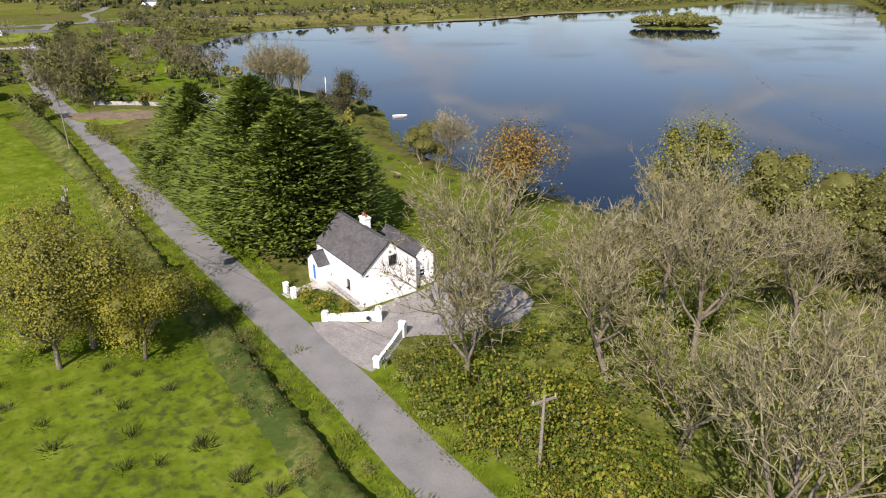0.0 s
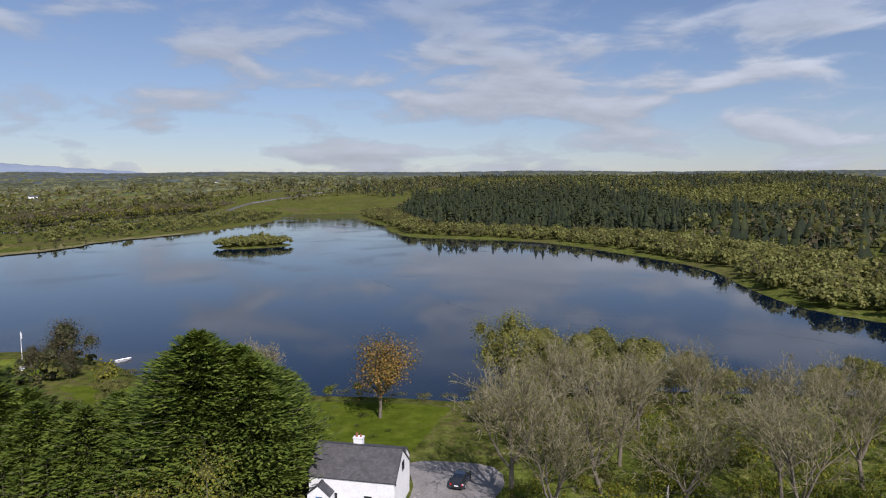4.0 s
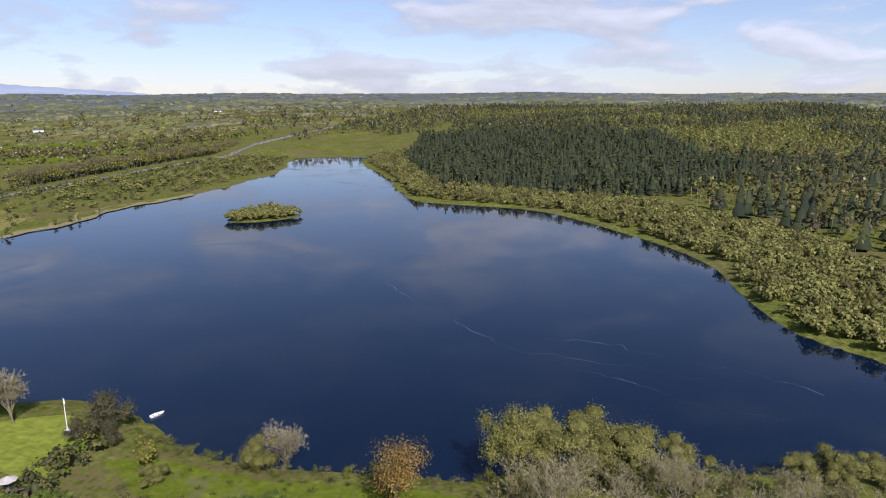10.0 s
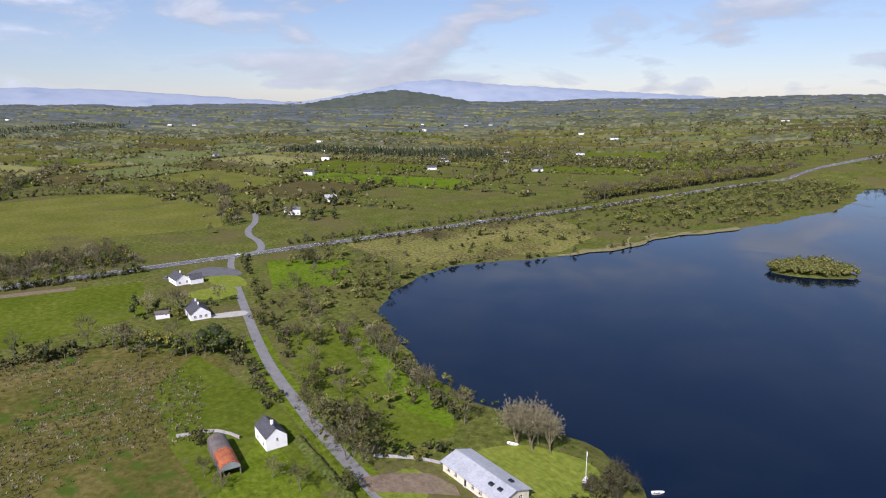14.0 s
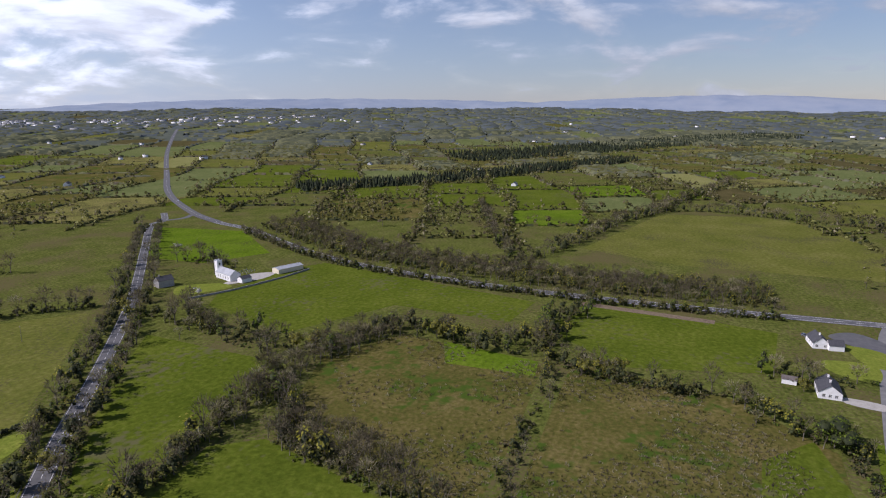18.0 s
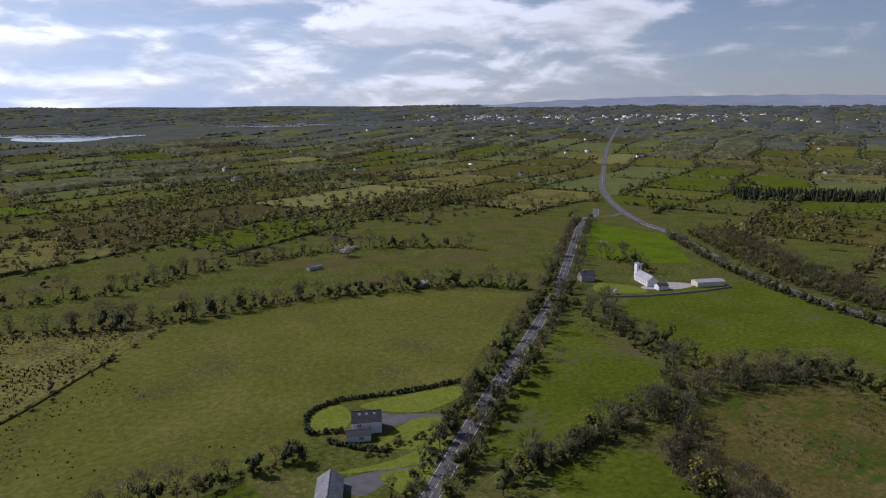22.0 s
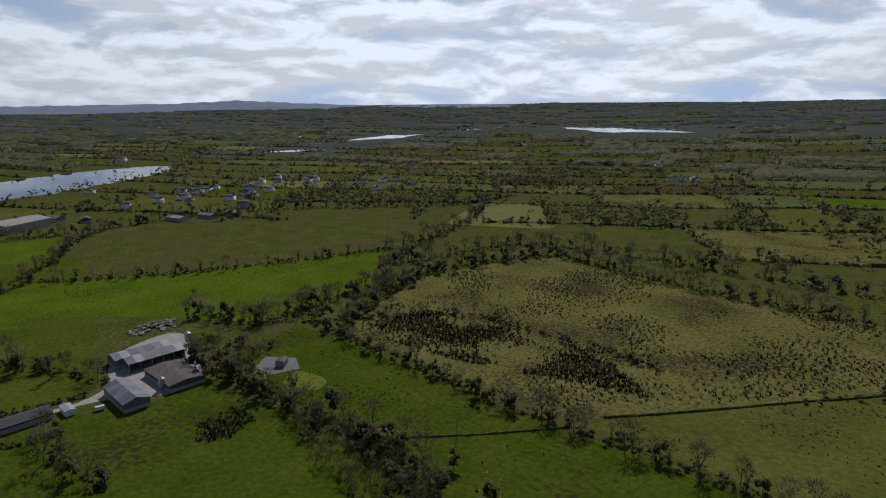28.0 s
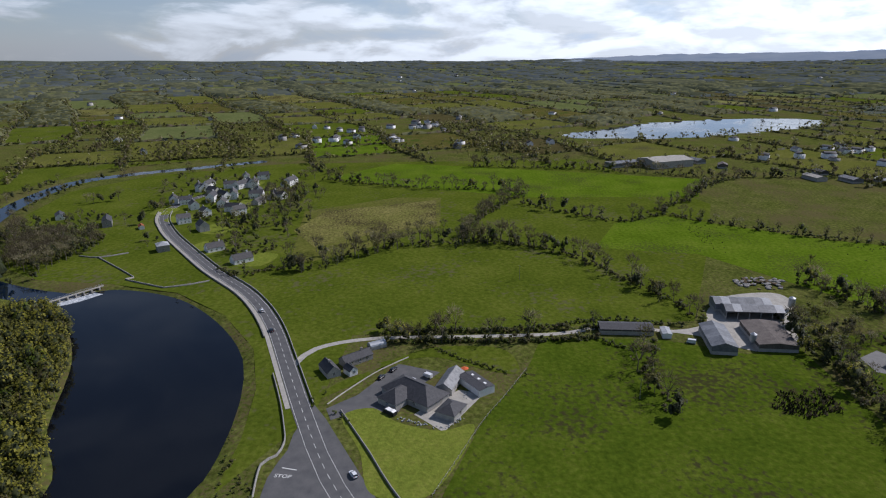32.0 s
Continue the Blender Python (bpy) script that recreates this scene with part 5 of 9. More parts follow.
def ribbon(name, lines, seg, high, wide, mats, label, ok):
    """Continuous hedges with a ragged crest: two leaning faces to every stretch."""
    P, S = [], []
    for l in lines:
        s = np.concatenate([[0], np.cumsum(np.linalg.norm(np.diff(l, axis=0), axis=1))])
        u = np.linspace(0, s[-1], max(2, int(s[-1] / seg) + 1))
        P.append(np.stack([np.interp(u, s, l[:, 0]), np.interp(u, s, l[:, 1])], 1))
        S.append(np.arange(len(u)) < len(u) - 1)
    D = np.concatenate([np.gradient(p, axis=0) for p in P])
    P, S = np.concatenate(P), np.concatenate(S)
    N = np.stack([-D[:, 1], D[:, 0]], 1) / (np.linalg.norm(D, axis=1, keepdims=True) + 1e-9)
    P = P + N * rng.normal(size=(len(P), 1)) * wide * 0.15
    z = land(P[:, 0], P[:, 1])
    n = len(P)
    half = N * wide * rng.uniform(0.35, 0.65, (n, 1))
    crest = z + high * rng.uniform(0.35, 1.3, n)
    good = ok(P[:, 0], P[:, 1]) & (rng.uniform(size=n) > 0.04)
    keep = np.nonzero(S[:-1] & good[:-1] & good[1:])[0]
    v = np.concatenate([np.column_stack([P + half, z - 0.5]), np.column_stack([P, crest]), np.column_stack([P - half, z - 0.5])])
    q = np.concatenate([np.stack([keep, keep + n, keep + n + 1, keep + 1], 1), np.stack([keep + n, keep + 2 * n, keep + 2 * n + 1, keep + n + 1], 1)])
    pick = rng.integers(0, len(mats), len(keep))
    return tagged(new(name, raw_mesh(name, v, q, mats, np.concatenate([pick, pick]))), label, "hedge", kind="stuff")


def canopy(name, cells, step, mats, label, high=(4, 12)):
    """Woods seen from far off: a close, uneven roof of crowns over each plot."""
    V, Q, n = [], [], 0
    for u, v, place in cells:
        ku, kv = max(3, int((u[1] - u[0]) / step)), max(3, int((v[1] - v[0]) / step))
        g, h = np.meshgrid(np.linspace(*u, ku + 1), np.linspace(*v, kv + 1))
        inner = np.zeros(g.shape, bool)
        inner[1:-1, 1:-1] = True
        g = g + rng.uniform(-0.35, 0.35, g.shape) * step
        h = h + rng.uniform(-0.35, 0.35, h.shape) * step
        x, y = place(g, h)
        z = land(x, y) + np.where(inner, rng.uniform(*high, g.shape), -1.0)
        V.append(np.stack([x, y, z], -1).reshape(-1, 3))
        i = (np.arange(kv)[:, None] * (ku + 1) + np.arange(ku)).ravel()
        Q.append(np.stack([i, i + 1, i + ku + 2, i + ku + 1], 1) + n)
        n += g.size
    Q = np.concatenate(Q)
    return tagged(new(name, raw_mesh(name, np.concatenate(V), Q, mats, rng.integers(0, len(mats), len(Q)), smooth=True)), label, "woodland", kind="stuff")


def patchwork():
    turn = radians(24)
    c, s = math.cos(turn), math.sin(turn)

    def place(u, v):
        g, h = u + 26 * np.sin(v / 210 + 0.7) + 14 * np.sin(u / 97), v + 30 * np.sin(u / 260) + 10 * np.sin(u / 71 + v / 90)
        return g * c - h * s, g * s + h * c

    V, Q, M, n = [], [], [], 0
    lines_near, lines_mid, lines_far = [], [], []
    scrub, wood_mid, wood_far, wood_hazed = [], [], [], []
    v0 = -4800.0
    while v0 < 4800:
        far_row = abs(v0) > 1900
        rows = rng.uniform(75, 150) if not far_row else rng.uniform(110, 190)
        u0 = -4800 + rng.uniform(0, 100)
        while u0 < 4800:
            cell = rng.uniform(90, 260)
            x, y = place(np.float64(u0 + cell / 2), np.float64(v0 + rows / 2))
            r = math.hypot(x, y)
            if r < 4720:
                k = 3
                X, Y = place(*np.meshgrid(np.linspace(u0, u0 + cell, k + 1), np.linspace(v0, v0 + rows, k + 1)))
                Z = land(X, Y) + 0.25
                if (dry(X, Y) & ~in_core(X, Y)).all():
                    wooded = rng.uniform() < np.interp(r, [500, 900, 1600, 2600, 4700], [0.10, 0.20, 0.34, 0.52, 0.66]) and edge_distance(np.float64(x), np.float64(y), HIGHWAY_LINE, False) > 130
                    if wooded:
                        (scrub if r < 1250 else wood_mid if r < 1900 else wood_far if r < 2500 else wood_hazed).append(((u0, u0 + cell), (v0, v0 + rows), place))
                    V.append(np.stack([X, Y, Z], -1).reshape(-1, 3))
                    i = (np.arange(k)[:, None] * (k + 1) + np.arange(k)).ravel()
                    Q.append(np.stack([i, i + 1, i + k + 2, i + k + 1], 1) + n)
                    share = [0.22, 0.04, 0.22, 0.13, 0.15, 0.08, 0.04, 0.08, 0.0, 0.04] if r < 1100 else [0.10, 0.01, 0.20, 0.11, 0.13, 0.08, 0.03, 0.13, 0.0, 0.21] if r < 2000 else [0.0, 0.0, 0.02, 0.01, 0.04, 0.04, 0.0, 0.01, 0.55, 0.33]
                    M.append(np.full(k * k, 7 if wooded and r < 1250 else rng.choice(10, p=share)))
                    n += (k + 1) ** 2
                for line in (np.stack([X[0], Y[0]], 1), np.stack([X[:, 0], Y[:, 0]], 1)) if r > 450 else ():
                    (lines_near if r < 1150 else lines_mid if r < 2000 else lines_far).append(line)
            u0 += cell
        v0 += rows
    me = raw_mesh("field", np.concatenate(V), np.concatenate(Q), [PASTURE, BRIGHT, DULL, RUSHY, HEATH, BOG, YELLOW, GROUND, HAZELAND, FARGRASS], np.concatenate(M))
    tagged(new("far_fields", me), "patchwork of small green and brown farm fields", "fields", kind="stuff")

    def open_land(x, y):
        return (edge_distance(x, y, HIGHWAY_LINE, False) > 16) & dry(x, y) & ~in_core(x, y)

    def far_dry(x, y):
        return dry(x, y, 1.25) & (edge_distance(x, y, HIGHWAY_LINE, False) > 25)

    ribbon("far_hedges", lines_near, 5.0, 2.4, 3.6, [LEAFBUD, LEAFDARK, LEAFBUD], "low unbroken hedges between fields", open_land)
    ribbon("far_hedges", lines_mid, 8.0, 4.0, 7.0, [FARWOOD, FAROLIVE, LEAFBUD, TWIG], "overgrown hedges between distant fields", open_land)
    ribbon("far_hedges", lines_far, 15.0, 6.0, 12.0, [FARWOOD, HAZEWOOD, FAROLIVE], "dark hedgerows in the far distance", far_dry)
    near = np.concatenate([along(l, 6.2, 2.2, 0.1, False) for l in lines_near] + [along(l, 13, 2.5, 0.1, False) for l in lines_mid])
    near = near[open_land(near[:, 0], near[:, 1])]
    scatter("far_hedges", near, FAR_CLUMP + FAR_BARE, "trees and scrub in the hedges of distant fields", "hedge", (0.65, 1.55), True, [0.14, 0.10, 0.07, 0.15, 0.08, 0.17, 0.13, 0.16], sink=0.3)
    at = []
    for u, v, _ in scrub:
        g = rng.uniform((u[0], v[0]), (u[1], v[1]), (int((u[1] - u[0]) * (v[1] - v[0]) / 75), 2))
        at.append(np.stack(place(g[:, 0], g[:, 1]), 1))
    if at:
        at = np.concatenate(at)
        at = at[noise_at(at, 45) > -0.12]
        scatter("thicket", at, FAR_CLUMP + FAR_BARE, "rough scrub and bare spring trees over old fields", "trees", (0.5, 1.25), True)
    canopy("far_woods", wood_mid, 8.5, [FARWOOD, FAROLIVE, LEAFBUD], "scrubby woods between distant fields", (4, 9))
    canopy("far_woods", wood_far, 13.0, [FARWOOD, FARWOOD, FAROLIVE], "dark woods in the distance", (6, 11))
    canopy("far_woods", wood_hazed, 22.0, [HAZEWOOD, HAZEWOOD, FARWOOD], "woods below the skyline with haze blue in their colour", (5, 10))


HIGHWAY_LINE = spline(HIGHWAY, 60)
patchwork()
# thickets and small woods
for cx, cy, a, b, q in ((-120, -760, 200, 90, 8), (-420, -820, 160, 120, 8), (520, -950, 180, 70, 9), (900, -150, 120, 60, 9), (-350, -1150, 260, 90, 9), (900, 250, 130, 90, 9), (-700, -420, 150, 60, 8)):
    k = rng.normal(size=(int(a * b / 60), 2)) * (a * 0.5, b * 0.5) + (cx, cy)
    k = k[dry(k[:, 0], k[:, 1])]
    scatter("thicket", k, FAR_CLUMP + FAR_BARE, "thicket of scrub and bare spring trees", "trees", (0.7, 1.5), True)


def conifer_strip(line, width, spacing=7.0, far=False):
    a, b = band(line, width, 30)
    scatter("plantation", fill(np.concatenate([a, b[::-1]]), spacing), SPRUCE_FAR if far else SPRUCE, "dark green conifer plantation", "trees", (0.6, 0.95), True)


conifer_strip([(-850, -605), (-1042, -440), (-1300, -300), (-1570, -160)], 70, 7, True)
conifer_strip([(-1500, -560), (-1750, -330), (-2028, -123), (-2466, 288)], 190, 11, True)
conifer_strip([(-900, 700), (-1100, 560), (-1300, 480)], 90, 9, True)

# ---- woods beyond the lake ----
wood_edge = [(110, 118), (101, 140), (97, 180), (99, 225), (90, 256), (68, 304), (34, 358), (0, 382), (-42, 394), (-76, 416), (-124, 556), (-180, 680), (-200, 800), (-216, 950)]
inland = [(x + 62, y + 34) for x, y in wood_edge]
scatter("scrub", fill(wood_edge + inland[::-1], 6.2), WILLOW, "olive-yellow willow scrub along the far shore", "trees", (0.8, 1.35))
conif = [(-60, 455), (60, 425), (130, 440), (250, 620), (200, 1000), (-60, 1050), (-160, 940), (-140, 700)]
scatter("plantation", fill(conif, 7.5)[::1], SPRUCE + TALL_FAR[1:2], "dark conifer wood on the far shore", "trees", (0.7, 1.3), True, [0.24, 0.26, 0.23, 0.27])
scatter("plantation", fill([(205, 250), (250, 235), (330, 330), (290, 360)], 6.5), SPRUCE, "clump of dark spruces above the lake", "trees", (0.8, 1.2))
mixed = [(168, 140), (260, 110), (520, 300), (900, 620), (760, 1900), (-120, 1900), (-150, 1160), (-60, 1060), (205, 1005), (255, 620), (135, 440), (120, 395), (160, 260)]
k = fill(mixed, 12.5)
band_n = noise_at(k, 150)
pale = k[band_n > 0.24]
k = k[band_n < 0.24]
head = fill([(-420, 900), (-335, 890), (-330, 1000), (-272, 1048), (-220, 985), (-165, 1080), (-120, 1900), (-285, 1900), (-330, 1400), (-362, 1030)], 12.5)
head = head[edge_distance(head[:, 0], head[:, 1], HIGHWAY_LINE, False) > 14]
scatter("woodland", head, FAR_CLUMP + FAR_BARE + TALL_FAR + SPRUCE_FAR[:1], "scrub and mixed woodland round the head of the lake", "trees", (0.7, 1.3), True)
west = fill([(-420, 700), (-415, 1000), (-400, 1500), (-560, 1500), (-600, 900), (-520, 640)], 15)
scatter("woodland", west[noise_at(west, 60) > -0.15], FAR_CLUMP + FAR_BARE + TALL_FAR[1:3], "dark scrub and hedgerow trees west of the main road", "trees", (0.7, 1.3), True)
PALE_TALL = [puff(160 + i, h, h * 0.45, 22, 2.2, m, 0.3, 3, SG_, TP_, 4) for i, (h, m) in enumerate(((15, LB_), (13, SG_), (14, LB_)))]
k = k[(k[:, 0] < 195) | (k[:, 1] > 200)]
scatter("woodland", k, FAR_BARE + TALL_FAR + FAR_CLUMP[1:2] + SPRUCE_FAR, "mixed spring woodland rising from the lake", "trees", (0.85, 1.4), True, [0.05, 0.14, 0.08, 0.04, 0.18, 0.14, 0.11, 0.04, 0.11, 0.11])
scatter("woodland", pale, PALE_TALL + TALL_FAR[:1], "stand of pale birches in young leaf on a rise", "trees", (0.85, 1.3), True)
shore_scrub = [(-300, 130), (-296, 180), (-282, 240), (-290, 300), (-275, 350), (-262, 420), (-258, 590), (-300, 740), (-325, 880), (-370, 880), (-372, 420), (-382, 300), (-384, 150)]
k = fill(shore_scrub, 8)
k = k[(rng.uniform(size=len(k)) < np.interp(k[:, 1], [120, 330, 420, 900], [0.15, 0.25, 0.8, 0.9]))]
scatter("scrub", k, MID_SHRUB + WILLOW[:1], "willow and gorse scrub in marshy shore land", "trees", (0.8, 1.6))
scatter("scrub", fill([tuple(p) for p in grown(ISLAND, -1.0)], 4.0), WILLOW[:3], "small lake island covered in olive willow scrub", "island trees", (0.8, 1.15))
a, b = band([(-425, 430), (-432, 560), (-436, 700), (-428, 860)], 22, 12)
scatter("tree_row", fill(np.concatenate([a, b[::-1]]), 4.5), MID_LEAF[1:2] + MID_BARE, "long row of golden young poplars by the main road", "trees", (1.2, 1.6), weights=[0.58, 0.14, 0.14, 0.14])
hedgerow([(-408, 100), (-408, 250), (-408, 430)], trees=14, bush=3, width=1.5, size=(0.5, 0.8))
hedgerow([(-384, 110), (-385, 250), (-382, 430), (-385, 700)], trees=25, bush=3.5, width=1.5, size=(0.5, 0.8))

# ---- hills on the skyline ----
def hills(name, azimuths, heights, radius, mat, label):
    az = np.linspace(azimuths[0], azimuths[-1], 90)
    h = np.interp(az, azimuths, heights) + 2.5 * np.sin(az * 5.1) + 1.6 * np.sin(az * 11.7)
    x, y = -np.sin(np.radians(az)) * radius, np.cos(np.radians(az)) * radius
    n = len(az)
    rows = []
    for k, (dr, f) in enumerate(((-420, 0.0), (-180, 0.62), (0, 1.0), (120, 0.9))):
        s = (radius + dr) / radius
        base = land(x * s, y * s) - 4
        rows.append(np.column_stack([x * s, y * s, base + (np.maximum(h, base + 1) - base) * f]))
    v = np.concatenate(rows)
    q = np.concatenate([np.stack([np.arange(n - 1) + k * n, np.arange(n - 1) + (k + 1) * n, np.arange(n - 1) + (k + 1) * n + 1, np.arange(n - 1) + k * n + 1], 1) for k in range(3)])
    return tagged(new(name, raw_mesh(name, v, q, [mat], smooth=True)), label, "hill", kind="structure")


# the blue of distance haze is put into the hills' base colour
HILLHAZE = material("far_blue_hill", [(0.20, 0.25, 0.32), (0.24, 0.285, 0.345), (0.27, 0.31, 0.36)], 300, 0.01, 1.0, 0.0, spec=0.0)
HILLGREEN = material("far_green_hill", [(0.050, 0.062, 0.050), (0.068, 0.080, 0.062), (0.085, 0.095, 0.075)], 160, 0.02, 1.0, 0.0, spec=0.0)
hills("hill", [28, 34, 41, 46, 50, 55, 58, 63, 68], [95, 140, 175, 205, 225, 265, 250, 170, 100], 4700, HILLHAZE, "broad mountain on the skyline, painted haze blue")
hills("hill", [52, 56, 59, 62, 67], [100, 155, 185, 160, 100], 4200, HILLGREEN, "rounded green hill before a mountain")
hills("hill", [66, 74, 82, 88, 95, 102, 110, 118, 128, 138, 146], [100, 150, 195, 205, 190, 165, 185, 195, 190, 160, 110], 4720, HILLHAZE, "long low hills on the skyline, painted haze blue")
hills("hill", [205, 212, 222, 228, 233, 238, 244, 250, 262], [60, 80, 75, 92, 112, 92, 86, 80, 40], 4730, HILLHAZE, "low hill with a rounded top on the skyline, painted haze blue")

# ---- building kit ----
def box(bm, x0, x1, y0, y1, z0, z1):
    v = [bm.verts.new((x, y, z)) for z in (z0, z1) for x, y in ((x0, y0), (x1, y0), (x1, y1), (x0, y1))]
    for f in ((3, 2, 1, 0), (4, 5, 6, 7), (0, 1, 5, 4), (1, 2, 6, 5), (2, 3, 7, 6), (3, 0, 4, 7)):
        bm.faces.new([v[i] for i in f])
    return v


def prism(bm, profile, y0, y1, axis="y"):
    """A profile of x, z drawn out along y (or of y, z along x)."""
    put = (lambda a, z, t: (a, t, z)) if axis == "y" else (lambda a, z, t: (t, a, z))
    a = [bm.verts.new(put(x, z, y0)) for x, z in profile]
    b = [bm.verts.new(put(x, z, y1)) for x, z in profile]
    n = len(profile)
    bm.faces.new(a)
    bm.faces.new(b[::-1])
    for i in range(n):
        bm.faces.new([a[(i + 1) % n], a[i], b[i], b[(i + 1) % n]])
    bmesh.ops.recalc_face_normals(bm, faces=bm.faces[:])


def tube(bm, a, b, r0, r1, sides=8):
    a, b = Vector(a), Vector(b)
    q = (b - a).to_track_quat("Z", "Y")
    rings = []
    for c, r in ((a, r0), (b, r1)):
        rings.append([bm.verts.new(c + q @ Vector((math.cos(k * 2 * math.pi / sides) * r, math.sin(k * 2 * math.pi / sides) * r, 0))) for k in range(sides)])
    for k in range(sides):
        j = (k + 1) % sides
        bm.faces.new([rings[0][k], rings[0][j], rings[1][j], rings[1][k]])
    bm.faces.new(rings[0][::-1])
    bm.faces.new(rings[1])


def mesh_of(build, *args):
    bm = bmesh.new()
    build(bm, *args)
    return bm


def boxed(*dims):
    return mesh_of(box, *dims)


def pierced(bm, half, z0, z1, thick, holes, place):
    """A wall as blocks round its openings; place turns (along, depth, up) into a corner."""
    us = sorted({-half, half, *(h[0] - h[2] / 2 for h in holes), *(h[0] + h[2] / 2 for h in holes)})
    zs = sorted({z0, z1, *(h[1] for h in holes), *(h[1] + h[3] for h in holes)})
    us, zs = [u for u in us if -half <= u <= half], [z for z in zs if z0 <= z <= z1]
    solid = {}
    for i, (u0, u1) in enumerate(zip(us, us[1:])):
        for k, (b0, b1) in enumerate(zip(zs, zs[1:])):
            u, z = (u0 + u1) / 2, (b0 + b1) / 2
            solid[i, k] = not any(abs(u - h[0]) < h[2] / 2 and h[1] < z < h[1] + h[3] for h in holes)
    made = {}

    def corner(i, d, k):
        if (i, d, k) not in made:
            made[i, d, k] = bm.verts.new(place(us[i], d * thick, zs[k]))
        return made[i, d, k]

    for (i, k), there in solid.items():
        if not there:
            continue
        for d in (0, 1):
            bm.faces.new([corner(i, d, k), corner(i + 1, d, k), corner(i + 1, d, k + 1), corner(i, d, k + 1)])
        for step, a, b in (((-1, 0), (0, 0), (0, 1)), ((1, 0), (1, 0), (1, 1)), ((0, -1), (0, 0), (1, 0)), ((0, 1), (0, 1), (1, 1))):
            if not solid.get((i + step[0], k + step[1])):
                bm.faces.new([corner(i + a[0], 0, k + a[1]), corner(i + b[0], 0, k + b[1]), corner(i + b[0], 1, k + b[1]), corner(i + a[0], 1, k + a[1])])


def placed_box(place, u0, u1, d0, d1, z0, z1):
    bm = bmesh.new()
    v = [bm.verts.new(place(a, d, q)) for q in (z0, z1) for a, d in ((u0, d0), (u1, d0), (u1, d1), (u0, d1))]
    for f in ((3, 2, 1, 0), (4, 5, 6, 7), (0, 1, 5, 4), (1, 2, 6, 5), (2, 3, 7, 6), (3, 0, 4, 7)):
        bm.faces.new([v[i] for i in f])
    bmesh.ops.recalc_face_normals(bm, faces=bm.faces[:])
    return bm


def house(m, L, D, eave, ridge, label, wall=WHITEWASH, roof=SLATE2, faces=None, chimneys=(), over=0.25, category="house", name="house", base=-0.3, door=DARKPAINT, frame=WHITEPAINT, slated=False, hip=False, group=""):
    """A gabled building with its ridge along x. faces: per side F, B, L, R a list of openings (along, sill, width, height, kind)."""
    ob = thing(name, m, label, category, group)
    faces = faces or {}
    t = 0.35
    sides = {"F": (L / 2, lambda u, d, z: (u, -D / 2 + d, z)), "B": (L / 2, lambda u, d, z: (-u, D / 2 - d, z)),
             "R": (D / 2 - t, lambda u, d, z: (L / 2 - d, u, z)), "L": (D / 2 - t, lambda u, d, z: (-L / 2 + d, -u, z))}
    for key, (half, place) in sides.items():
        holes = [h for h in faces.get(key, ()) if h[1] + h[3] <= eave - 0.05]
        bm = bmesh.new()
        pierced(bm, half, base, eave, t, holes, place)
        if key in "LR" and not hip:
            s = L / 2 if key == "R" else -L / 2
            prism(bm, [(-D / 2, eave), (D / 2, eave), (0, ridge)], s, s - math.copysign(t, s), "x")
        bmesh.ops.recalc_face_normals(bm, faces=bm.faces[:])
        part("wall", bm, wall, ob)
        for u, z, w, h, kind in faces.get(key, ()):
            inset = 0.12 if z + h <= eave - 0.05 else -0.10
            if kind == "door":
                o = part("door", placed_box(place, u - w / 2, u + w / 2, inset, inset + 0.06, z, z + h), door, ob)
                part("door_handle", placed_box(place, u + w * 0.36, u + w * 0.41, inset - 0.05, inset, z + h * 0.46, z + h * 0.5), TIN, o)
                part("doorstep", placed_box(place, u - w * 0.7, u + w * 0.7, -0.3, 0, base, z), CONCRETE, ob)
            else:
                o = part("window", placed_box(place, u - w / 2, u + w / 2, inset + 0.05, inset + 0.09, z, z + h), frame, ob)
                n = 2 if w > 0.7 else 1
                for k in range(n):
                    for r in range(2):
                        a0, a1 = u - w / 2 + w * k / n + 0.075, u - w / 2 + w * (k + 1) / n - 0.075
                        b0, b1 = z + h * r / 2 + 0.07, z + h * (r + 1) / 2 - 0.07
                        part("pane", placed_box(place, a0, a1, inset + 0.035, inset + 0.05, b0, b1), GLASS, o)
                part("sill", placed_box(place, u - w / 2 - 0.06, u + w / 2 + 0.06, -0.06, inset + 0.1, z - 0.08, z), CONCRETE, o)
    run = math.hypot(D / 2, ridge - eave)
    up = Vector((0, D / 2, ridge - eave)) / run
    for s in (-1, 1):
        bm = bmesh.new()
        lo, th = over, 0.12
        cut = min(D / 2, L / 2 - 0.4) if hip else -over
        y0, z0 = -(D / 2 + lo * up.y), eave - lo * up.z
        a = [(-L / 2 - over, y0, z0), (L / 2 + over, y0, z0), (L / 2 - cut, 0, ridge), (-L / 2 + cut, 0, ridge)]
        c = [bm.verts.new((x, y, z + 0.02)) for x, y, z in a] + [bm.verts.new((x, y, z + th)) for x, y, z in a]
        for f in ((3, 2, 1, 0), (4, 5, 6, 7), (0, 1, 5, 4), (1, 2, 6, 5), (2, 3, 7, 6), (3, 0, 4, 7)):
            bm.faces.new([c[i] for i in f])
        if s > 0:
            bmesh.ops.rotate(bm, verts=bm.verts[:], matrix=Matrix.Rotation(math.pi, 3, "Z"))
        bmesh.ops.recalc_face_normals(bm, faces=bm.faces[:])
        part("roof_slope", bm, roof, ob)
        if slated:
            V, Q = [], []
            n, rows = int((L + 2 * over) / 0.36), int((run + lo) / 0.27)
            for r in range(rows):
                for k in range(n):
                    u0 = -L / 2 - over + k * 0.36 + (0.18 if r % 2 else 0)
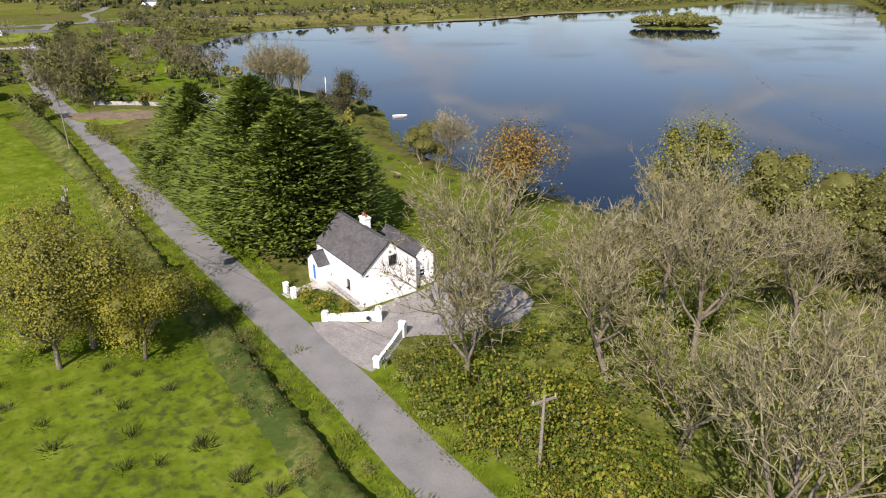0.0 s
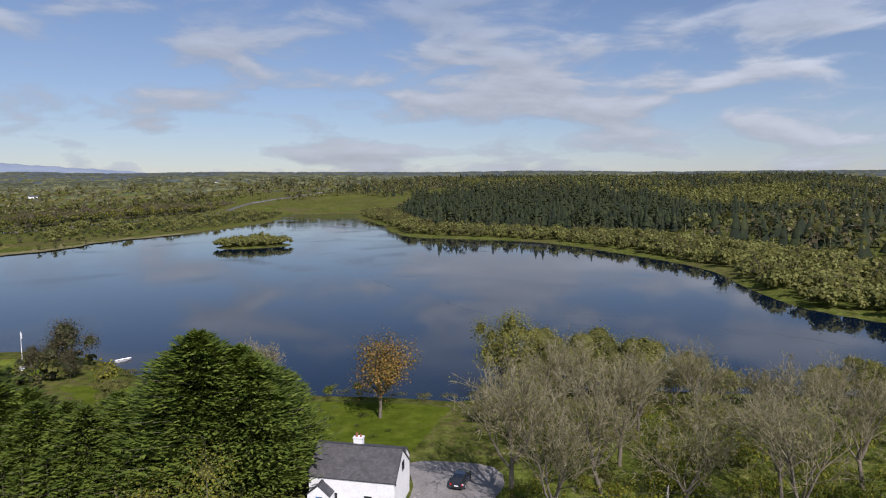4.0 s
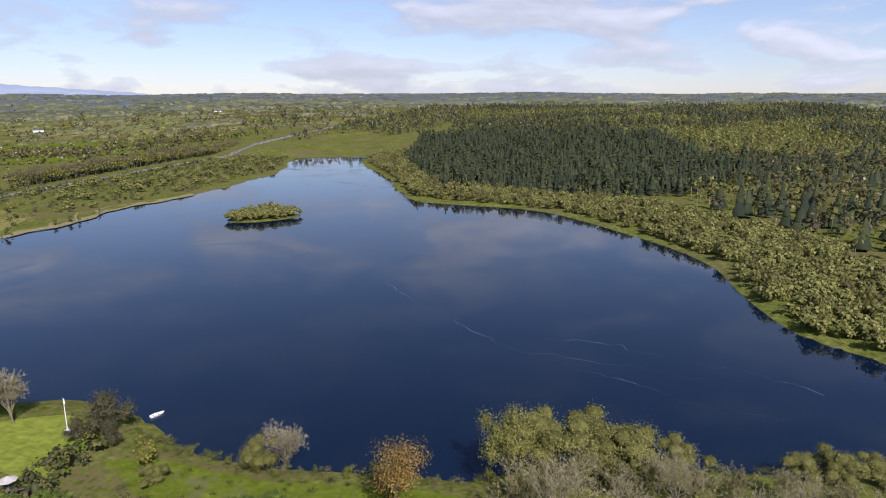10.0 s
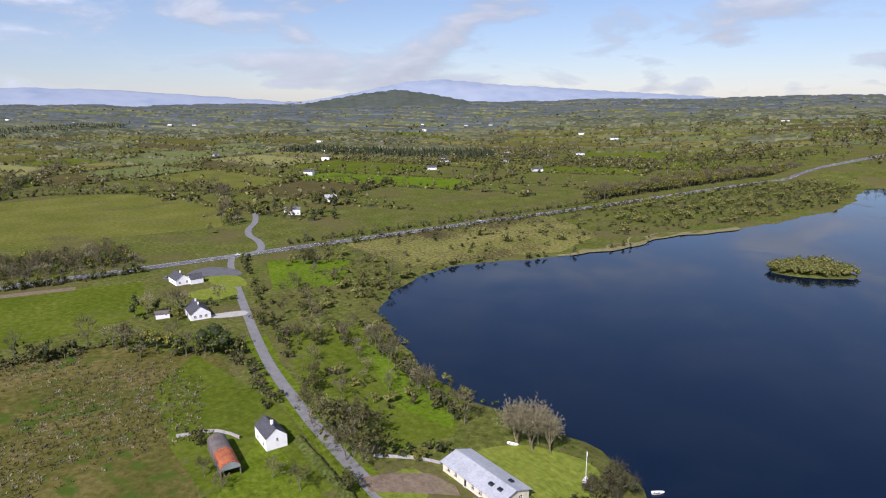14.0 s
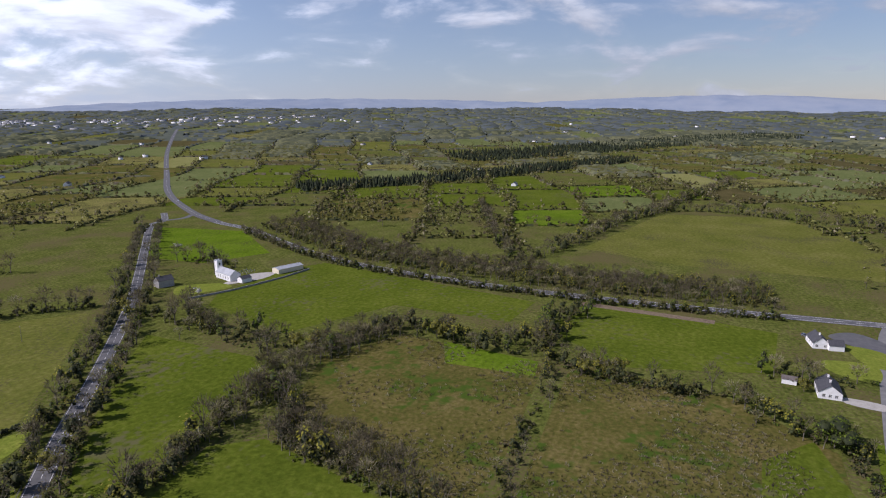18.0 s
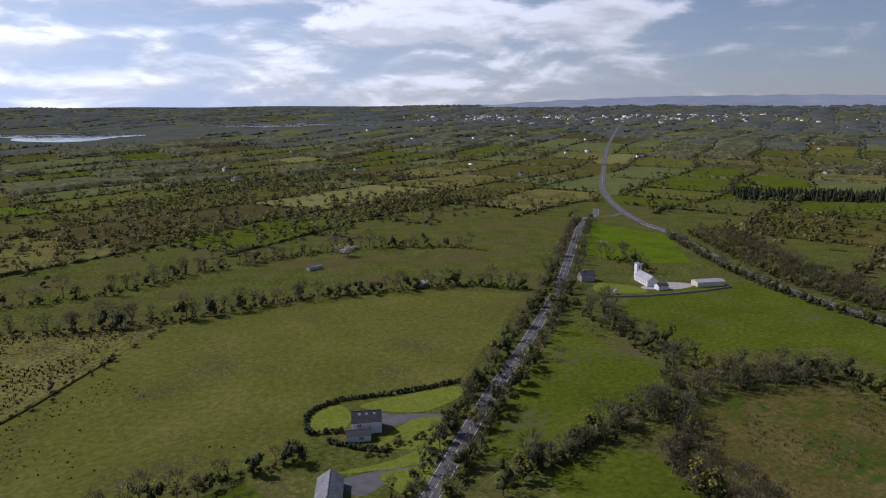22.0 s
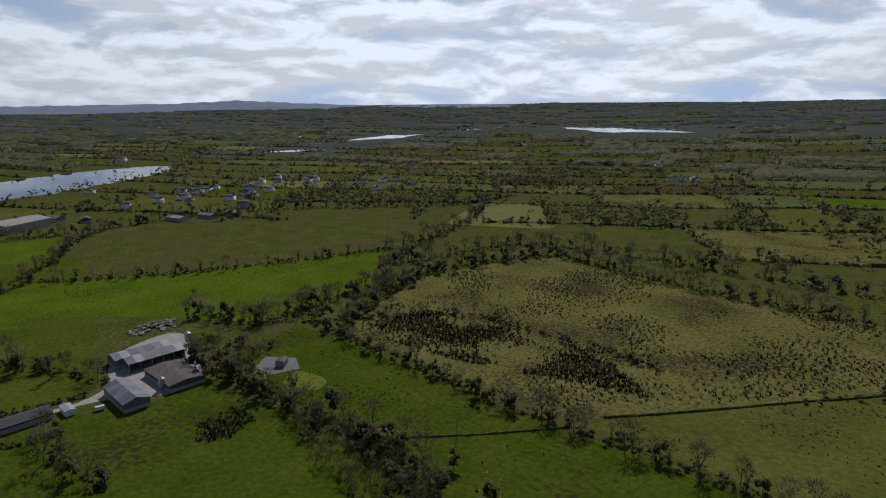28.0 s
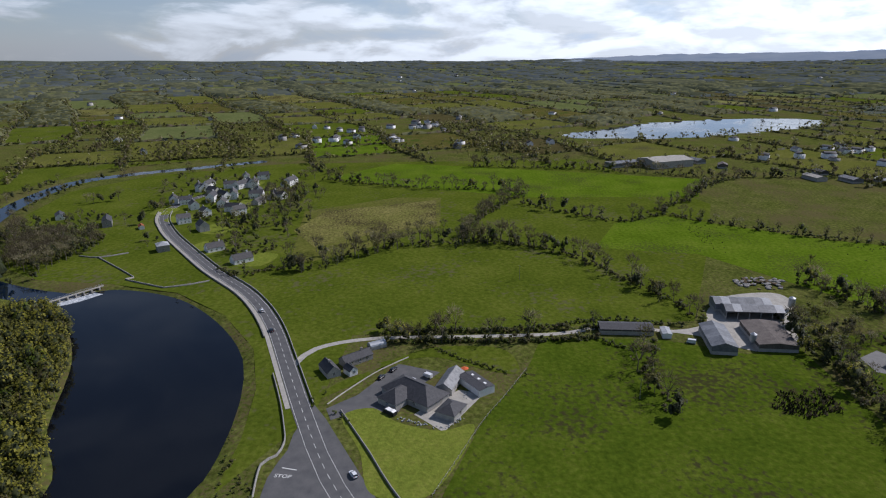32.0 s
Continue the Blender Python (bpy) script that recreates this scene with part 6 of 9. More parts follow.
                    u1 = min(u0 + 0.35, L / 2 + over)
                    q0, q1 = -lo + r * 0.27, -lo + (r + 1) * 0.27 + 0.02
                    lift = 0.016 * random.random()
                    i = len(V)
                    for u, q, e in ((u0, q0, 0.045 + lift), (u1, q0, 0.045 + lift * 0.6), (u1, q1, 0.025), (u0, q1, 0.025)):
                        y, z = -(D / 2) + q * up.y, eave + q * up.z + th + e - 0.02
                        V.append((u, y, z) if s < 0 else (-u, -y, z))
                    Q.append((i, i + 1, i + 2, i + 3))
            o = new("slate_covering", raw_mesh("slates", V, Q, [SLATE]))
            o.parent = ob
            tagged(o, "weathered grey slates", kind="stuff")
    if hip:
        cut = min(D / 2, L / 2 - 0.4)
        for s in (-1, 1):
            bm = bmesh.new()
            e = L / 2 + over
            c = [bm.verts.new((s * e, -D / 2 - over * 0.9, eave - over * up.z + 0.1)), bm.verts.new((s * e, D / 2 + over * 0.9, eave - over * up.z + 0.1)), bm.verts.new((s * (L / 2 - cut), 0, ridge + 0.1))]
            c += [bm.verts.new(k.co - Vector((0, 0, 0.1))) for k in c]
            for f in ((0, 1, 2), (5, 4, 3), (0, 3, 4, 1), (1, 4, 5, 2), (2, 5, 3, 0)):
                bm.faces.new([c[i] for i in f])
            bmesh.ops.recalc_face_normals(bm, faces=bm.faces[:])
            part("hip_slope", bm, roof, ob)
    half = L / 2 - (min(D / 2, L / 2 - 0.4) if hip else -over)
    part("ridge_cap", boxed(-half, half, -0.14, 0.14, ridge + 0.05, ridge + 0.16), roof, ob)
    for x in chimneys:
        o = part("chimney", boxed(x - 0.45, x + 0.45, -0.3, 0.3, ridge - 0.5, ridge + 1.0), wall, ob)
        part("chimney_cap", boxed(x - 0.52, x + 0.52, -0.37, 0.37, ridge + 1.0, ridge + 1.12), wall, o)
        part("chimney_pot", mesh_of(tube, (x - 0.12, 0, ridge + 1.1), (x - 0.12, 0, ridge + 1.5), 0.14, 0.11), BRICK, o)
    return ob


def wheel_part(parent, x, y, r, w):
    tyre = part("wheel", mesh_of(tube, (x, y - w / 2, r), (x, y + w / 2, r), r, r, 16), RUBBER, parent)
    s = 1 if y > 0 else -1
    part("rim", mesh_of(tube, (x, y + s * w * 0.42, r), (x, y + s * w * 0.56, r), r * 0.62, r * 0.58, 12), TIN, tyre)


def car(m, paint, label, L=4.3, W=1.78, H=1.48, group="", name="car", estate=0.0):
    """A hatchback: the body is a rounded shell drawn over cross-sections from nose to tail."""
    ob = thing(name, m, label, "car", group)

    def shell(rows, bm, shrink=1.0):
        rings = []
        for x, z0, z1, w, r in rows:
            ring = [(-w + r, z0), (w - r, z0), (w, z0 + r), (w, z1 - r), (w - r * 1.6, z1), (-w + r * 1.6, z1), (-w, z1 - r), (-w, z0 + r)]
            rings.append([bm.verts.new((x, y, z)) for y, z in ring])
        for a, b in zip(rings, rings[1:]):
            for i in range(8):
                bm.faces.new([a[i], a[(i + 1) % 8], b[(i + 1) % 8], b[i]])
        bm.faces.new(rings[0][::-1])
        bm.faces.new(rings[-1])
        bmesh.ops.recalc_face_normals(bm, faces=bm.faces[:])

    h = W / 2
    bm = bmesh.new()
    shell([(-L / 2, 0.42, 0.80, h * 0.82, 0.10), (-L / 2 + 0.18, 0.26, 0.95, h * 0.96, 0.12), (-L * 0.2, 0.22, 0.98, h, 0.13), (L * 0.12, 0.22, 0.96, h, 0.13), (L * 0.34, 0.24, 0.86, h * 0.98, 0.14),
           (L / 2 - 0.15, 0.28, 0.74, h * 0.88, 0.14), (L / 2, 0.40, 0.62, h * 0.72, 0.10)], bm)
    part("body", bm, paint, ob)
    bm = bmesh.new()
    tail = -L / 2 + 0.16 - estate * 0.05
    shell([(tail, 0.90, 0.98, h * 0.84, 0.05), (tail + 0.42 - estate * 0.2, 0.90, H - 0.10, h * 0.80, 0.10), (-L * 0.16, 0.90, H - 0.01, h * 0.78, 0.12), (L * 0.05, 0.90, H - 0.05, h * 0.78, 0.12), (L * 0.27, 0.88, 0.96, h * 0.84, 0.04)], bm)
    part("window_band", bm, GLASS, ob, "dark tinted car glass")
    bm = bmesh.new()
    shell([(tail + 0.40 - estate * 0.2, H - 0.12, H - 0.07, h * 0.72, 0.02), (-L * 0.16, H - 0.03, H + 0.02, h * 0.70, 0.02), (L * 0.05, H - 0.07, H - 0.02, h * 0.70, 0.02)], bm)
    part("roof", bm, paint, ob)
    for x in (-L * 0.31, L * 0.30):
        for y in (-h + 0.09, h - 0.09):
            wheel_part(ob, x, y, 0.32, 0.22)
    for y in (-1, 1):
        part("headlight", boxed(L / 2 - 0.22, L / 2 - 0.02, y * h * 0.72 - 0.16, y * h * 0.72 + 0.16, 0.58, 0.72), GLASS, ob)
        part("tail_light", boxed(-L / 2 - 0.01, -L / 2 + 0.12, y * h * 0.74 - 0.10, y * h * 0.74 + 0.10, 0.68, 0.90), REDGLASS, ob)
        part("door_mirror", boxed(L * 0.16, L * 0.16 + 0.1, y * (h + 0.1) - 0.09, y * (h + 0.1) + 0.09, 0.92, 1.04), paint, ob)
    part("bumper", boxed(-L / 2 - 0.04, -L / 2 + 0.10, -h * 0.78, h * 0.78, 0.36, 0.56), DARKPAINT, ob)
    part("number_plate", boxed(-L / 2 - 0.05, -L / 2 - 0.02, -0.26, 0.26, 0.60, 0.71), WHITEPAINT, ob)
    return ob


def utility_pole(m, label, h=8.0, arm=True, transformer=False):
    ob = thing("utility_pole", m, label, "pole", "utility poles")
    part("pole", mesh_of(tube, (0, 0, -0.5), (0, 0, h), 0.13, 0.09), TIMBER, ob)
    if arm:
        a = part("crossarm", boxed(-0.9, 0.9, -0.06, 0.06, h - 0.45, h - 0.32), TIMBER, ob)
        for x in (-0.8, 0.0, 0.8):
            part("insulator", mesh_of(tube, (x, 0, h - 0.32), (x, 0, h - 0.12), 0.05, 0.04, 6), CONCRETE, a)
    if transformer:
        part("transformer", mesh_of(tube, (0, -0.32, h - 2.2), (0, -0.32, h - 1.2), 0.28, 0.28, 10), TIN, ob)
    return ob


def wire(a, b, sag=0.5):
    c = bpy.data.curves.new("wire", "CURVE")
    c.dimensions, c.bevel_depth, c.bevel_resolution = "3D", 0.014, 1
    s = c.splines.new("POLY")
    s.points.add(10)
    for i in range(11):
        t = i / 10
        p = Vector(a).lerp(Vector(b), t)
        s.points[i].co = (p.x, p.y, p.z - 4 * sag * t * (1 - t), 1)
    c.materials.append(DARKPAINT)
    return tagged(new("overhead_wire", c), "thin dark overhead wire between poles", "wire", "overhead wires")


def wall_run(line, height, thick, mat, label, name="wall", category="wall", parts=None):
    """A boundary wall along a line, with an uneven top."""
    p = spline(line, 3.0)
    d = np.gradient(p, axis=0)
    n = np.stack([-d[:, 1], d[:, 0]], 1) / np.linalg.norm(d, axis=1, keepdims=True)
    h = height * (1 + 0.06 * rng.normal(size=len(p)))
    k = len(p)
    rows = [np.column_stack([p + n * s * thick / 2, z]) for s, z in ((-1, np.full(k, -0.2)), (-0.9, h), (0.9, h), (1, np.full(k, -0.2)))]
    i = np.arange(k - 1)
    q = np.concatenate([np.stack([i + r * k, i + 1 + r * k, i + 1 + (r + 1) * k, i + (r + 1) * k], 1) for r in range(3)])
    ob = new(name, raw_mesh(name, np.concatenate(rows), q[:, ::-1], [mat]))
    return tagged(ob, label, category)


# ---- the white cottage by the lake ----
COT = pose(-0.2, 0.8, 0, 0, 0, -4.5)
cottage = house(COT @ pose(-5.0, 3.15, 0), 10.0, 6.3, 3.75, 6.45, "whitewashed slate-roofed cottage with a front porch and blue door", faces={
    "F": [(-2.1, 1.0, 0.9, 1.1, "window"), (1.9, 0.9, 0.95, 1.15, "window")], "R": [(0.35, 3.85, 0.9, 1.05, "window")]}, over=0.12, slated=True, frame=DARKPAINT)
chim = part("chimney", boxed(-0.8, 0.25, 0.05, 0.75, 5.7, 7.2), WHITEWASH, cottage)
part("chimney_cap", boxed(-0.87, 0.32, -0.02, 0.82, 7.2, 7.32), WHITEWASH, chim)
part("chimney_pot", mesh_of(tube, (-0.5, 0.4, 7.3), (-0.5, 0.4, 7.75), 0.16, 0.12), BRICK, chim)
part("chimney_pot", mesh_of(tube, (0.0, 0.4, 7.3), (0.0, 0.4, 7.6), 0.13, 0.11), BRICK, chim)
part("barge_board", mesh_of(prism, [(-3.3, 3.66), (0, 6.52), (3.3, 3.66), (3.3, 3.58), (0, 6.40), (-3.3, 3.58)], 5.10, 5.16, "x"), DARKPAINT, cottage)
part("stone_ledge", boxed(-3.4, 4.2, -3.6, -3.15, -0.3, 0.35), STONE, cottage)
part("wall_vent", boxed(4.98, 5.03, -2.75, -2.45, 3.3, 3.45), DARKPAINT, cottage)
porch = house(COT @ pose(-8.35, -0.55, 0, 0, 0, 90), 1.5, 2.6, 2.25, 3.35, "small white gabled porch with a blue door", faces={"L": [(0.05, 0.25, 0.85, 1.85, "door")]}, over=0.1, category="porch", name="porch", door=BLUEPAINT, roof=SLATE2)
rear = house(COT @ pose(-4.2, 7.6, 0), 7.0, 2.8, 3.3, 4.6, "low slated rear wing of a cottage", faces={"R": [(0, 1.0, 0.7, 0.9, "window")]}, over=0.1, category="extension", name="rear_wing")


def gate_wall(a, b, h0, h1, label):
    """A white sloping wall with a square capped pier at each end."""
    ob = thing("gate_wall", pose(*a, 0), label, "wall", "entrance walls")
    v = Vector((b[0] - a[0], b[1] - a[1], 0))
    ob.matrix_world = pose(a[0], a[1], 0, 0, 0, math.degrees(math.atan2(v.y, v.x)))
    n = v.length
    part("wall", mesh_of(prism, [(0.25, -0.2), (n - 0.25, -0.2), (n - 0.25, h1), (n * 0.55, h0 + (h1 - h0) * 0.3), (0.25, h0)], -0.14, 0.14), WHITEWASH, ob)
    for x, h in ((0.0, h0 + 0.15), (n, h1 + 0.35)):
        p = part("pier", boxed(x - 0.28, x + 0.28, -0.28, 0.28, -0.2, h), WHITEWASH, ob)
        part("cap", mesh_of(prism, [(x - 0.33, h), (x + 0.33, h), (x + 0.2, h + 0.12), (x - 0.2, h + 0.12)], -0.33, 0.33), WHITEWASH, p)
    return ob


gw = gate_wall((-0.6, -3.4), (2.8, 0.5), 0.75, 1.05, "low white curving entrance wall with two piers")
part("round_planter", mesh_of(tube, (4.2, -0.5, 0.55), (4.2, -0.42, 0.55), 0.22, 0.22, 12), DARKPAINT, gw)
gate_wall((9.0, -4.1), (6.5, 0.5), 0.70, 1.10, "low white sloping entrance wall by a gravel drive")
for x in (-8.3, -6.7):
    ob = thing("gate_pier", pose(x, -3.4, 0), "small white pier of a cottage footgate", "pier", "footgate piers")
    part("pier", boxed(-0.22, 0.22, -0.22, 0.22, -0.2, 1.15), WHITEWASH, ob)
    part("cap", mesh_of(prism, [(-0.26, 1.15), (0.26, 1.15), (0.14, 1.24), (-0.14, 1.24)], -0.26, 0.26), WHITEWASH, ob)
foot = thing("footgate", pose(-7.5, -3.4, 0), "rusty iron footgate between white piers", "gate")
for x in np.linspace(-0.5, 0.5, 7):
    part("bar", mesh_of(tube, (x, 0, 0.08), (x, 0, 0.95), 0.015, 0.015, 5), RUSTDARK, foot)
for z in (0.15, 0.85):
    part("rail", boxed(-0.56, 0.56, -0.02, 0.02, z, z + 0.04), RUSTDARK, foot)
sign = thing("sign", pose(9.7, -3.9, 0, 0, 0, -20), "small dark sign on a post by the entrance", "sign")
part("post", mesh_of(tube, (0, 0, -0.2), (0, 0, 1.3), 0.04, 0.04, 6), TIMBER, sign)
bd = part("board", boxed(-0.3, 0.3, -0.05, -0.02, 0.75, 1.3), DARKPAINT, sign)
part("lettering", boxed(-0.2, 0.2, -0.058, -0.051, 1.02, 1.08), WHITEPAINT, bd, "unreadable white line of writing")
flat_patch("driveway", [(-1.2, -4.6), (2.6, -0.6), (0.6, 1.0), (0.6, 8), (-1, 14.5), (5, 15.5), (10, 14.5), (11.5, 10), (9.5, 4), (6.8, 0.4), (9.4, -5)], 0.07, GRAVEL, "pale gravel parking yard beside a cottage", "driveway", smooth_step=2)
flat_patch("pavement", [(-8.2, -4), (-6.9, -4), (-6.9, -0.6), (-4, 0.4), (0.2, 0.2), (0.2, 0.9), (-8.6, 1.4)], 0.09, CONCRETE, "narrow concrete path along a cottage front", "path")
black_car = car(pose(6.2, 9.6, 0.07, 0, 0, 81), CARBLACK, "shiny black hatchback parked on gravel", L=4.4, W=1.85)
for i, (x, y, s) in enumerate(((1.0, 2.2, 0.3), (1.3, 3.4, 0.25), (0.8, 4.2, 0.35), (1.2, 5.3, 0.22), (0.9, 1.3, 0.28), (1.5, 6.0, 0.26))):
    bm = bmesh.new()
    bmesh.ops.create_icosphere(bm, subdivisions=2, radius=s)
    for v in bm.verts:
        v.co *= 1 + 0.25 * noise.noise(v.co * 4 + Vector((i * 3, 0, 0)))
        v.co.z *= 0.6
    ob = part("stone", bm, STONE)
    ob.matrix_world = pose(x, y, 0.1)
    tagged(ob, "rough grey stone lying by a cottage gable", "stone", "stones by the gable")

# poles and wires along the lane
POLES = [(27.4, -4.6, 7.6), (-82, -6.8, 8), (-150, 9, 8), (-33, -17, 8.5), (75, -5, 8)]
for i, (x, y, h) in enumerate(POLES):
    utility_pole(pose(x, y, 0, 0, 0, 75 if i != 3 else 10), "grey wooden utility pole with a small transformer" if i == 3 else "grey wooden utility pole at the lane side", h, True, i == 3)
wire((-33, -17, 8.1), (27.4, -4.6, 7.2), 0.8)
wire((27.4, -4.6, 7.2), (75, -5, 7.6), 0.6)
wire((-33, -17, 8.1), (-82, -6.8, 7.6), 0.6)
wire((-82, -6.8, 7.6), (-150, 9, 7.6), 0.7)
for i, (x, y) in enumerate([(-45, -7.6), (-47.5, -8.4)]):
    ob = thing("marker_post", pose(x, y, 0), "short white roadside marker post", "post", "marker posts")
    part("post", boxed(-0.12, 0.12, -0.12, 0.12, -0.2, 0.75), WHITEWASH, ob)
    part("cap", boxed(-0.14, 0.14, -0.14, 0.14, 0.75, 0.80), WHITEWASH, ob)

# ---- trees and shrubs round the cottage ----
def at(x, y, s=1.0, turn=None, z=0.0):
    return pose(x, y, z, 0, 0, rng.uniform(0, 360) if turn is None else turn) @ Matrix.Diagonal((s, s, s, 1))


def grove(templates, spots, name, label, group, category="tree", z=0.0):
    for i, (x, y, s) in enumerate(spots):
        t = templates[i % len(templates)]
        ob = plant_thing(name, t, pose(x, y, z, 0, 0, rng.uniform(0, 360)), label, category, group)
        ob.scale = (s, s, s * rng.uniform(0.95, 1.05))


CYP = [cypress(1, 19, 18, 300, 54, 0.60), cypress(2, 18, 17, 290, 54, 0.60), cypress(3, 11, 11, 170, 40, 0.50)]
grove(CYP[:2], [(-17.2, 2.6, 0.88), (-19.5, 4.5, 1.02), (-23.0, 2.0, 1.02), (-21, 8.5, 0.9), (-27.5, 5, 0.86), (-16.5, 9, 0.75)], "cypress_tree", "tall dense dark green cypress beside a cottage", "tall cypresses")
grove(CYP[2:], [(-31, 2.5, 0.95), (-34.5, 4, 0.9), (-38, 2.5, 0.95), (-41.5, 4.5, 0.9), (-45, 3.5, 0.95), (-48, 6, 1.0), (-52, 4.5, 1.1), (-56, 7, 1.25), (-60, 6, 1.2), (-64, 9, 1.1), (-38, 9, 0.9)], "cypress_tree", "green cypress in a lane-side screen", "cypress screen")
LOWCYP = [cypress(4, 4.6, 4.4, 70, 13, 0.42, 0.02)]
grove(LOWCYP, [(-26 - 2.9 * i, -1.2 + 0.4 * (i % 2), 0.9 + 0.15 * ((i * 7) % 3)) for i in range(12)], "cypress_bush", "low clipped cypress along a lane", "cypress hedge", "bush")

BIGBARE = [bare_tree(11, 17, 0.75, (0, 5, 6, 6), 5, (B_, TP_), TP_, 0.065, 3, SG_, 0.2), bare_tree(12, 15.5, 0.85, (0, 5, 6, 6), 5, (B_, TP_), TP_, 0.065, 3, LB_, 0.2),
           bare_tree(13, 15, 0.9, (0, 5, 6, 6), 5, (B_, TP_), TP_, 0.065, 2, SG_, 0.2), bare_tree(14, 14, 0.8, (0, 5, 5, 4), 5, (B_, TP_), TP_, 0.065, 4, SG_, 0.2, stems=2)]
grove(BIGBARE, [(12.5, 5.5, 1.0), (16.5, -0.8, 0.9), (23, 9, 0.95), (31, 6, 0.92), (41.5, -1, 0.95), (43, 9, 0.85), (54, 14, 0.9), (13.5, 19, 0.85), (19, 23, 0.9),
                (30, 27, 0.85), (66, 24, 0.9), (37, 17, 0.9), (26, 17, 0.9), (48, 23, 0.85), (52, 0, 0.95), (64, 0, 0.95), (40, 33, 0.75), (72, 12, 0.9), (58, 30, 0.8)], "bare_tree", "tall bare ash tree with pale grey-brown twigs", "bare trees by the lane")
DENSE = [bare_tree(21, 10, 0.7, (0, 4, 4, 3), 15, (B_, TP_), TP_, 0.05, 6, SG_, 0.26, stems=3), bare_tree(22, 9, 0.9, (0, 4, 4, 3), 15, (B_, TP_), TP_, 0.05, 7, LB_, 0.26, stems=3)]
grove(DENSE, [(13, 33, 1.0), (18, 38, 1.0), (24, 41, 0.9), (31, 40, 0.9), (38, 42, 0.85), (10, 28, 0.9), (45, 38, 0.9), (52, 42, 0.8), (60, 42, 0.8), (68, 38, 0.9), (76, 36, 0.9), (82, 20, 1.0), (84, 44, 0.9)], "willow_tree", "many-stemmed grey willow coming into bud", "lakeside willows")
OLIVE = [leafy_tree(31, 9.5, 9, 6500, 0.25, SG_, 0.04, 20, twigs=240, second=LB_, core=0.7), leafy_tree(32, 8, 8.5, 6000, 0.25, SG_, 0.04, 18, twigs=240, second=SG_, core=0.8)]
grove(OLIVE, [(19, 49, 1.2), (25.5, 51, 1.3), (34, 50, 1.15), (43, 50, 0.85), (29, 46, 1.0), (66, 51, 0.7), (73, 50, 0.8), (80, 52, 0.7), (-38, 39.5, 0.72), (-56, 33, 0.5)], "sallow_tree", "rounded olive-green sallow on the lake shore", "shore sallows", z=-0.4)
TALLY = [leafy_tree(33, 17, 9.5, 9000, 0.25, SG_, 0.10, 22, twigs=260, core=0.35, second=LY_)]
grove(TALLY, [(10.8, 42.5, 1.0)], "poplar_tree", "tall poplar with yellow-green young leaves by the lake", "", z=-0.2)
COPPER = [leafy_tree(44, 13.6, 9.5, 6500, 0.26, LO_, 0.20, 24, twigs=300, second=LB_)]
grove(COPPER, [(-8.6, 30.3, 1.0)], "sycamore_tree", "young sycamore with copper-orange opening leaves on a meadow", "")
WILL = [bare_tree(35, 10.5, 0.8, (0, 5, 5, 4), 9, (TP_, TP_), TP_, 0.05, 0, stems=3)]
grove(WILL, [(-33.6, 41, 1.0)], "bare_tree", "pale silvery bare tree on the lake shore", "", z=-0.3)
IVY = [leafy_tree(36, 11.5, 9, 4200, 0.3, BC_, 0.06, 12, twigs=700, core=0.5, second=LD_)]
grove(IVY, [(-75.5, 48.5, 1.0), (-80, 44, 0.55), (-72, 44, 0.5)], "ivy_tree", "ivy-clad tree with bare reddish twig tips", "ivy-clad trees")
SPRING = [leafy_tree(41, 13.5, 11, 24000, 0.17, LY_, 0.16, 26, twigs=300, core=0.3, second=SG_), leafy_tree(42, 12, 10, 22000, 0.17, LY_, 0.16, 24, twigs=300, core=0.3, second=LY_)]
grove(SPRING, [(-10.0, -21.5, 1.0), (-5.2, -18.6, 0.8), (-8.4, -24.6, 0.85)], "maple_tree", "spring maple with thin yellow-green new leaves", "maples across the lane")

BANKTURF = field_material("bank_turf", [(0.05, 0.07, 0.014), (0.078, 0.092, 0.022), (0.125, 0.122, 0.045)], 4, 0.8, (0.04, 0.06, 0.014), 0.4, 1.2)
ROUGHTURF = field_material("rough_turf", [(0.060, 0.080, 0.014), (0.095, 0.112, 0.022), (0.15, 0.15, 0.045)], 5, 0.9, (0.05, 0.07, 0.015), 0.4, 1.0)
SCRUB = [shrub(201, 3.0, 3.6, 640, 0.22, L_, 12, 5, 40, LB_, LY_), shrub(202, 2.4, 3.4, 580, 0.22, SG_, 12, 5, 40, LB_, L_), shrub(203, 1.8, 3.4, 300, 0.24, LB_, 10, 4, 60, TP_, SG_), shrub(204, 1.9, 3.2, 300, 0.24, LB_, 9, 4, 40, T_, LD_), shrub(205, 4.4, 3.8, 720, 0.22, LY_, 14, 5, 40, LB_, L_)]
under = [(10.5, -4.8), (9.5, 2), (11.5, 8), (12, 30), (34, 36), (60, 30), (85, 30), (90, -6.5), (45, -7.2), (20, -6.2)]
flat_patch("rough_ground", under, 0.022, ROUGHTURF, "rough yellow-green grass and bramble under bare trees", "ground")
k = np.concatenate([fill([(10.5, -4.8), (9.8, 3), (88, 3), (90, -6.5), (45, -7.2), (20, -6.2)], 2.5), fill([(12, 3), (12, 30), (34, 36), (60, 30), (85, 30), (88, 3)], 4.4)])
scatter("undergrowth", k, SCRUB, "bright spring undergrowth of bramble and young leaves", "undergrowth", (0.6, 1.15), weights=[0.34, 0.20, 0.06, 0.02, 0.38])
BOX = [shrub(206, 1.5, 2.2, 520, 0.17, LY_, 8, 4), shrub(207, 1.4, 2.2, 520, 0.17, L_, 8, 4)]
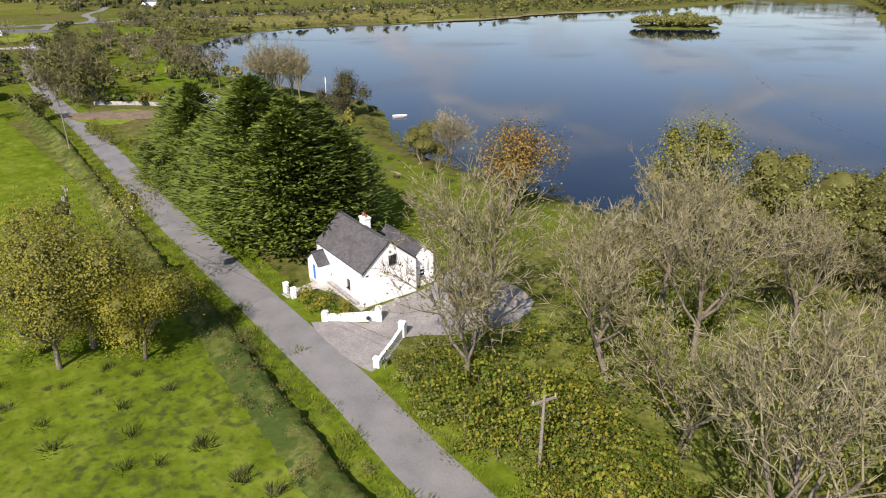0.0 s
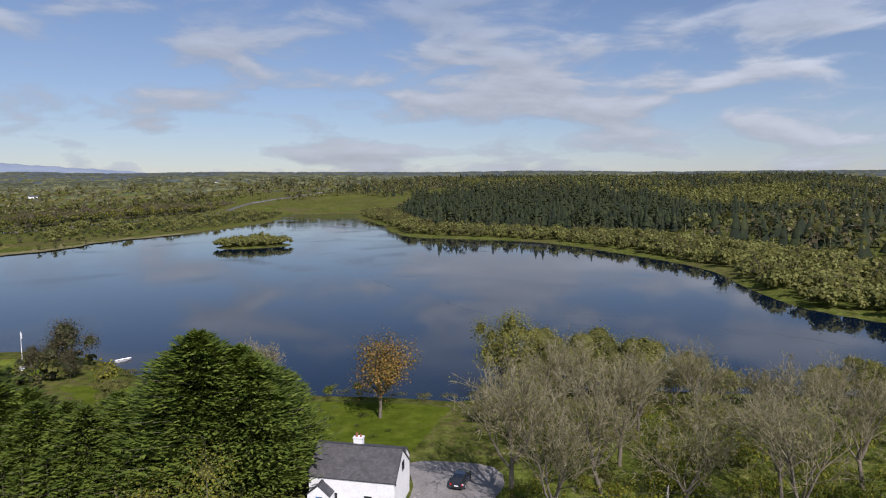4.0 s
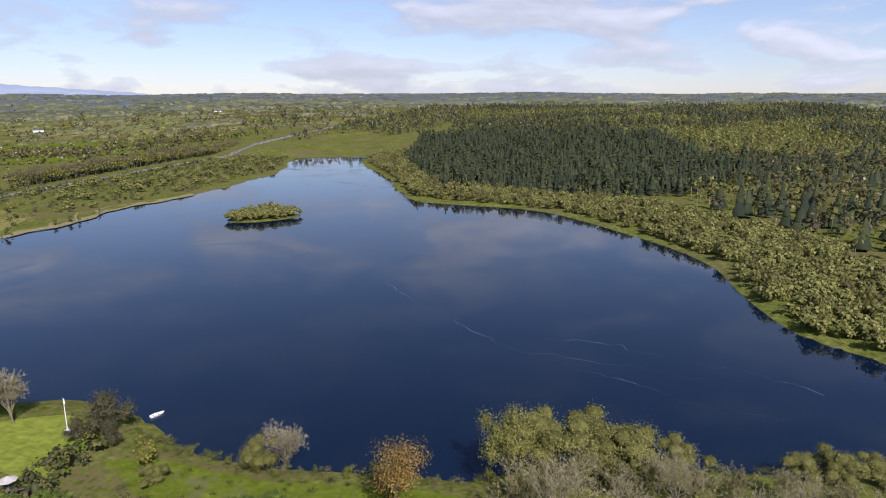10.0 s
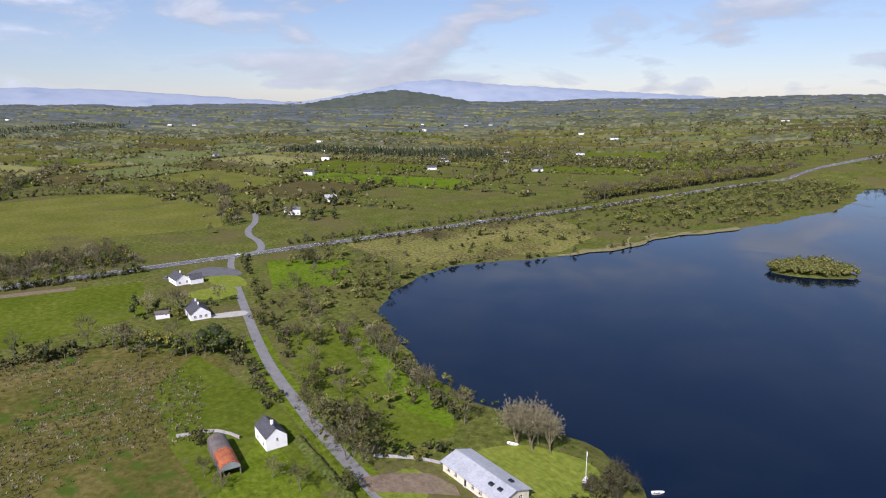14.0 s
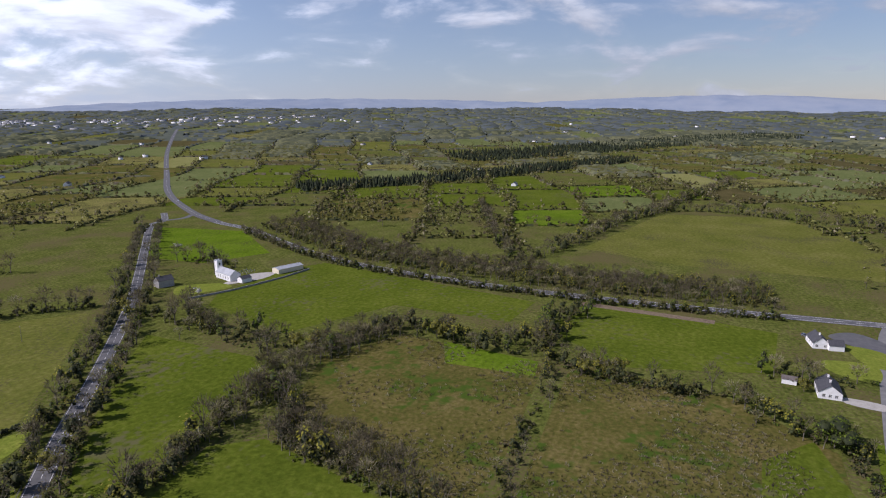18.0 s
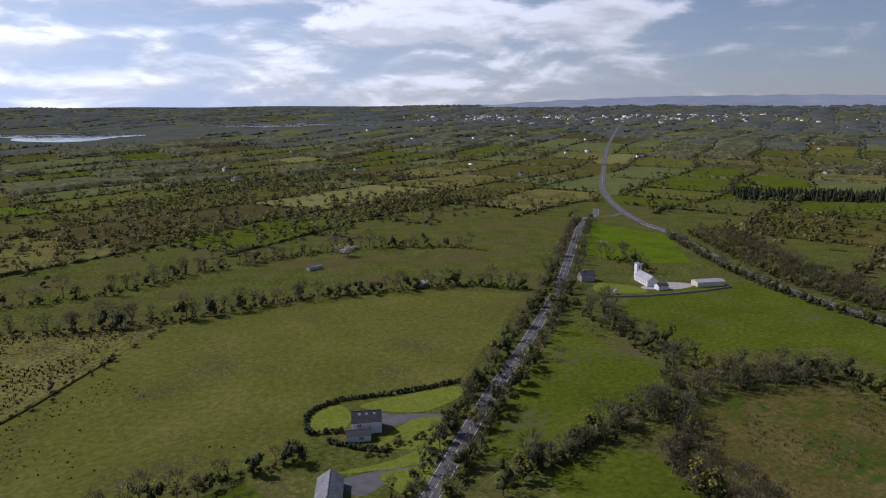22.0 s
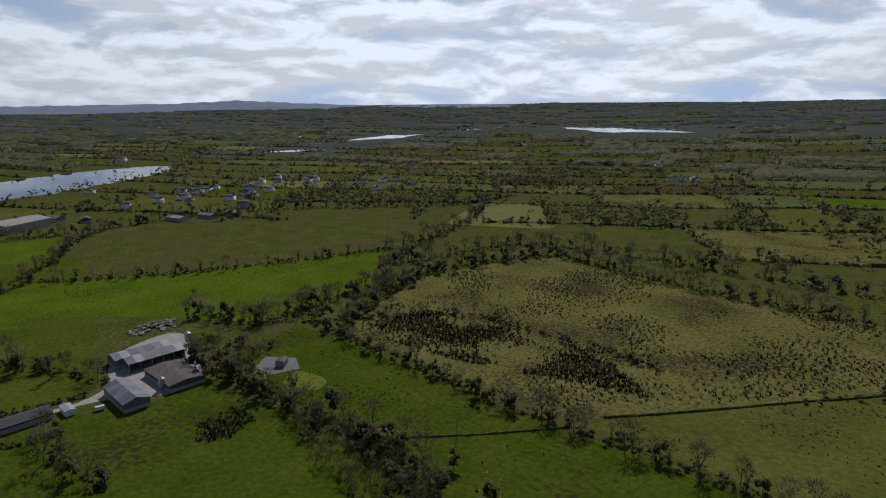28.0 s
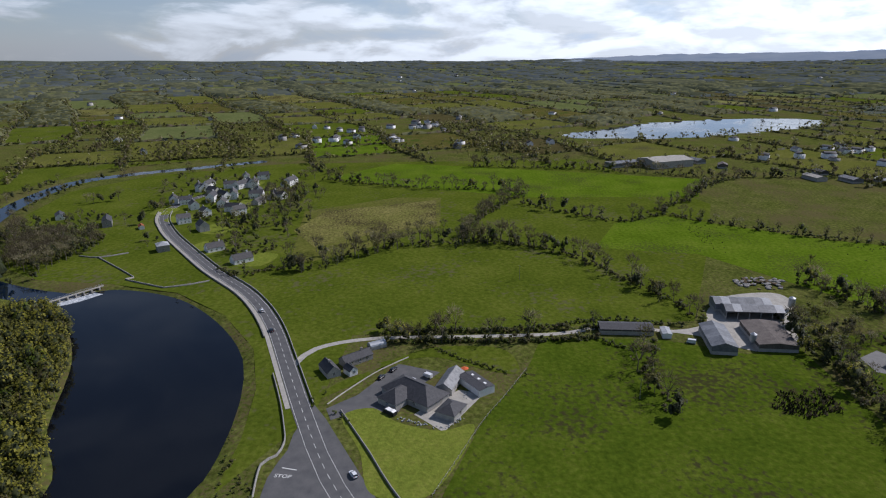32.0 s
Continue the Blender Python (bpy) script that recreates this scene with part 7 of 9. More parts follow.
grove(BOX, [(-5.8, -2.4, 1.0), (-4.3, -2.3, 1.0), (-2.9, -2.2, 1.05), (-1.5, -2.0, 1.0), (-0.3, -1.4, 0.9), (-9.6, -2.2, 0.7)], "privet_bush", "clipped yellow-green privet before a white cottage", "cottage hedge", "bush")
# low bank and hedge along the south side of the lane
bank_line = [(-150, -3.5), (-100, -5.2), (-66, -7.6), (-48, -9.2), (-27, -10.8), (-7, -11.4), (4, -12.6), (11, -13.1), (20, -13.9), (32, -14.6), (46, -15.5)]
bank = np.concatenate([along(bank_line[2:], 1.2, 0.6, 0.05), along(bank_line[3:], 2.0, 0.9, 0.1) - (0, 0.9)])


def earth_bank(line, high, foot, top, label):
    """An old field bank: steep towards the lane, easing off into the field."""
    c = spline(line, 0.8)
    d = np.gradient(c, axis=0)
    n = np.stack([-d[:, 1], d[:, 0]], 1) / np.linalg.norm(d, axis=1, keepdims=True)
    if n[0, 1] < 0:
        n = -n
    rows = []
    for off, z in ((foot * 0.5, -0.05), (foot * 0.42, high * 0.55), (foot * 0.25, high), (-top * 0.4, high * 0.95), (-top, high * 0.4), (-top * 1.6, -0.02)):
        wob = rng.normal(size=(len(c), 1)) * 0.12
        rows.append(np.column_stack([c + n * (off + wob), z * (1 + rng.normal(size=len(c)) * 0.16)]))
    m = len(c)
    i = np.arange(m - 1)
    q = np.concatenate([np.stack([i + k * m, i + k * m + 1, i + (k + 1) * m + 1, i + (k + 1) * m], 1) for k in range(5)])
    return tagged(new("bank", raw_mesh("bank", np.concatenate(rows), q[:, ::-1], [BANKTURF], smooth=True)), label, "bank", kind="structure")


earth_bank(bank_line, 0.95, 1.0, 1.6, "grassy earth bank along the lane's field side")
scatter("hedge", bank, SCRUB[2:4], "low ragged hedge of grass and bramble along a lane", "hedge", (0.22, 0.48), weights=[0.8, 0.2], sink=-0.35)
scatter("hedge", along([(-100, 0.5), (-74, 4), (-66, 6)], 1.5, 0.8), SCRUB[:3], "ragged green hedge beside a lane", "hedge", (0.5, 0.9))
scatter("scrub", fill([(-62, 14), (-26, 12), (-27, 20), (-60, 32)], 3.0), SCRUB[2:4], "rough scrub behind a screen of cypress", "undergrowth", (0.4, 0.8))
scatter("scrub", along([(-72, 50), (-58, 45), (-39, 40), (-9, 41), (4, 40.5), (14, 47), (30, 50.5), (61, 51.5), (89, 58), (112, 58)], 1.8, 0.7, 0.25), SCRUB[2:4] + SCRUB[:1], "low scrub and dead stalks at the water's edge", "undergrowth", (0.35, 0.7))
def grass_tuft(seed, n, reach, length, width, mats):
    """A tussock of blades that lean outwards."""
    p = Plant(seed)
    for i, m in enumerate(mats):
        c = n // len(mats)
        a = p.r.normal(size=(c, 3)) * (reach, reach, 0)
        p.twigs(a, a / reach * 0.45 + p.r.normal(size=(c, 3)) * 0.25 + (0, 0, 1), length, width, m)
    return p.arrays()


tuft = [grass_tuft(210 + i, 60, 0.26, 0.6, 0.07, m) for i, m in enumerate(((LD_, T_), (L_, LD_), (LB_, LD_)))]
k = np.concatenate([fill([(-45, -16), (5, -16), (44, -18), (60, -40), (-60, -58)], 2.6), fill([(-60, 38), (-10, 38), (-2, 16), (-48, 24)], 3.4)])
scatter("rushes", k[rng.uniform(size=len(k)) < 0.5], tuft, "dark tufts of rush in wet grass", "rushes", (0.5, 1.2))
blade = [grass_tuft(215 + i, 48, 0.4, 0.32, 0.055, m) for i, m in enumerate(((L_, L_), (L_, SG_), (L_, LY_)))]
scatter("grass_verge", np.concatenate([along([(-150, 0.2), (-77, -4.6), (-27, -8.6), (0, -10.2), (20, -11.6), (44, -12.6), (80, -12.6)], 0.55, 0.7), along([(-110, 4), (-77, 1.6), (-50, -0.8), (-27, -2.2), (-9, -3.6)], 0.7, 0.4), along([(10.5, -5), (20, -6), (44, -6.8), (85, -6.4)], 0.6, 0.4)]), blade, "lush green grass verge along a lane", "grass", (0.6, 1.3))

# ---- houses, farms and the village ----
W = lambda *us: [(u, 1.0, 1.2, 1.1, "window") for u in us]
TWO = lambda *us: [(u, z, 1.0, 1.15, "window") for u in us for z in (0.9, 3.4)]
DOOR = lambda u: (u, 0.1, 0.95, 2.05, "door")


def drive(pts, mat, label, z=0.055, smooth=3):
    return flat_patch("driveway", pts, z + 0.0012 * FIELD_N[0] / 10, mat, label, "driveway", smooth_step=smooth)


def lawn(pts, label, mat=LAWN):
    FIELD_N[0] += 1
    return flat_patch("lawn", pts, 0.03 + 0.0012 * FIELD_N[0], mat, label, "lawn", smooth_step=3)


def skylight(parent, L, D, eave, ridge, spots):
    """Roof windows on the front slope: along, share of the slope."""
    for u, k in spots:
        y, z = -D / 2 * (1 - k), eave + (ridge - eave) * k
        o = part("roof_window", boxed(-0.4, 0.4, -0.55, 0.55, 0.10, 0.17), PALEROOF, parent)
        o.matrix_local = Matrix.Translation((u, y, z)) @ Matrix.Rotation(math.atan2(ridge - eave, D / 2), 4, "X")


# bungalow with a pale metal roof by the lake
bung = house(pose(-99.6, 25.6, 0, 0, 0, 1), 23, 9.6, 2.8, 4.3, "long cream bungalow with a pale metal roof by the lake", CREAM, PALEROOF, {"F": W(-9, -6, 1, 4) + [DOOR(-2)], "R": W(-2, 2), "B": W(-8, -3, 3, 8)}, over=0.6)
for x, y in ((5.5, -2.4), (8.6, -2.2), (7.5, 2.4)):
    part("roof_window", boxed(x - 0.7, x + 0.7, y - 0.5, y + 0.5, 3.5, 4.05), GLASS, bung)
house(pose(-88, 16.6, 0, 0, 0, 2), 8.5, 5.2, 2.4, 3.4, "low cream garage with a grey metal roof", CREAM, SHEET, {"F": W(-2, 2)}, over=0.3, category="garage", name="garage")
house(pose(-86.6, 21.0, 0, 0, 0, 1), 7, 4.0, 2.5, 3.1, "glazed lean-to joining a bungalow and garage", CREAM, PALEROOF, {"R": W(0)}, over=0.3, category="extension", name="lean_to")
lawn([(-113, 33), (-109, 46), (-100, 52), (-90, 55), (-80, 50), (-78, 40), (-77, 24), (-80, 20), (-84, 31), (-100, 32)], "mown yellow-green lawn running down to the lake")
lawn([(-114, 1), (-118, 12), (-112, 16), (-104, 11), (-102, 5)], "small mown lawn beside a gravel drive")
drive([(-121, 1), (-118, 9), (-112, 17), (-103, 19), (-99, 17.5), (-104, 12), (-110, 5), (-114, 0)], SOIL, "brown gravel drive before a bungalow", 0.08, 0)
flag = thing("flagpole", pose(-86.6, 49.5, 0), "white flagpole with a furled flag on a lawn", "flagpole")
part("pole", mesh_of(tube, (0, 0, -0.2), (0, 0, 7.2), 0.09, 0.05), WHITEPAINT, flag)
part("flag", mesh_of(tube, (0.12, 0, 5.9), (0.16, 0, 7.0), 0.14, 0.08, 6), WHITEPAINT, flag)
part("finial", mesh_of(tube, (0, 0, 7.2), (0, 0, 7.35), 0.09, 0.03, 6), WHITEPAINT, flag)
par = thing("parasol", pose(-81, 26.8, 0), "pale garden parasol over a round table", "parasol")
part("canopy", mesh_of(tube, (0, 0, 2.1), (0, 0, 2.9), 1.7, 0.08, 8), CONCRETE, par)
part("pole", mesh_of(tube, (0, 0, 0), (0, 0, 2.9), 0.04, 0.04, 6), TIMBER, par)
part("table", mesh_of(tube, (0, 0, 0.7), (0, 0, 0.76), 0.9, 0.9, 12), DARKPAINT, par)


def boat(m, paint, label):
    ob = thing("rowing_boat", m, label, "boat", "boats")
    bm = bmesh.new()
    rings = []
    for x, w, z in ((-1.6, 0.45, 0.1), (-0.8, 0.62, 0.02), (0.4, 0.6, 0.02), (1.3, 0.35, 0.12), (1.8, 0.04, 0.3)):
        rings.append([bm.verts.new(p) for p in ((x, -w, 0.5 + z * 0.3), (x, -w * 0.6, z), (x, w * 0.6, z), (x, w, 0.5 + z * 0.3))])
    for a, b in zip(rings, rings[1:]):
        for i in range(3):
            bm.faces.new([a[i], a[i + 1], b[i + 1], b[i]])
    bm.faces.new(rings[0])
    part("hull", bm, paint, ob)
    for x in (-0.8, 0.4):
        part("thwart", boxed(x - 0.12, x + 0.12, -0.55, 0.55, 0.36, 0.4), TIMBER, ob)
    return ob


boat(pose(-85, 47.5, 0.05, 0, 0, 120), WHITEPAINT, "upturned white rowing boat on a lawn")
boat(pose(-110, 44.5, 0.05, 0, 0, 30), WHITEPAINT, "small white rowing boat under bare trees")
boat(pose(-71.5, 59.5, -1.05, 0, 0, 60), WHITEPAINT, "small white boat moored at the shore")

# old white cottage and the rusted barn by the lane
house(pose(-153.2, -11, 0, 0, 0, -2), 10, 6.2, 3.7, 6.2, "old whitewashed cottage with a dark slate roof", WHITEWASH, SLATE2, {"R": [(0.3, 2.4, 0.7, 0.9, "window")], "F": W(-2.5, 2.5)}, (1.5,), over=0.1)
barn = thing("barn", pose(-150.5, -25.6, 0, 0, 0, -5), "round-roofed hay barn of rusted red and brown sheet", "barn")
arc = [(-2.6 * math.cos(k), 2.6 + 1.7 * math.sin(k)) for k in np.linspace(0, math.pi, 13)]
for x0, x1, mat in ((-9, 0, RUSTDARK), (0, 9, RUST)):
    bm = bmesh.new()
    prism(bm, arc + [(q * 0.97, z - 0.06) for q, z in arc[::-1]], x0, x1, "x")
    part("roof", bm, mat, barn, "rusted corrugated sheet roof")
for y in (-2.55, 2.55):
    part("wall", boxed(-9, 9, y - 0.04, y + 0.04, -0.2, 2.65), RUSTDARK, barn)
    for x in (-8.5, -4, 0.5, 5, 8.5):
        part("post", boxed(x - 0.1, x + 0.1, y - 0.1, y + 0.1, -0.3, 2.7), TIMBER, barn)
part("end_sheet", mesh_of(prism, [(-2.5, 2.3)] + arc[1:-1] + [(2.5, 2.3)], 8.9, 8.96, "x"), TIN, barn, "pale blue-grey metal end sheet")
wall_run([(-172, -33), (-168, -22), (-160, -18)], 1.0, 0.4, STONE, "low tumbled stone wall round an old yard")
wall_run([(-128, 9), (-120, 18), (-114, 22)], 0.9, 0.4, STONE, "low grey stone wall by a bungalow")

# houses near the junction
house(pose(-350, 12, 0, 0, 0, 4), 13, 8, 2.9, 6.0, "white bungalow with a dark slate roof near a junction", WHITEWASH, SLATE2, {"R": W(-2, 2), "F": W(-4, 0, 4)}, (2,))
house(pose(-345, 19, 0, 0, 0, 94), 7, 6, 2.8, 5.0, "white gabled wing of a bungalow", WHITEWASH, SLATE2, {"L": W(0), "R": W(0)}, category="extension", name="wing")
house(pose(-285, 4, 0, 0, 0, -4), 14, 9, 2.9, 6.2, "white house with a grey slate roof and two chimneys", WHITEWASH, SLATE2, {"R": W(-2.4, 0, 2.4), "F": W(-4, 0, 4)}, (-3, 3))
house(pose(-292, -10, 0, 0, 0, 80), 6, 5, 2.3, 3.2, "white shed with a brown rusted roof", WHITEWASH, RUSTDARK, {"R": W(0)}, category="shed", name="shed")
lawn([(-352, 26), (-328, 28), (-322, 40), (-345, 42)], "mown lawn before a bungalow")
lawn([(-326, 10), (-310, 12), (-304, 28), (-326, 32)], "strip of mown lawn between two houses")
drive([(-366, 20), (-352, 30), (-346, 45), (-362, 46), (-376, 34)], DARKROAD, "dark tarmac drive of a bungalow")
drive([(-282, 9), (-276, 9), (-272, 22), (-279, 24)], CONCRETE, "pale concrete drive beside a house")
car(pose(-362, 8, 0.02, 0, 0, 30), CARGREY, "blue-grey car parked beside a bungalow", group="parked cars")

# across the main road
house(pose(-526, 152, 0, 0, 0, 65), 14, 7, 4.6, 6.6, "white roadside building with a pale red plinth", WHITEWASH, SHEET, {"F": W(-5, -2, 2, 5), "R": W(0)})
house(pose(-576, 214, 0, 0, 0, 70), 12, 8, 4.6, 7.2, "grey and white two-storey house among trees", WHITEWASH, PALEROOF, {"F": TWO(-4, 0, 4)}, (3,))
for x, y, r, L, lab in ((-905, 592, 60, 18, "large white house on a rise"), (-860, 560, 60, 14, "low bungalow with a dark roof"), (-775, 476, 60, 14, "white bungalow by a field"), (-660, 580, 60, 16, "long white bungalow beyond the main road"),
                        (-826, 850, 50, 15, "white farmhouse among dark woods"), (-980, 1130, 50, 18, "white farm buildings on a slope"), (-860, 1660, 40, 20, "white houses in the distance"), (-985, 1400, 40, 14, "red-roofed barn in the distance"), (-800, 640, 50, 14, "white house near woods")):
    z = float(land(np.float64(x), np.float64(y)))
    house(pose(x, y, z, 0, 0, r), L, 8, 3.4, 6.2, lab, WHITEWASH, RUST if "red" in lab else SLATE2, {"F": W(-4, 0, 4), "R": W(0)}, group="far houses")

# church, its hall and the old road
house(pose(-366, -369, 0, 0, 0, -113), 20, 8.5, 4.4, 7.6, "white church with a pale roof", WHITEWASH, PALEROOF, {"F": [(u, 1.2, 0.9, 2.2, "window") for u in (-7, -3.5, 0, 3.5, 7)], "B": [(u, 1.2, 0.9, 2.2, "window") for u in (-7, -3.5, 0, 3.5, 7)], "R": [(0, 1.4, 1.2, 2.2, "window")]}, name="church", category="church")
tower = thing("church_tower", pose(-372, -382, 0, 0, 0, -23), "square white church tower with a low parapet", "tower")
part("shaft", boxed(-2, 2, -2, 2, -0.3, 11), WHITEWASH, tower)
for s in (-1, 1):
    part("parapet", boxed(-2.1, 2.1, s * 1.95 - 0.15, s * 1.95 + 0.15, 11, 11.9), WHITEWASH, tower)
    part("louvre", boxed(-0.5, 0.5, s * 2.02 - 0.03, s * 2.02 + 0.03, 8, 9.8), DARKPAINT, tower)
house(pose(-362, -352, 0, 0, 0, -20), 8, 6, 3, 4.6, "white vestry beside a church", WHITEWASH, SLATE2, {"F": W(-2, 2)}, name="vestry", category="extension")
house(pose(-400, -340, 0, 0, 0, -24), 22, 9, 3.4, 4.4, "pale-roofed parish hall with a row of windows", CREAM, PALEROOF, {"F": W(-8, -4, 0, 4, 8), "L": W(0)}, name="hall", category="hall")
house(pose(-334, -399, 0, 0, 0, -23), 11, 8, 4.8, 7.4, "grey two-storey house beside the old road", GREYWALL, SLATE2, {"F": TWO(-3, 0, 3), "L": TWO(0)}, (3,))
lawn([(-318, -372), (-345, -352), (-352, -366), (-336, -388)], "bright lawn before a church")
wall_run([(-312, -360), (-340, -345), (-375, -333), (-408, -326)], 1.2, 0.5, STONE, "long grey churchyard wall")
drive([(-350, -362), (-372, -345), (-392, -346), (-380, -362)], CONCRETE, "pale churchyard yard")
for i in range(14):
    g = part("gravestone", boxed(-0.4, 0.4, -0.08, 0.08, -0.2, 1.1), GREYWALL)
    g.matrix_world = pose(-392 + (i % 5) * 3.2, -372 + (i // 5) * 3.6, 0, 0, 0, -20)
    tagged(g, "grey gravestone in a churchyard", "gravestone", "gravestones")

# two houses beside the road
hb = house(pose(-89.5, -285, 0, 0, 0, -24.4), 12, 8, 4.9, 8.2, "white two-storey house with a dark slate roof", WHITEWASH, SLATE2, {"B": [(-3, 3.3, 1.5, 1.0, "window"), (1, 2.6, 0.6, 0.9, "window")], "F": TWO(-3, 0, 3), "L": TWO(0)}, over=0.2)
for u in (-3.2, 0, 2.8):
    o = part("roof_window", boxed(-0.5, 0.5, -0.5, 0.5, 0.1, 0.18), PALEROOF, hb)
    o.matrix_local = Matrix.Translation((u, 4 * 0.28, 4.9 + 3.3 * 0.72)) @ Matrix.Rotation(-math.atan2(3.3, 4), 4, "X")
house(pose(-83.2, -279.5, 0, 0, 0, -24.4), 9.5, 5, 2.5, 4.0, "low white annexe with a slate roof", WHITEWASH, SLATE2, {"B": [(1, 1.0, 1.8, 1.0, "window")], "R": W(0)}, category="extension", name="annexe")
lawn([(-69, -295), (-75, -308), (-88, -312), (-90, -300), (-80, -289)], "mown back garden inside hedges")
lawn([(-98, -306), (-146, -298), (-138, -288), (-118, -285), (-104, -294)], "mown lawn beside a drive")
lawn([(-86, -270), (-104, -280), (-116, -280), (-124, -270), (-106, -258), (-92, -264)], "bright mown lawn before a house")
lawn([(-64, -262), (-88, -258), (-112, -262), (-116, -256), (-96, -250), (-76, -256)], "striped mown lawn by a curving drive")
lawn([(-78, -252), (-96, -248), (-108, -252), (-96, -240), (-80, -236)], "striped lawn inside a post fence")
drive([(-126, -272), (-118, -282), (-104, -290), (-100, -296), (-94, -290), (-98, -282), (-112, -279)], DARKROAD, "dark tarmac drive curving to a house")
drive([(-112, -254), (-96, -249), (-78, -255), (-64, -256), (-66, -244), (-80, -246), (-98, -244), (-110, -250)], DARKROAD, "dark tarmac drive of a bungalow")
for line in ([(-68, -294), (-74, -310), (-92, -314), (-120, -306), (-148, -302)], [(-68, -294), (-80, -288)], [(-72, -283), (-80, -272), (-88, -265)]):
    scatter("hedge", along(line, 1.3, 0.25), [puff(400, 2.0, 2.4, 40, 0.7, LD_, 0.03, 3, core=0.8)], "dense clipped dark garden hedge", "hedge", (0.9, 1.1))
scatter("hedge", along([(-80, -266), (-100, -266), (-118, -266), (-128, -272)], 2.4, 1.0), MID_SHRUB, "mixed garden shrubs and bushes", "hedge", (0.7, 1.2))
house(pose(-57, -249, 0, 0, 0, 62), 16, 9, 2.9, 6.0, "bungalow with a light grey roof beside the road", WHITEWASH, SHEET, {"B": W(-5, 0, 5), "F": W(-5, 0, 5), "R": W(0)})
fence = thing("post_fence", pose(-118, -262, 0), "dark timber post and rail roadside fence", "fence")
for i in range(15):
    part("post", boxed(i * 2.0 - 0.07, i * 2.0 + 0.07, -0.07, 0.07, -0.3, 1.15), TIMBER, fence)
for z in (0.4, 0.75, 1.05):
    part("rail", boxed(0, 28, -0.03, 0.03, z - 0.05, z + 0.05), TIMBER, fence)
fence.matrix_world = pose(-118, -262, 0, 0, 0, 38)
for x, y in ((-219, -390), (-104, -334), (-150, -330), (150, -250), (238, -140), (375, -110), (236, -252)):
    utility_pole(pose(x, y, 0, 0, 0, 40), "slim wooden utility pole standing in a field", 9)
house(pose(-222, -455, 0, 0, 0, 30), 10, 6, 2.6, 3.8, "white-roofed shed beside a hedge", GREYWALL, PALEROOF, category="shed", name="shed")
house(pose(-175, -545, 0, 0, 0, 10), 12, 5, 2.4, 3.2, "small green-roofed shed in a field", GREYWALL, SHEET, category="shed", name="shed")

# the farmyard
def farm_shed(m, L, D, eave, ridge, label, roof, wall=GREYWALL, lower=1.6, open_front=False, ribs=0):
    """A steel shed: concrete lower wall, sheeted upper wall, low-pitched roof in sheets."""
    ob = thing("farm_shed", m, label, "shed", "farm sheds")
    for x in (-L / 2, L / 2):
        bm = bmesh.new()
        prism(bm, [(-D / 2, lower), (D / 2, lower), (D / 2, eave), (0, ridge), (-D / 2, eave)], x - 0.08, x + 0.08, "x")
        part("end_cladding", bm, roof, ob)
        part("end_wall", boxed(x - 0.12, x + 0.12, -D / 2, D / 2, -0.3, lower), wall, ob)
    for y in (-D / 2, D / 2):
        if not (open_front and y < 0):
            part("side_wall", boxed(-L / 2, L / 2, y - 0.12, y + 0.12, -0.3, lower), wall, ob)
            part("side_cladding", boxed(-L / 2, L / 2, y - 0.07, y + 0.07, lower, eave), roof, ob)
        for x in np.linspace(-L / 2 + 0.2, L / 2 - 0.2, 6):
            part("column", boxed(x - 0.12, x + 0.12, y - 0.1, y + 0.1, -0.3, eave), TIN, ob)
    n = max(3, int(L / 4))
    for s in (-1, 1):
        for k in range(n):
            x0, x1 = -L / 2 - 0.3 + (L + 0.6) * k / n, -L / 2 - 0.3 + (L + 0.6) * (k + 1) / n - 0.03
            bm = bmesh.new()
            a = [(x0, s * (D / 2 + 0.4), eave - 0.1), (x1, s * (D / 2 + 0.4), eave - 0.1), (x1, 0, ridge), (x0, 0, ridge)]
            v = [bm.verts.new(p) for p in a] + [bm.verts.new((x, y, z + 0.07)) for x, y, z in a]
            for f in ((3, 2, 1, 0), (4, 5, 6, 7), (0, 1, 5, 4), (1, 2, 6, 5), (2, 3, 7, 6), (3, 0, 4, 7)):
                bm.faces.new([v[i] for i in f])
            bmesh.ops.recalc_face_normals(bm, faces=bm.faces[:])
            clear = ribs and k % ribs == 1
            part("roof_sheet", bm, PALEROOF if clear else roof, ob)
    return ob


FARM = -97
DARKSHEET = material("dark_roof_sheet", [(0.10, 0.11, 0.12), (0.15, 0.16, 0.175), (0.21, 0.22, 0.235)], 3.0, 0.7, 0.55, 0.0, island=0.25)
farm_shed(pose(327, -219.5, 0, 0, 0, FARM), 28, 10.5, 4.6, 6.2, "big dark grey-roofed cattle shed with clear roof sheets", DARKSHEET, ribs=5)
farm_shed(pose(317, -221.0, 0, 0, 0, FARM), 28, 10.0, 4.6, 6.4, "open-fronted dark grey-roofed cattle shed beside another", DARKSHEET, open_front=True, ribs=5)
farm_shed(pose(290, -216, 0, 0, 0, FARM + 90), 27, 17, 3.6, 4.4, "low shed with a flat brown-grey sheet roof", RUSTDARK, ribs=0)
farm_shed(pose(287, -191, 0, 0, 0, FARM + 88), 25, 11, 4.0, 5.8, "gabled grey farm shed facing a yard", DARKSHEET)
farm_shed(pose(301, -152, 0, 0, 0, FARM + 2), 25, 9, 3.0, 4.2, "long dark-roofed farm shed beside a lane", SLATE2, wall=CONCRETE, lower=2.0)
house(pose(296, -170, 0, 0, 0, -8), 8, 4, 2.4, 2.8, "small white container shed", WHITEWASH, PALEROOF, category="shed", name="shed")
van = thing("van", pose(287, -179, 0, 0, 0, 70), "small white van parked by a farm lane", "van")
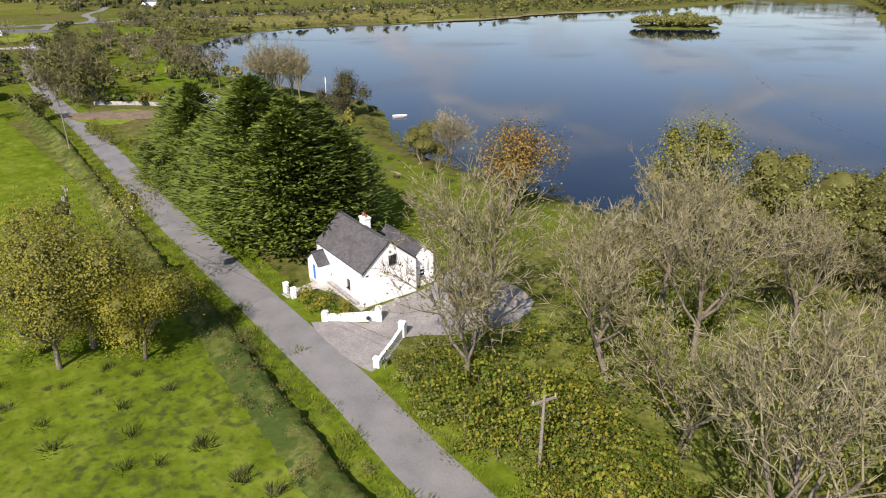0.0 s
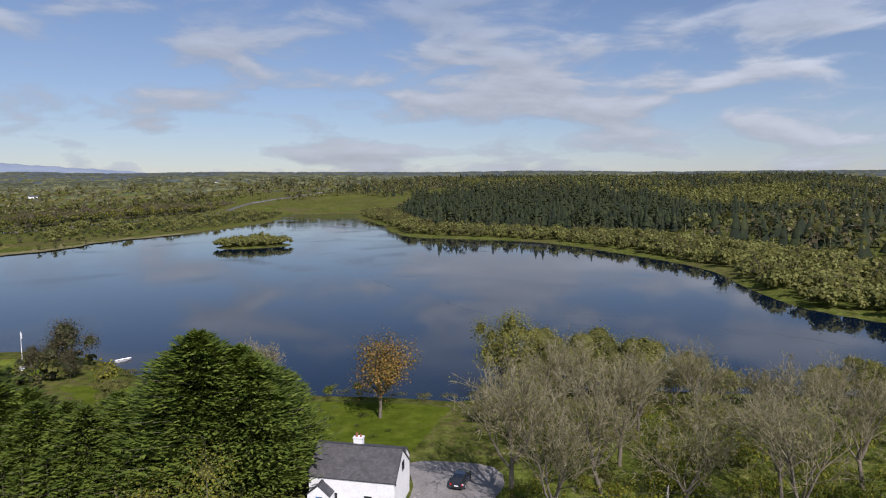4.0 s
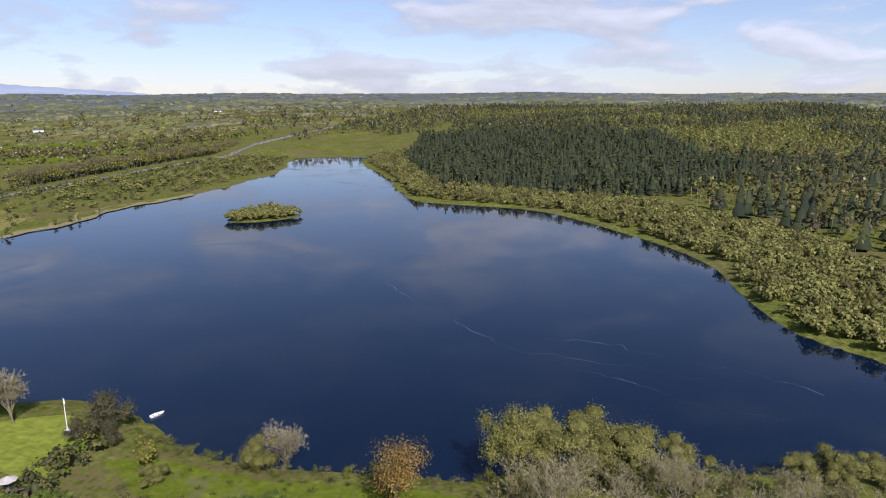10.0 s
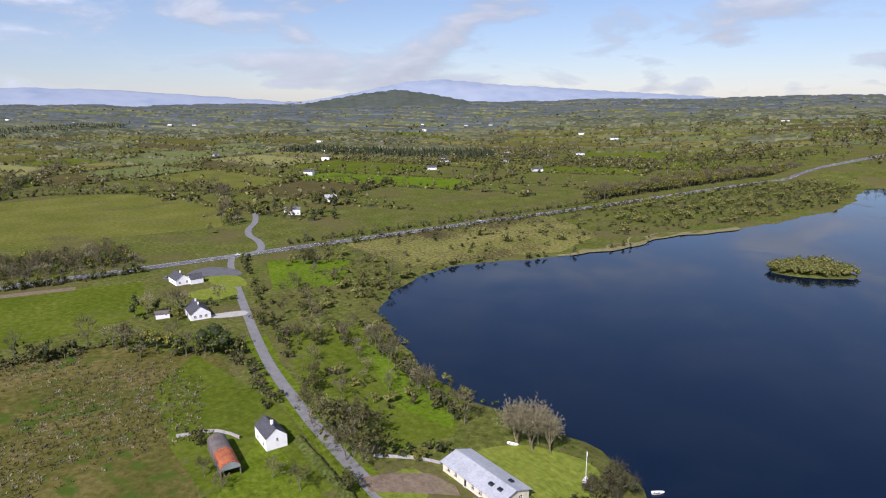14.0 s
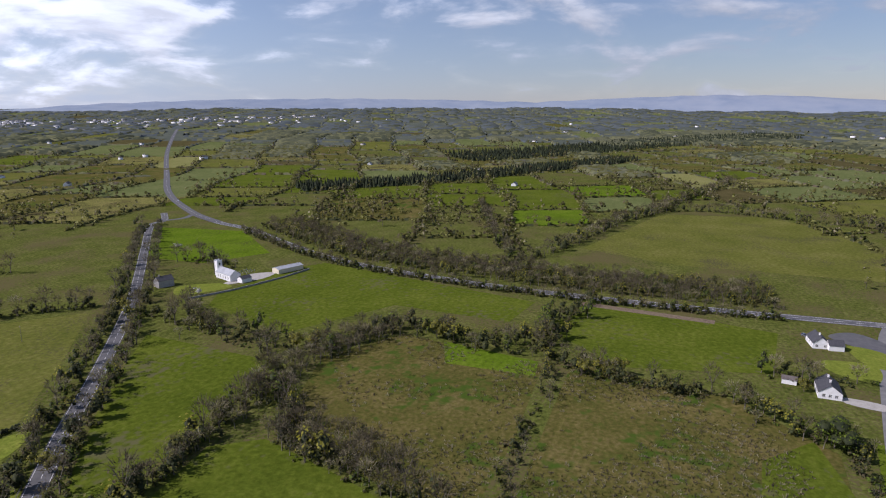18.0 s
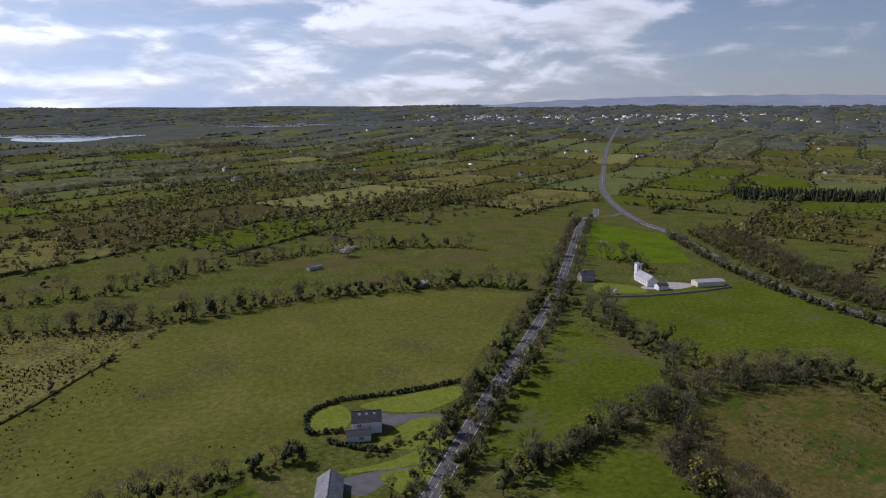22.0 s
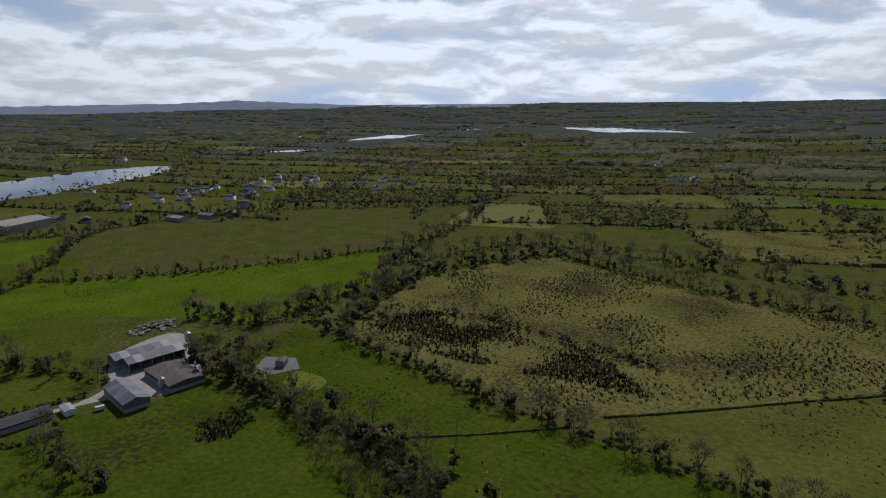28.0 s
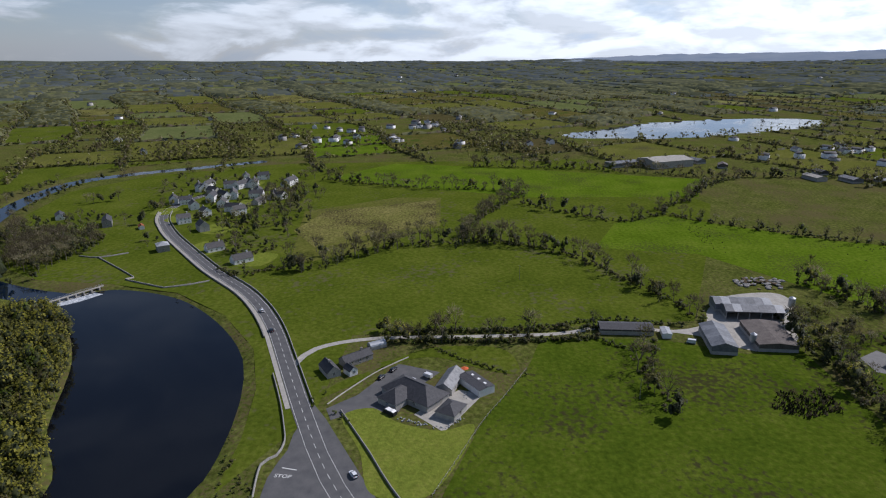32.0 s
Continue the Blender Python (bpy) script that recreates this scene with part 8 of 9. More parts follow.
part("body", boxed(-1.9, 1.2, -0.85, 0.85, 0.4, 2.0), CARWHITE, van)
part("cab", mesh_of(prism, [(1.2, 0.4), (2.2, 0.4), (2.2, 1.0), (1.7, 1.9), (1.2, 2.0)], -0.85, 0.85), CARWHITE, van)
part("windscreen", mesh_of(prism, [(1.78, 1.80), (2.18, 1.06), (2.22, 1.06), (1.82, 1.80)], -0.75, 0.75), GLASS, van)
for x in (-1.2, 1.5):
    for y in (-0.78, 0.78):
        wheel_part(van, x, y, 0.33, 0.2)
for x, y, h, r in ((325, -245.5, 6.5, 1.7), (284, -206, 5.6, 1.5)):
    s = thing("silo", pose(x, y, 0), "galvanised feed silo on legs in a farmyard", "silo", "silos")
    part("bin", mesh_of(tube, (0, 0, 2.2), (0, 0, h), r, r, 14), TIN, s)
    part("cone_top", mesh_of(tube, (0, 0, h), (0, 0, h + 0.9), r, 0.15, 14), TIN, s)
    part("hopper", mesh_of(tube, (0, 0, 0.8), (0, 0, 2.2), 0.3, r, 14), TIN, s)
    for k in range(4):
        a = k * math.pi / 2 + 0.4
        part("leg", mesh_of(tube, (math.cos(a) * r, math.sin(a) * r, -0.2), (math.cos(a) * r, math.sin(a) * r, 2.3), 0.06, 0.06, 5), TIN, s)
drive([(300, -175), (307, -193), (327, -203), (345, -221), (349, -248), (335, -252), (317, -242), (296, -233), (281, -226), (277, -208), (284, -196), (294, -186)], CONCRETE, "pale concrete farmyard", 0.065)
for i in range(80):
    a, r = rng.uniform(0, 6.28), rng.uniform(0, 1) ** 0.5
    bm = bmesh.new()
    bmesh.ops.create_icosphere(bm, subdivisions=1, radius=rng.uniform(0.7, 1.9))
    for v in bm.verts:
        v.co *= 1 + 0.4 * noise.noise(v.co * 1.5 + Vector((i * 2.1, 0, 0)))
        v.co.z *= 0.55
    o = part("boulder", bm, STONE if i % 3 else SOIL)
    o.matrix_world = pose(364 + math.cos(a) * r * 10, -249 + math.sin(a) * r * 15, 0.15 + 0.9 * (1 - r))
    tagged(o, "rough rock or spoil on a heap behind a farmyard", "boulder", "spoil heap")
house(pose(262, -257, 0, 0, 0, -60), 6, 4.5, 2.8, 3.4, "small flat dark house beside a yard", GREYWALL, SLATE2, {"F": W(0)}, category="shed", name="shed")
drive([(270, -247), (277, -259), (263, -267), (251, -259), (257, -246)], ASPHALT, "grey tarmac yard of a house among trees", 0.062, 0)
lawn([(250, -256), (232, -258), (227, -247), (244, -243)], "small yellow-green lawn below a yard")

# house with many slate roofs beside the village road
YARD = -33
house(pose(242.5, -52, 0, 0, 0, 50), 24, 13, 2.9, 6.8, "large bungalow with hipped dark slate roofs", GREYWALL, SLATE2, {"F": W(-5, 0, 5), "R": W(-2, 2), "B": W(-5, 5)}, hip=True, over=0.4)
house(pose(239.5, -45.5, 0, 0, 0, 140), 13, 9.5, 2.9, 6.0, "hipped front wing of a large bungalow", GREYWALL, SLATE2, {"F": W(-2, 2), "R": W(0)}, hip=True, over=0.4, category="extension", name="wing")
house(pose(251, -66, 0, 0, 0, -20), 16, 7, 2.8, 5.0, "long slate-roofed rear wing", GREYWALL, SHEET, {"F": W(-4, 0, 4)}, over=0.3, category="extension", name="wing")
flat_wing = house(pose(249, -76.5, 0, 0, 0, 33), 15, 7.5, 3.0, 3.5, "dark flat-roofed extension with roof lights", WHITEWASH, SLATE2, {"F": W(-3, 3)}, over=0.2, category="extension", name="extension")
for x in (-4.2, 0, 4.2):
    part("roof_light", boxed(x - 0.7, x + 0.7, -1.9, -0.8, 3.2, 3.5), WHITEPAINT, flat_wing, "white roof light")
house(pose(229.5, -66, 0, 0, 0, -30), 10, 8, 2.6, 4.6, "hipped outbuilding with a slate roof", GREYWALL, SLATE2, {"F": W(0)}, hip=True, over=0.3, category="outbuilding", name="outbuilding")
drive([(226, -21), (234, -18), (244, -29), (270, -44), (262, -62), (248, -52), (231, -46), (232, -32)], DARKROAD, "dark tarmac yard before a bungalow", 0.07, 0)
drive([(229, -52), (240, -60), (247, -70), (243, -79), (228, -70), (217, -63)], CONCRETE, "pale paved terrace behind a bungalow", 0.075, 0)
lawn([(228, -25), (234, -36), (224, -46), (218, -62), (222, -74), (205, -70), (182, -57), (184, -40), (206, -34)], "mown yellow-green lawn beside the road")
lawn([(241, -14), (264, -37), (270, -34), (276, -44), (286, -60), (284, -90), (262, -96), (262, -84), (276, -56), (256, -22)], "mown garden strip round a yard", PASTURE)
pf = thing("post_fence", pose(0, 0, 0), "pale concrete post and rail fence round a garden", "fence")
fl = spline([(263, -99), (240, -87), (224, -78), (204, -69), (182, -59)], 2.8)
for x, y in fl:
    part("post", boxed(x - 0.09, x + 0.09, y - 0.09, y + 0.09, -0.3, 1.3), CONCRETE, pf)
for (x0, y0), (x1, y1) in zip(fl, fl[1:]):
    part("rail", mesh_of(tube, (x0, y0, 1.0), (x1, y1, 1.0), 0.05, 0.05, 4), CONCRETE, pf)
wall_run([(232, -24), (206, -37), (183, -48), (150, -68)], 0.9, 0.4, STONE, "grey stone roadside wall")
wall_run([(262, 9), (240, 1), (224, -4), (212, -7), (204, -6), (199, -2), (180, -4)], 0.9, 0.5, STONE, "grey stone wall along a road bend")
near_road = spline(VILLAGE_ROAD, 8.0)
near_road = near_road[(near_road[:, 0] > 214) & (near_road[:, 0] < 560)]
lake_side, field_side = band(near_road[::3], 9.8, 8)
if lake_side[2, 1] < field_side[2, 1]:
    lake_side, field_side = field_side, lake_side
strip("pavement", lake_side, 1.9, 0.16, CONCRETE, "pale footpath with a raised kerb", "pavement")
outer_a, outer_b = band(near_road[::3], 12.6, 8)
if outer_a[2, 1] < outer_b[2, 1]:
    outer_a, outer_b = outer_b, outer_a
wall_run([tuple(q) for q in outer_a[:36:2]], 0.9, 0.45, STONE, "grey stone wall between a road and the river green")
wall_run([tuple(q) for q in field_side[:44:2]], 0.9, 0.45, STONE, "grey stone wall along a village road")
strip("road", [(206, -12), (192, -9), (176, -9.6), (160, -10)], 6.5, 0.10, DARKROAD, "dark tarmac mouth of a side lane")
sp = part("road_marking", boxed(-2.6, 2.6, -0.2, 0.2, 0.115, 0.125), LINEPAINT, village_road)
sp.matrix_world = pose(197, -12, 0, 0, 0, 75)
word = bpy.data.curves.new("stop_marking", "FONT")
word.body, word.size, word.align_x, word.extrude = "STOP", 2.4, "CENTER", 0.004
word.materials.append(LINEPAINT)
wo = new("stop_marking", word)
wo.matrix_world = pose(192.5, -10.5, 0.125, 0, 0, -98)
tagged(wo, "white painted road word at a junction", "road marking")
house(pose(263, -15, 0, 0, 0, 30), 10, 6, 2.5, 5.0, "old slate-roofed cottage at a lane end", GREYWALL, SLATE2, {"L": W(0), "F": W(-2, 2)}, (0,))
house(pose(273, -25, 0, 0, 0, -50), 14, 6, 2.6, 4.6, "low slate-roofed house behind a wall", STONE, SLATE2, {"F": W(-4, 0, 4)}, (3,))
house(pose(262, -24, 0, 0, 0, 40), 5, 4, 2.4, 4.0, "small white gabled shed", WHITEWASH, SLATE2, {"L": W(0)}, category="shed", name="shed")
hay = thing("hay_barn", pose(287, -33, 0, 0, 0, -60), "small round-roofed grey hay barn", "barn")
arc2 = [(-2.2 * math.cos(k), 1.2 + 1.9 * math.sin(k)) for k in np.linspace(0, math.pi, 11)]
part("roof", mesh_of(prism, arc2 + [(q * 0.96, z - 0.06) for q, z in arc2[::-1]], -4, 4, "x"), TIN, hay)
part("end_wall", mesh_of(prism, arc2, -4.0, -3.9, "x"), GREYWALL, hay)
for y in (-2.1, 2.1):
    part("side_wall", boxed(-4, 4, y - 0.08, y + 0.08, -0.2, 1.25), GREYWALL, hay)
for x, y, r, p, lab in ((193, -33.5, 32, CARWHITE, "silver car on the road"), (306, 20.5, 32, CARBLACK, "dark car on the village road"), (331, 31.5, 34, CARWHITE, "white car on the village road"), (254.5, -50.5, 50, CARWHITE, "white car parked in a yard"), (257.5, -37.5, -30, CARBLACK, "dark car parked in a yard"), (264, -42, -30, CARBLACK, "dark car parked beside another")):
    car(pose(x, y, 0.10, 0, 0, r), p, lab, group="cars")
for x, y, r, p, lab in ((-393, 118, 90, CARWHITE, "white car on the main road"), (-396, 168, 90, CARBLACK, "dark car on the main road"), (-392, 205, 90, CARGREY, "grey car on the main road"), (-396, 262, 90, CARWHITE, "white car on the far main road"), (-395, 60, 90, CARWHITE, "white van-like car at a junction"),
                        (-318, -409, 38, CARBLACK, "dark car on the old road"), (-690, -697, 45, CARWHITE, "white car far along the main road"), (-820, -826, 45, CARGREY, "grey car far along the main road")):
    car(pose(x, y, 0.16, 0, 0, r), p, lab, group="cars")

# green ground that runs through the village and along the river
flat_patch("meadow", [(185, 9), (215, 9), (250, 13), (287, 24), (327, 50), (360, 87), (375, 130), (384, 180), (412, 222), (460, 252), (540, 284), (640, 298), (720, 252), (790, 120), (800, -240), (560, -300), (420, -240), (312, -190), (300, -20), (230, -14)], 0.012, PASTURE, "green meadow land round a village", "meadow")
for i, (x, y, w, d) in enumerate(((446, 100, 16, 12), (420, 60, 14, 14), (498, 108, 16, 12), (530, 150, 12, 10), (560, 112, 18, 12), (588, 104, 16, 12), (640, 100, 18, 14), (612, 140, 14, 10), (668, 132, 18, 14), (555, 172, 12, 10))):
    lawn([(x - w, y - d * 0.6), (x + w * 0.7, y - d), (x + w, y + d * 0.6), (x - w * 0.6, y + d)], "mown garden lawn behind a village house")
# the village
VILLAGE = [(441, 92, -50, 12, 2.9, 6.0, "white bungalow beside the village road"), (415, 66, -50, 13, 2.9, 6.0, "low white bungalow with a dark roof"), (493, 118, 35, 11, 4.8, 8.0, "grey two-storey gabled house"), (516, 141, -55, 10, 4.8, 7.6, "white two-storey house by the road"),
           (564, 150, 30, 11, 4.6, 7.4, "white house at the village bend"), (586, 176, 20, 12, 4.8, 8.0, "white gabled house beside the road"), (572, 128, 10, 12, 4.6, 7.6, "white terraced house in the village"), (606, 128, 15, 16, 5.0, 8.2, "row of white village houses"), (618, 108, 15, 12, 5.0, 8.0, "white two-storey village house"),
           (656, 122, 10, 18, 5.4, 8.6, "long white two-storey house"), (622, 152, 60, 12, 4.6, 7.6, "white village house with grey roof"), (640, 172, 20, 14, 4.8, 8.0, "white village house with dark roof"), (551, 108, -20, 12, 3.0, 5.8, "white bungalow among gardens"), (580, 98, -20, 12, 3.0, 5.8, "grey bungalow among gardens"),
           (650, 90, 20, 13, 3.2, 6.0, "white bungalow on a rise"), (690, 140, 15, 14, 4.8, 7.8, "white house behind trees"), (540, 132, 40, 9, 4.6, 7.4, "small white house by the road"), (600, 90, 0, 12, 3, 5.8, "low grey bungalow in a garden")]
for x, y, r, L, e, rg, lab in VILLAGE:
    house(pose(x, y, 0, 0, 0, r), L, 7.5, e, rg, lab, GREYWALL if "grey" in lab else WHITEWASH, SLATE, {"F": TWO(-L * 0.3, 0, L * 0.3) if e > 4 else W(-L * 0.3, 0, L * 0.3), "L": TWO(0) if e > 4 else W(0), "R": W(0), "B": W(-2, 2)}, (L * 0.3,), group="village houses")
for i, (x, y) in enumerate([(583, 164), (653, 167), (599, 135), (652, 145), (651, 133), (658, 127), (554, 113), (543, 105), (594, 144), (603, 85), (695, 123), (663, 87), (639, 170), (604, 106)]):
    L = 11 + (i * 5) % 7
    house(pose(x, y, 0, 0, 0, (i * 53) % 180 - 60), L, 7.5, 4.4 + (i % 3) * 0.5, 7.2 + (i % 3) * 0.7, "white rendered village house with a grey slate roof", WHITEWASH, SLATE if i % 2 else SLATE2, {"F": TWO(-L * 0.3, 0, L * 0.3), "B": TWO(-L * 0.3, L * 0.3), "L": TWO(0), "R": TWO(0)}, (L * 0.3,), group="village houses")
VILLAGE_TREES = [(562, 182), (556, 175), (573, 190), (573, 180), (593, 258), (587, 249), (592, 244), (598, 237), (598, 231), (514, 187), (513, 173), (494, 227), (511, 229), (512, 255), (623, 111), (597, 94), (596, 61), (556, 49), (573, 62), (529, 115), (544, 122), (525, 131), (495, 56), (471, 48), (504, 66), (431, 18), (425, 14), (435, 21), (553, 98), (533, 88), (505, 90), (803, 70), (693, 68), (734, 216)]
scatter("garden_trees", np.array(VILLAGE_TREES, float), MID_DARK + MID_BARE + MID_LEAF[:1], "tall dark and bare trees among village houses", "trees", (1.0, 1.5))
scatter("riverside_trees", fill([(479, 260), (504, 266), (487, 240), (478, 220), (462, 203), (434, 182), (404, 179), (393, 185), (399, 202), (430, 228)], 5.5), MID_BARE + MID_LEAF[:1] + MID_DARK[:1], "dense grove of bare and olive trees beside the weir", "trees", (0.9, 1.5))
for line in [[(427, 165), (386, 123), (383, 127), (368, 98)], [(368, 98), (372, 86), (379, 75)], [(431, 180), (427, 165), (436, 149)]]:
    wall_run(line, 0.8, 0.5, STONE, "old dry stone wall across a riverside green")
flat_patch("road", [(237, -13), (227, -19), (191, -37), (174, -46), (175, -8), (197, -7), (205, -9), (217, -9)], 0.079, DARKROAD, "wide tarmac mouth of a road junction", "road")
house(pose(442, 128, 0, 0, 0, 30), 9, 8, 4.6, 6.4, "square stone building with a pale hipped roof", STONE, PALEROOF, {"L": W(0), "F": W(-2, 2)}, hip=True)
house(pose(500, 168, 0, 0, 0, 30), 7, 4, 2.2, 3.6, "small red-roofed shed on a green", WHITEWASH, RUST, category="shed", name="shed")
house(pose(512, 200, 0, 0, 0, 25), 18, 7, 4.5, 7.0, "roofless-looking old stone church among graves", STONE, SLATE2, {"L": [(0, 1.5, 1.2, 2.4, "window")], "F": W(-4, 0, 4)}, name="chapel", category="chapel")
house(pose(535, 250, 0, 0, 0, 30), 14, 7, 3.0, 5.2, "low dark house by the river", WHITEWASH, SLATE2, {"L": W(0)})
for i in range(40):
    g = part("gravestone", boxed(-0.4, 0.4, -0.09, 0.09, -0.2, 1.1), GREYWALL if i % 3 else WHITEWASH)
    g.matrix_world = pose(494 + (i % 8) * 3.4 + rng.normal() * 0.4, 208 + (i // 8) * 4 + rng.normal() * 0.4, 0, 0, 0, 30)
    tagged(g, "grey gravestone beside an old chapel", "gravestone", "chapel graves")
k = np.concatenate([fill([(470, 195), (540, 190), (560, 235), (500, 260)], 13), fill([(540, 90), (700, 80), (710, 190), (560, 190)], 15), fill([(430, 75), (470, 100), (530, 115), (540, 95), (440, 55)], 11)])
scatter("garden_trees", k, MID_DARK + MID_LEAF + MID_SHRUB, "garden trees and shrubs among village houses", "trees", (0.6, 1.1))

# the weir
weir = thing("weir", pose(354.5, 145.5, 0, 0, 0, math.degrees(math.atan2(-23, 33))), "concrete weir with a footbridge on piers", "weir")
part("sill", mesh_of(prism, [(-1.2, -2.5), (1.2, -2.5), (0.6, -0.75), (-0.6, -0.75)], -20, 20, "x"), CONCRETE, weir)
part("walkway", boxed(-22, 20, -0.8, 0.8, 0.75, 1.0), CONCRETE, weir)
for y in (-0.75, 0.75):
    part("handrail", boxed(-22, 20, y - 0.04, y + 0.04, 1.9, 2.0), TIN, weir)
for x in np.linspace(-19, 17, 9):
    part("pier", boxed(x - 0.4, x + 0.4, -1.4, 1.2, -2.5, 0.75), CONCRETE, weir)
    part("rail_post", boxed(x - 0.04, x + 0.04, -0.78, -0.70, 1.0, 1.95), TIN, weir)
FOAM = material("white_water", [(0.05, 0.08, 0.12), (0.45, 0.48, 0.50), (0.75, 0.77, 0.78)], 2.2, 1.3, 0.7, 0.5, 0.1, mix=0.6)
flat_patch("rapids", [(341, 149), (350, 138), (362, 130), (364, 136), (352, 146), (345, 153)], LAKE_Z + 0.03, FOAM, "white broken water below a weir", "rapids")

# works, farms and scattered houses to the south-east
farm_shed(pose(752, -325, 0, 0, 0, -70), 52, 34, 8, 10.5, "large tan-roofed factory shed", CONCRETE, ribs=0)
farm_shed(pose(752, -277, 0, 0, 0, -70), 40, 16, 5, 5.6, "long grey factory wing", SHEET)
for x, y, r, L, D, e, rg, lab, rf in ((768, -368, 20, 18, 12, 4, 6, "small grey sheet-roofed works shed", SHEET), (735, -385, -20, 14, 10, 4, 6, "small brown-roofed works shed", RUSTDARK), (662, -448, 10, 22, 12, 4, 5.6, "long tan-roofed farm shed", CONCRETE), (650, -478, 10, 20, 12, 4, 5.6, "plain grey sheet-roofed farm shed", SHEET), (640, -505, 20, 16, 10, 4, 5.6, "small farm shed with pale roof", PALEROOF), (690, -470, 10, 14, 9, 4, 5.6, "small dark slate-roofed farm shed", SLATE2)):
    farm_shed(pose(x, y, 0, 0, 0, r), L, D, e, rg, lab, rf)
FAR_HOUSES = [(919, -158, 30), (922, -191, 20), (935, -224, 10), (845, -528, 0), (785, -647, 0), (798, -765, 10), (730, -758, 20), (711, -795, 10), (1365, -221, 0), (822, -573, 0), (760, -610, 30), (870, -600, 10), (640, -830, 0), (690, -850, 10), (319, -1115, 5), (330, -1100, 40),
              (902, -90, 20), (1010, 60, 30), (1150, 150, 10), (880, 330, 30), (1300, 380, 20), (1000, 420, 0), (560, -1200, 10), (780, -1000, 20), (-60, -1300, 0), (-300, -1500, 20), (-560, -1250, 10), (-1000, -300, 0), (-1250, 300, 20), (-820, 300, 40), (-1300, -700, 10), (-780, -1000, 30), (-900, -1400, 30), (150, -1600, 10)]
for i, (x, y, r) in enumerate(FAR_HOUSES):
    z = float(land(np.float64(x), np.float64(y)))
    house(pose(x, y, z, 0, 0, r), 12 + i % 4, 8, 3.2 + (i % 3) * 0.8, 6.2 + (i % 3) * 0.8, "white house with a dark roof among far fields", WHITEWASH if i % 4 else GREYWALL, SLATE2 if i % 3 else SHEET, {"F": W(-3.5, 0, 3.5), "L": W(0)}, group="far houses")
# the town on the skyline and white houses scattered among far fields
def block_houses(name, places, label, category, long=(6, 16), roofs=SHEET):
    """Small gabled houses too far off to show more than walls and roof."""
    V, Q, M = [], [], []
    for x, y in places:
        z, a = float(land(np.float64(x), np.float64(y))), rng.uniform(0, 3.1)
        l, d, h = rng.uniform(*long), rng.uniform(4, 7), rng.uniform(3.5, 6.5)
        c, s = math.cos(a), math.sin(a)
        b = len(V)
        for zz in (z - 1, z + h):
            for u, w in ((-l, -d), (l, -d), (l, d), (-l, d)):
                V.append((x + u * c - w * s, y + u * s + w * c, zz))
        for u in (-l, l):
            V.append((x + u * c, y + u * s, z + h * 1.5))
        Q += [(b, b + 1, b + 5, b + 4), (b + 1, b + 2, b + 6, b + 5), (b + 2, b + 3, b + 7, b + 6), (b + 3, b, b + 4, b + 7), (b + 4, b + 5, b + 9, b + 8), (b + 6, b + 7, b + 8, b + 9)]
        wall = 2 if rng.uniform() < 0.4 else 0
        M += [wall, wall, wall, wall, 1, 1]
    tagged(new(name, raw_mesh(name, V, Q, [WHITEWASH, roofs, GREYWALL], M)), label, category, kind="stuff")


t = rng.uniform(size=260)
block_houses("far_town", np.stack([-1850 - 900 * t, -2850 + 1150 * t], 1) + rng.normal(size=(260, 2)) * 150, "distant town of white and grey houses", "town")
az, r = np.radians(rng.uniform(30, 300, 120)), rng.uniform(1100, 3000, 120)
k = np.stack([-np.sin(az) * r, np.cos(az) * r], 1)
k = k[dry(k[:, 0], k[:, 1]) & ~in_core(k[:, 0], k[:, 1]) & (edge_distance(k[:, 0], k[:, 1], HIGHWAY_LINE, False) > 30)]
block_houses("far_houses", k, "white farmhouses and bungalows scattered over distant country", "houses", (5, 8), SLATE)
k = np.concatenate([rng.normal(size=(12, 2)) * (80, 45) + c for c in ((840, -560), (760, -720), (1000, 100), (1080, -60))])
block_houses("far_houses", k[dry(k[:, 0], k[:, 1])], "estate of white houses among trees", "houses", (4.5, 7), SLATE)

# yard walls, skip and shrubs at the hipped bungalow
wall_run([(237, -18), (250, -26), (264, -36), (276, -48)], 0.5, 0.3, CONCRETE, "low pale kerb wall round a tarmac yard")
skip = thing("skip", pose(230, -43, 0, 0, 0, 50), "dark steel skip heaped with pale rubbish", "skip")
part("body", boxed(-2.6, 2.6, -1.1, 1.1, 0.1, 1.5), DARKPAINT, skip)
part("rubbish", mesh_of(prism, [(-2.4, 1.45), (2.4, 1.45), (1.6, 1.9), (0.2, 1.7), (-1.4, 2.0)], -0.95, 0.95), WHITEPAINT, skip)
for s in (-1, 1):
    part("rim", boxed(-2.7, 2.7, s * 1.1 - 0.06, s * 1.1 + 0.06, 1.42, 1.54), DARKPAINT, skip)

# a van, a parasol and building rubble round the same house
parked = copy_thing(van, pose(257.5, -57, 0.07, 0, 0, 50))
tagged(parked, "white van parked in a tarmac yard", "van")
shade = thing("parasol", pose(261.5, -72.5, 0), "orange garden parasol behind a bungalow", "parasol")
part("pole", mesh_of(tube, (0, 0, 0), (0, 0, 2.4), 0.04, 0.04, 6), TIN, shade)
part("canopy", mesh_of(tube, (0, 0, 2.0), (0, 0, 2.6), 1.7, 0.1, 8), material("orange_canvas", [(0.55, 0.10, 0.03), (0.65, 0.15, 0.05)], 2.0, 0.6, 0.85, 0.0), shade)
bm = bmesh.new()
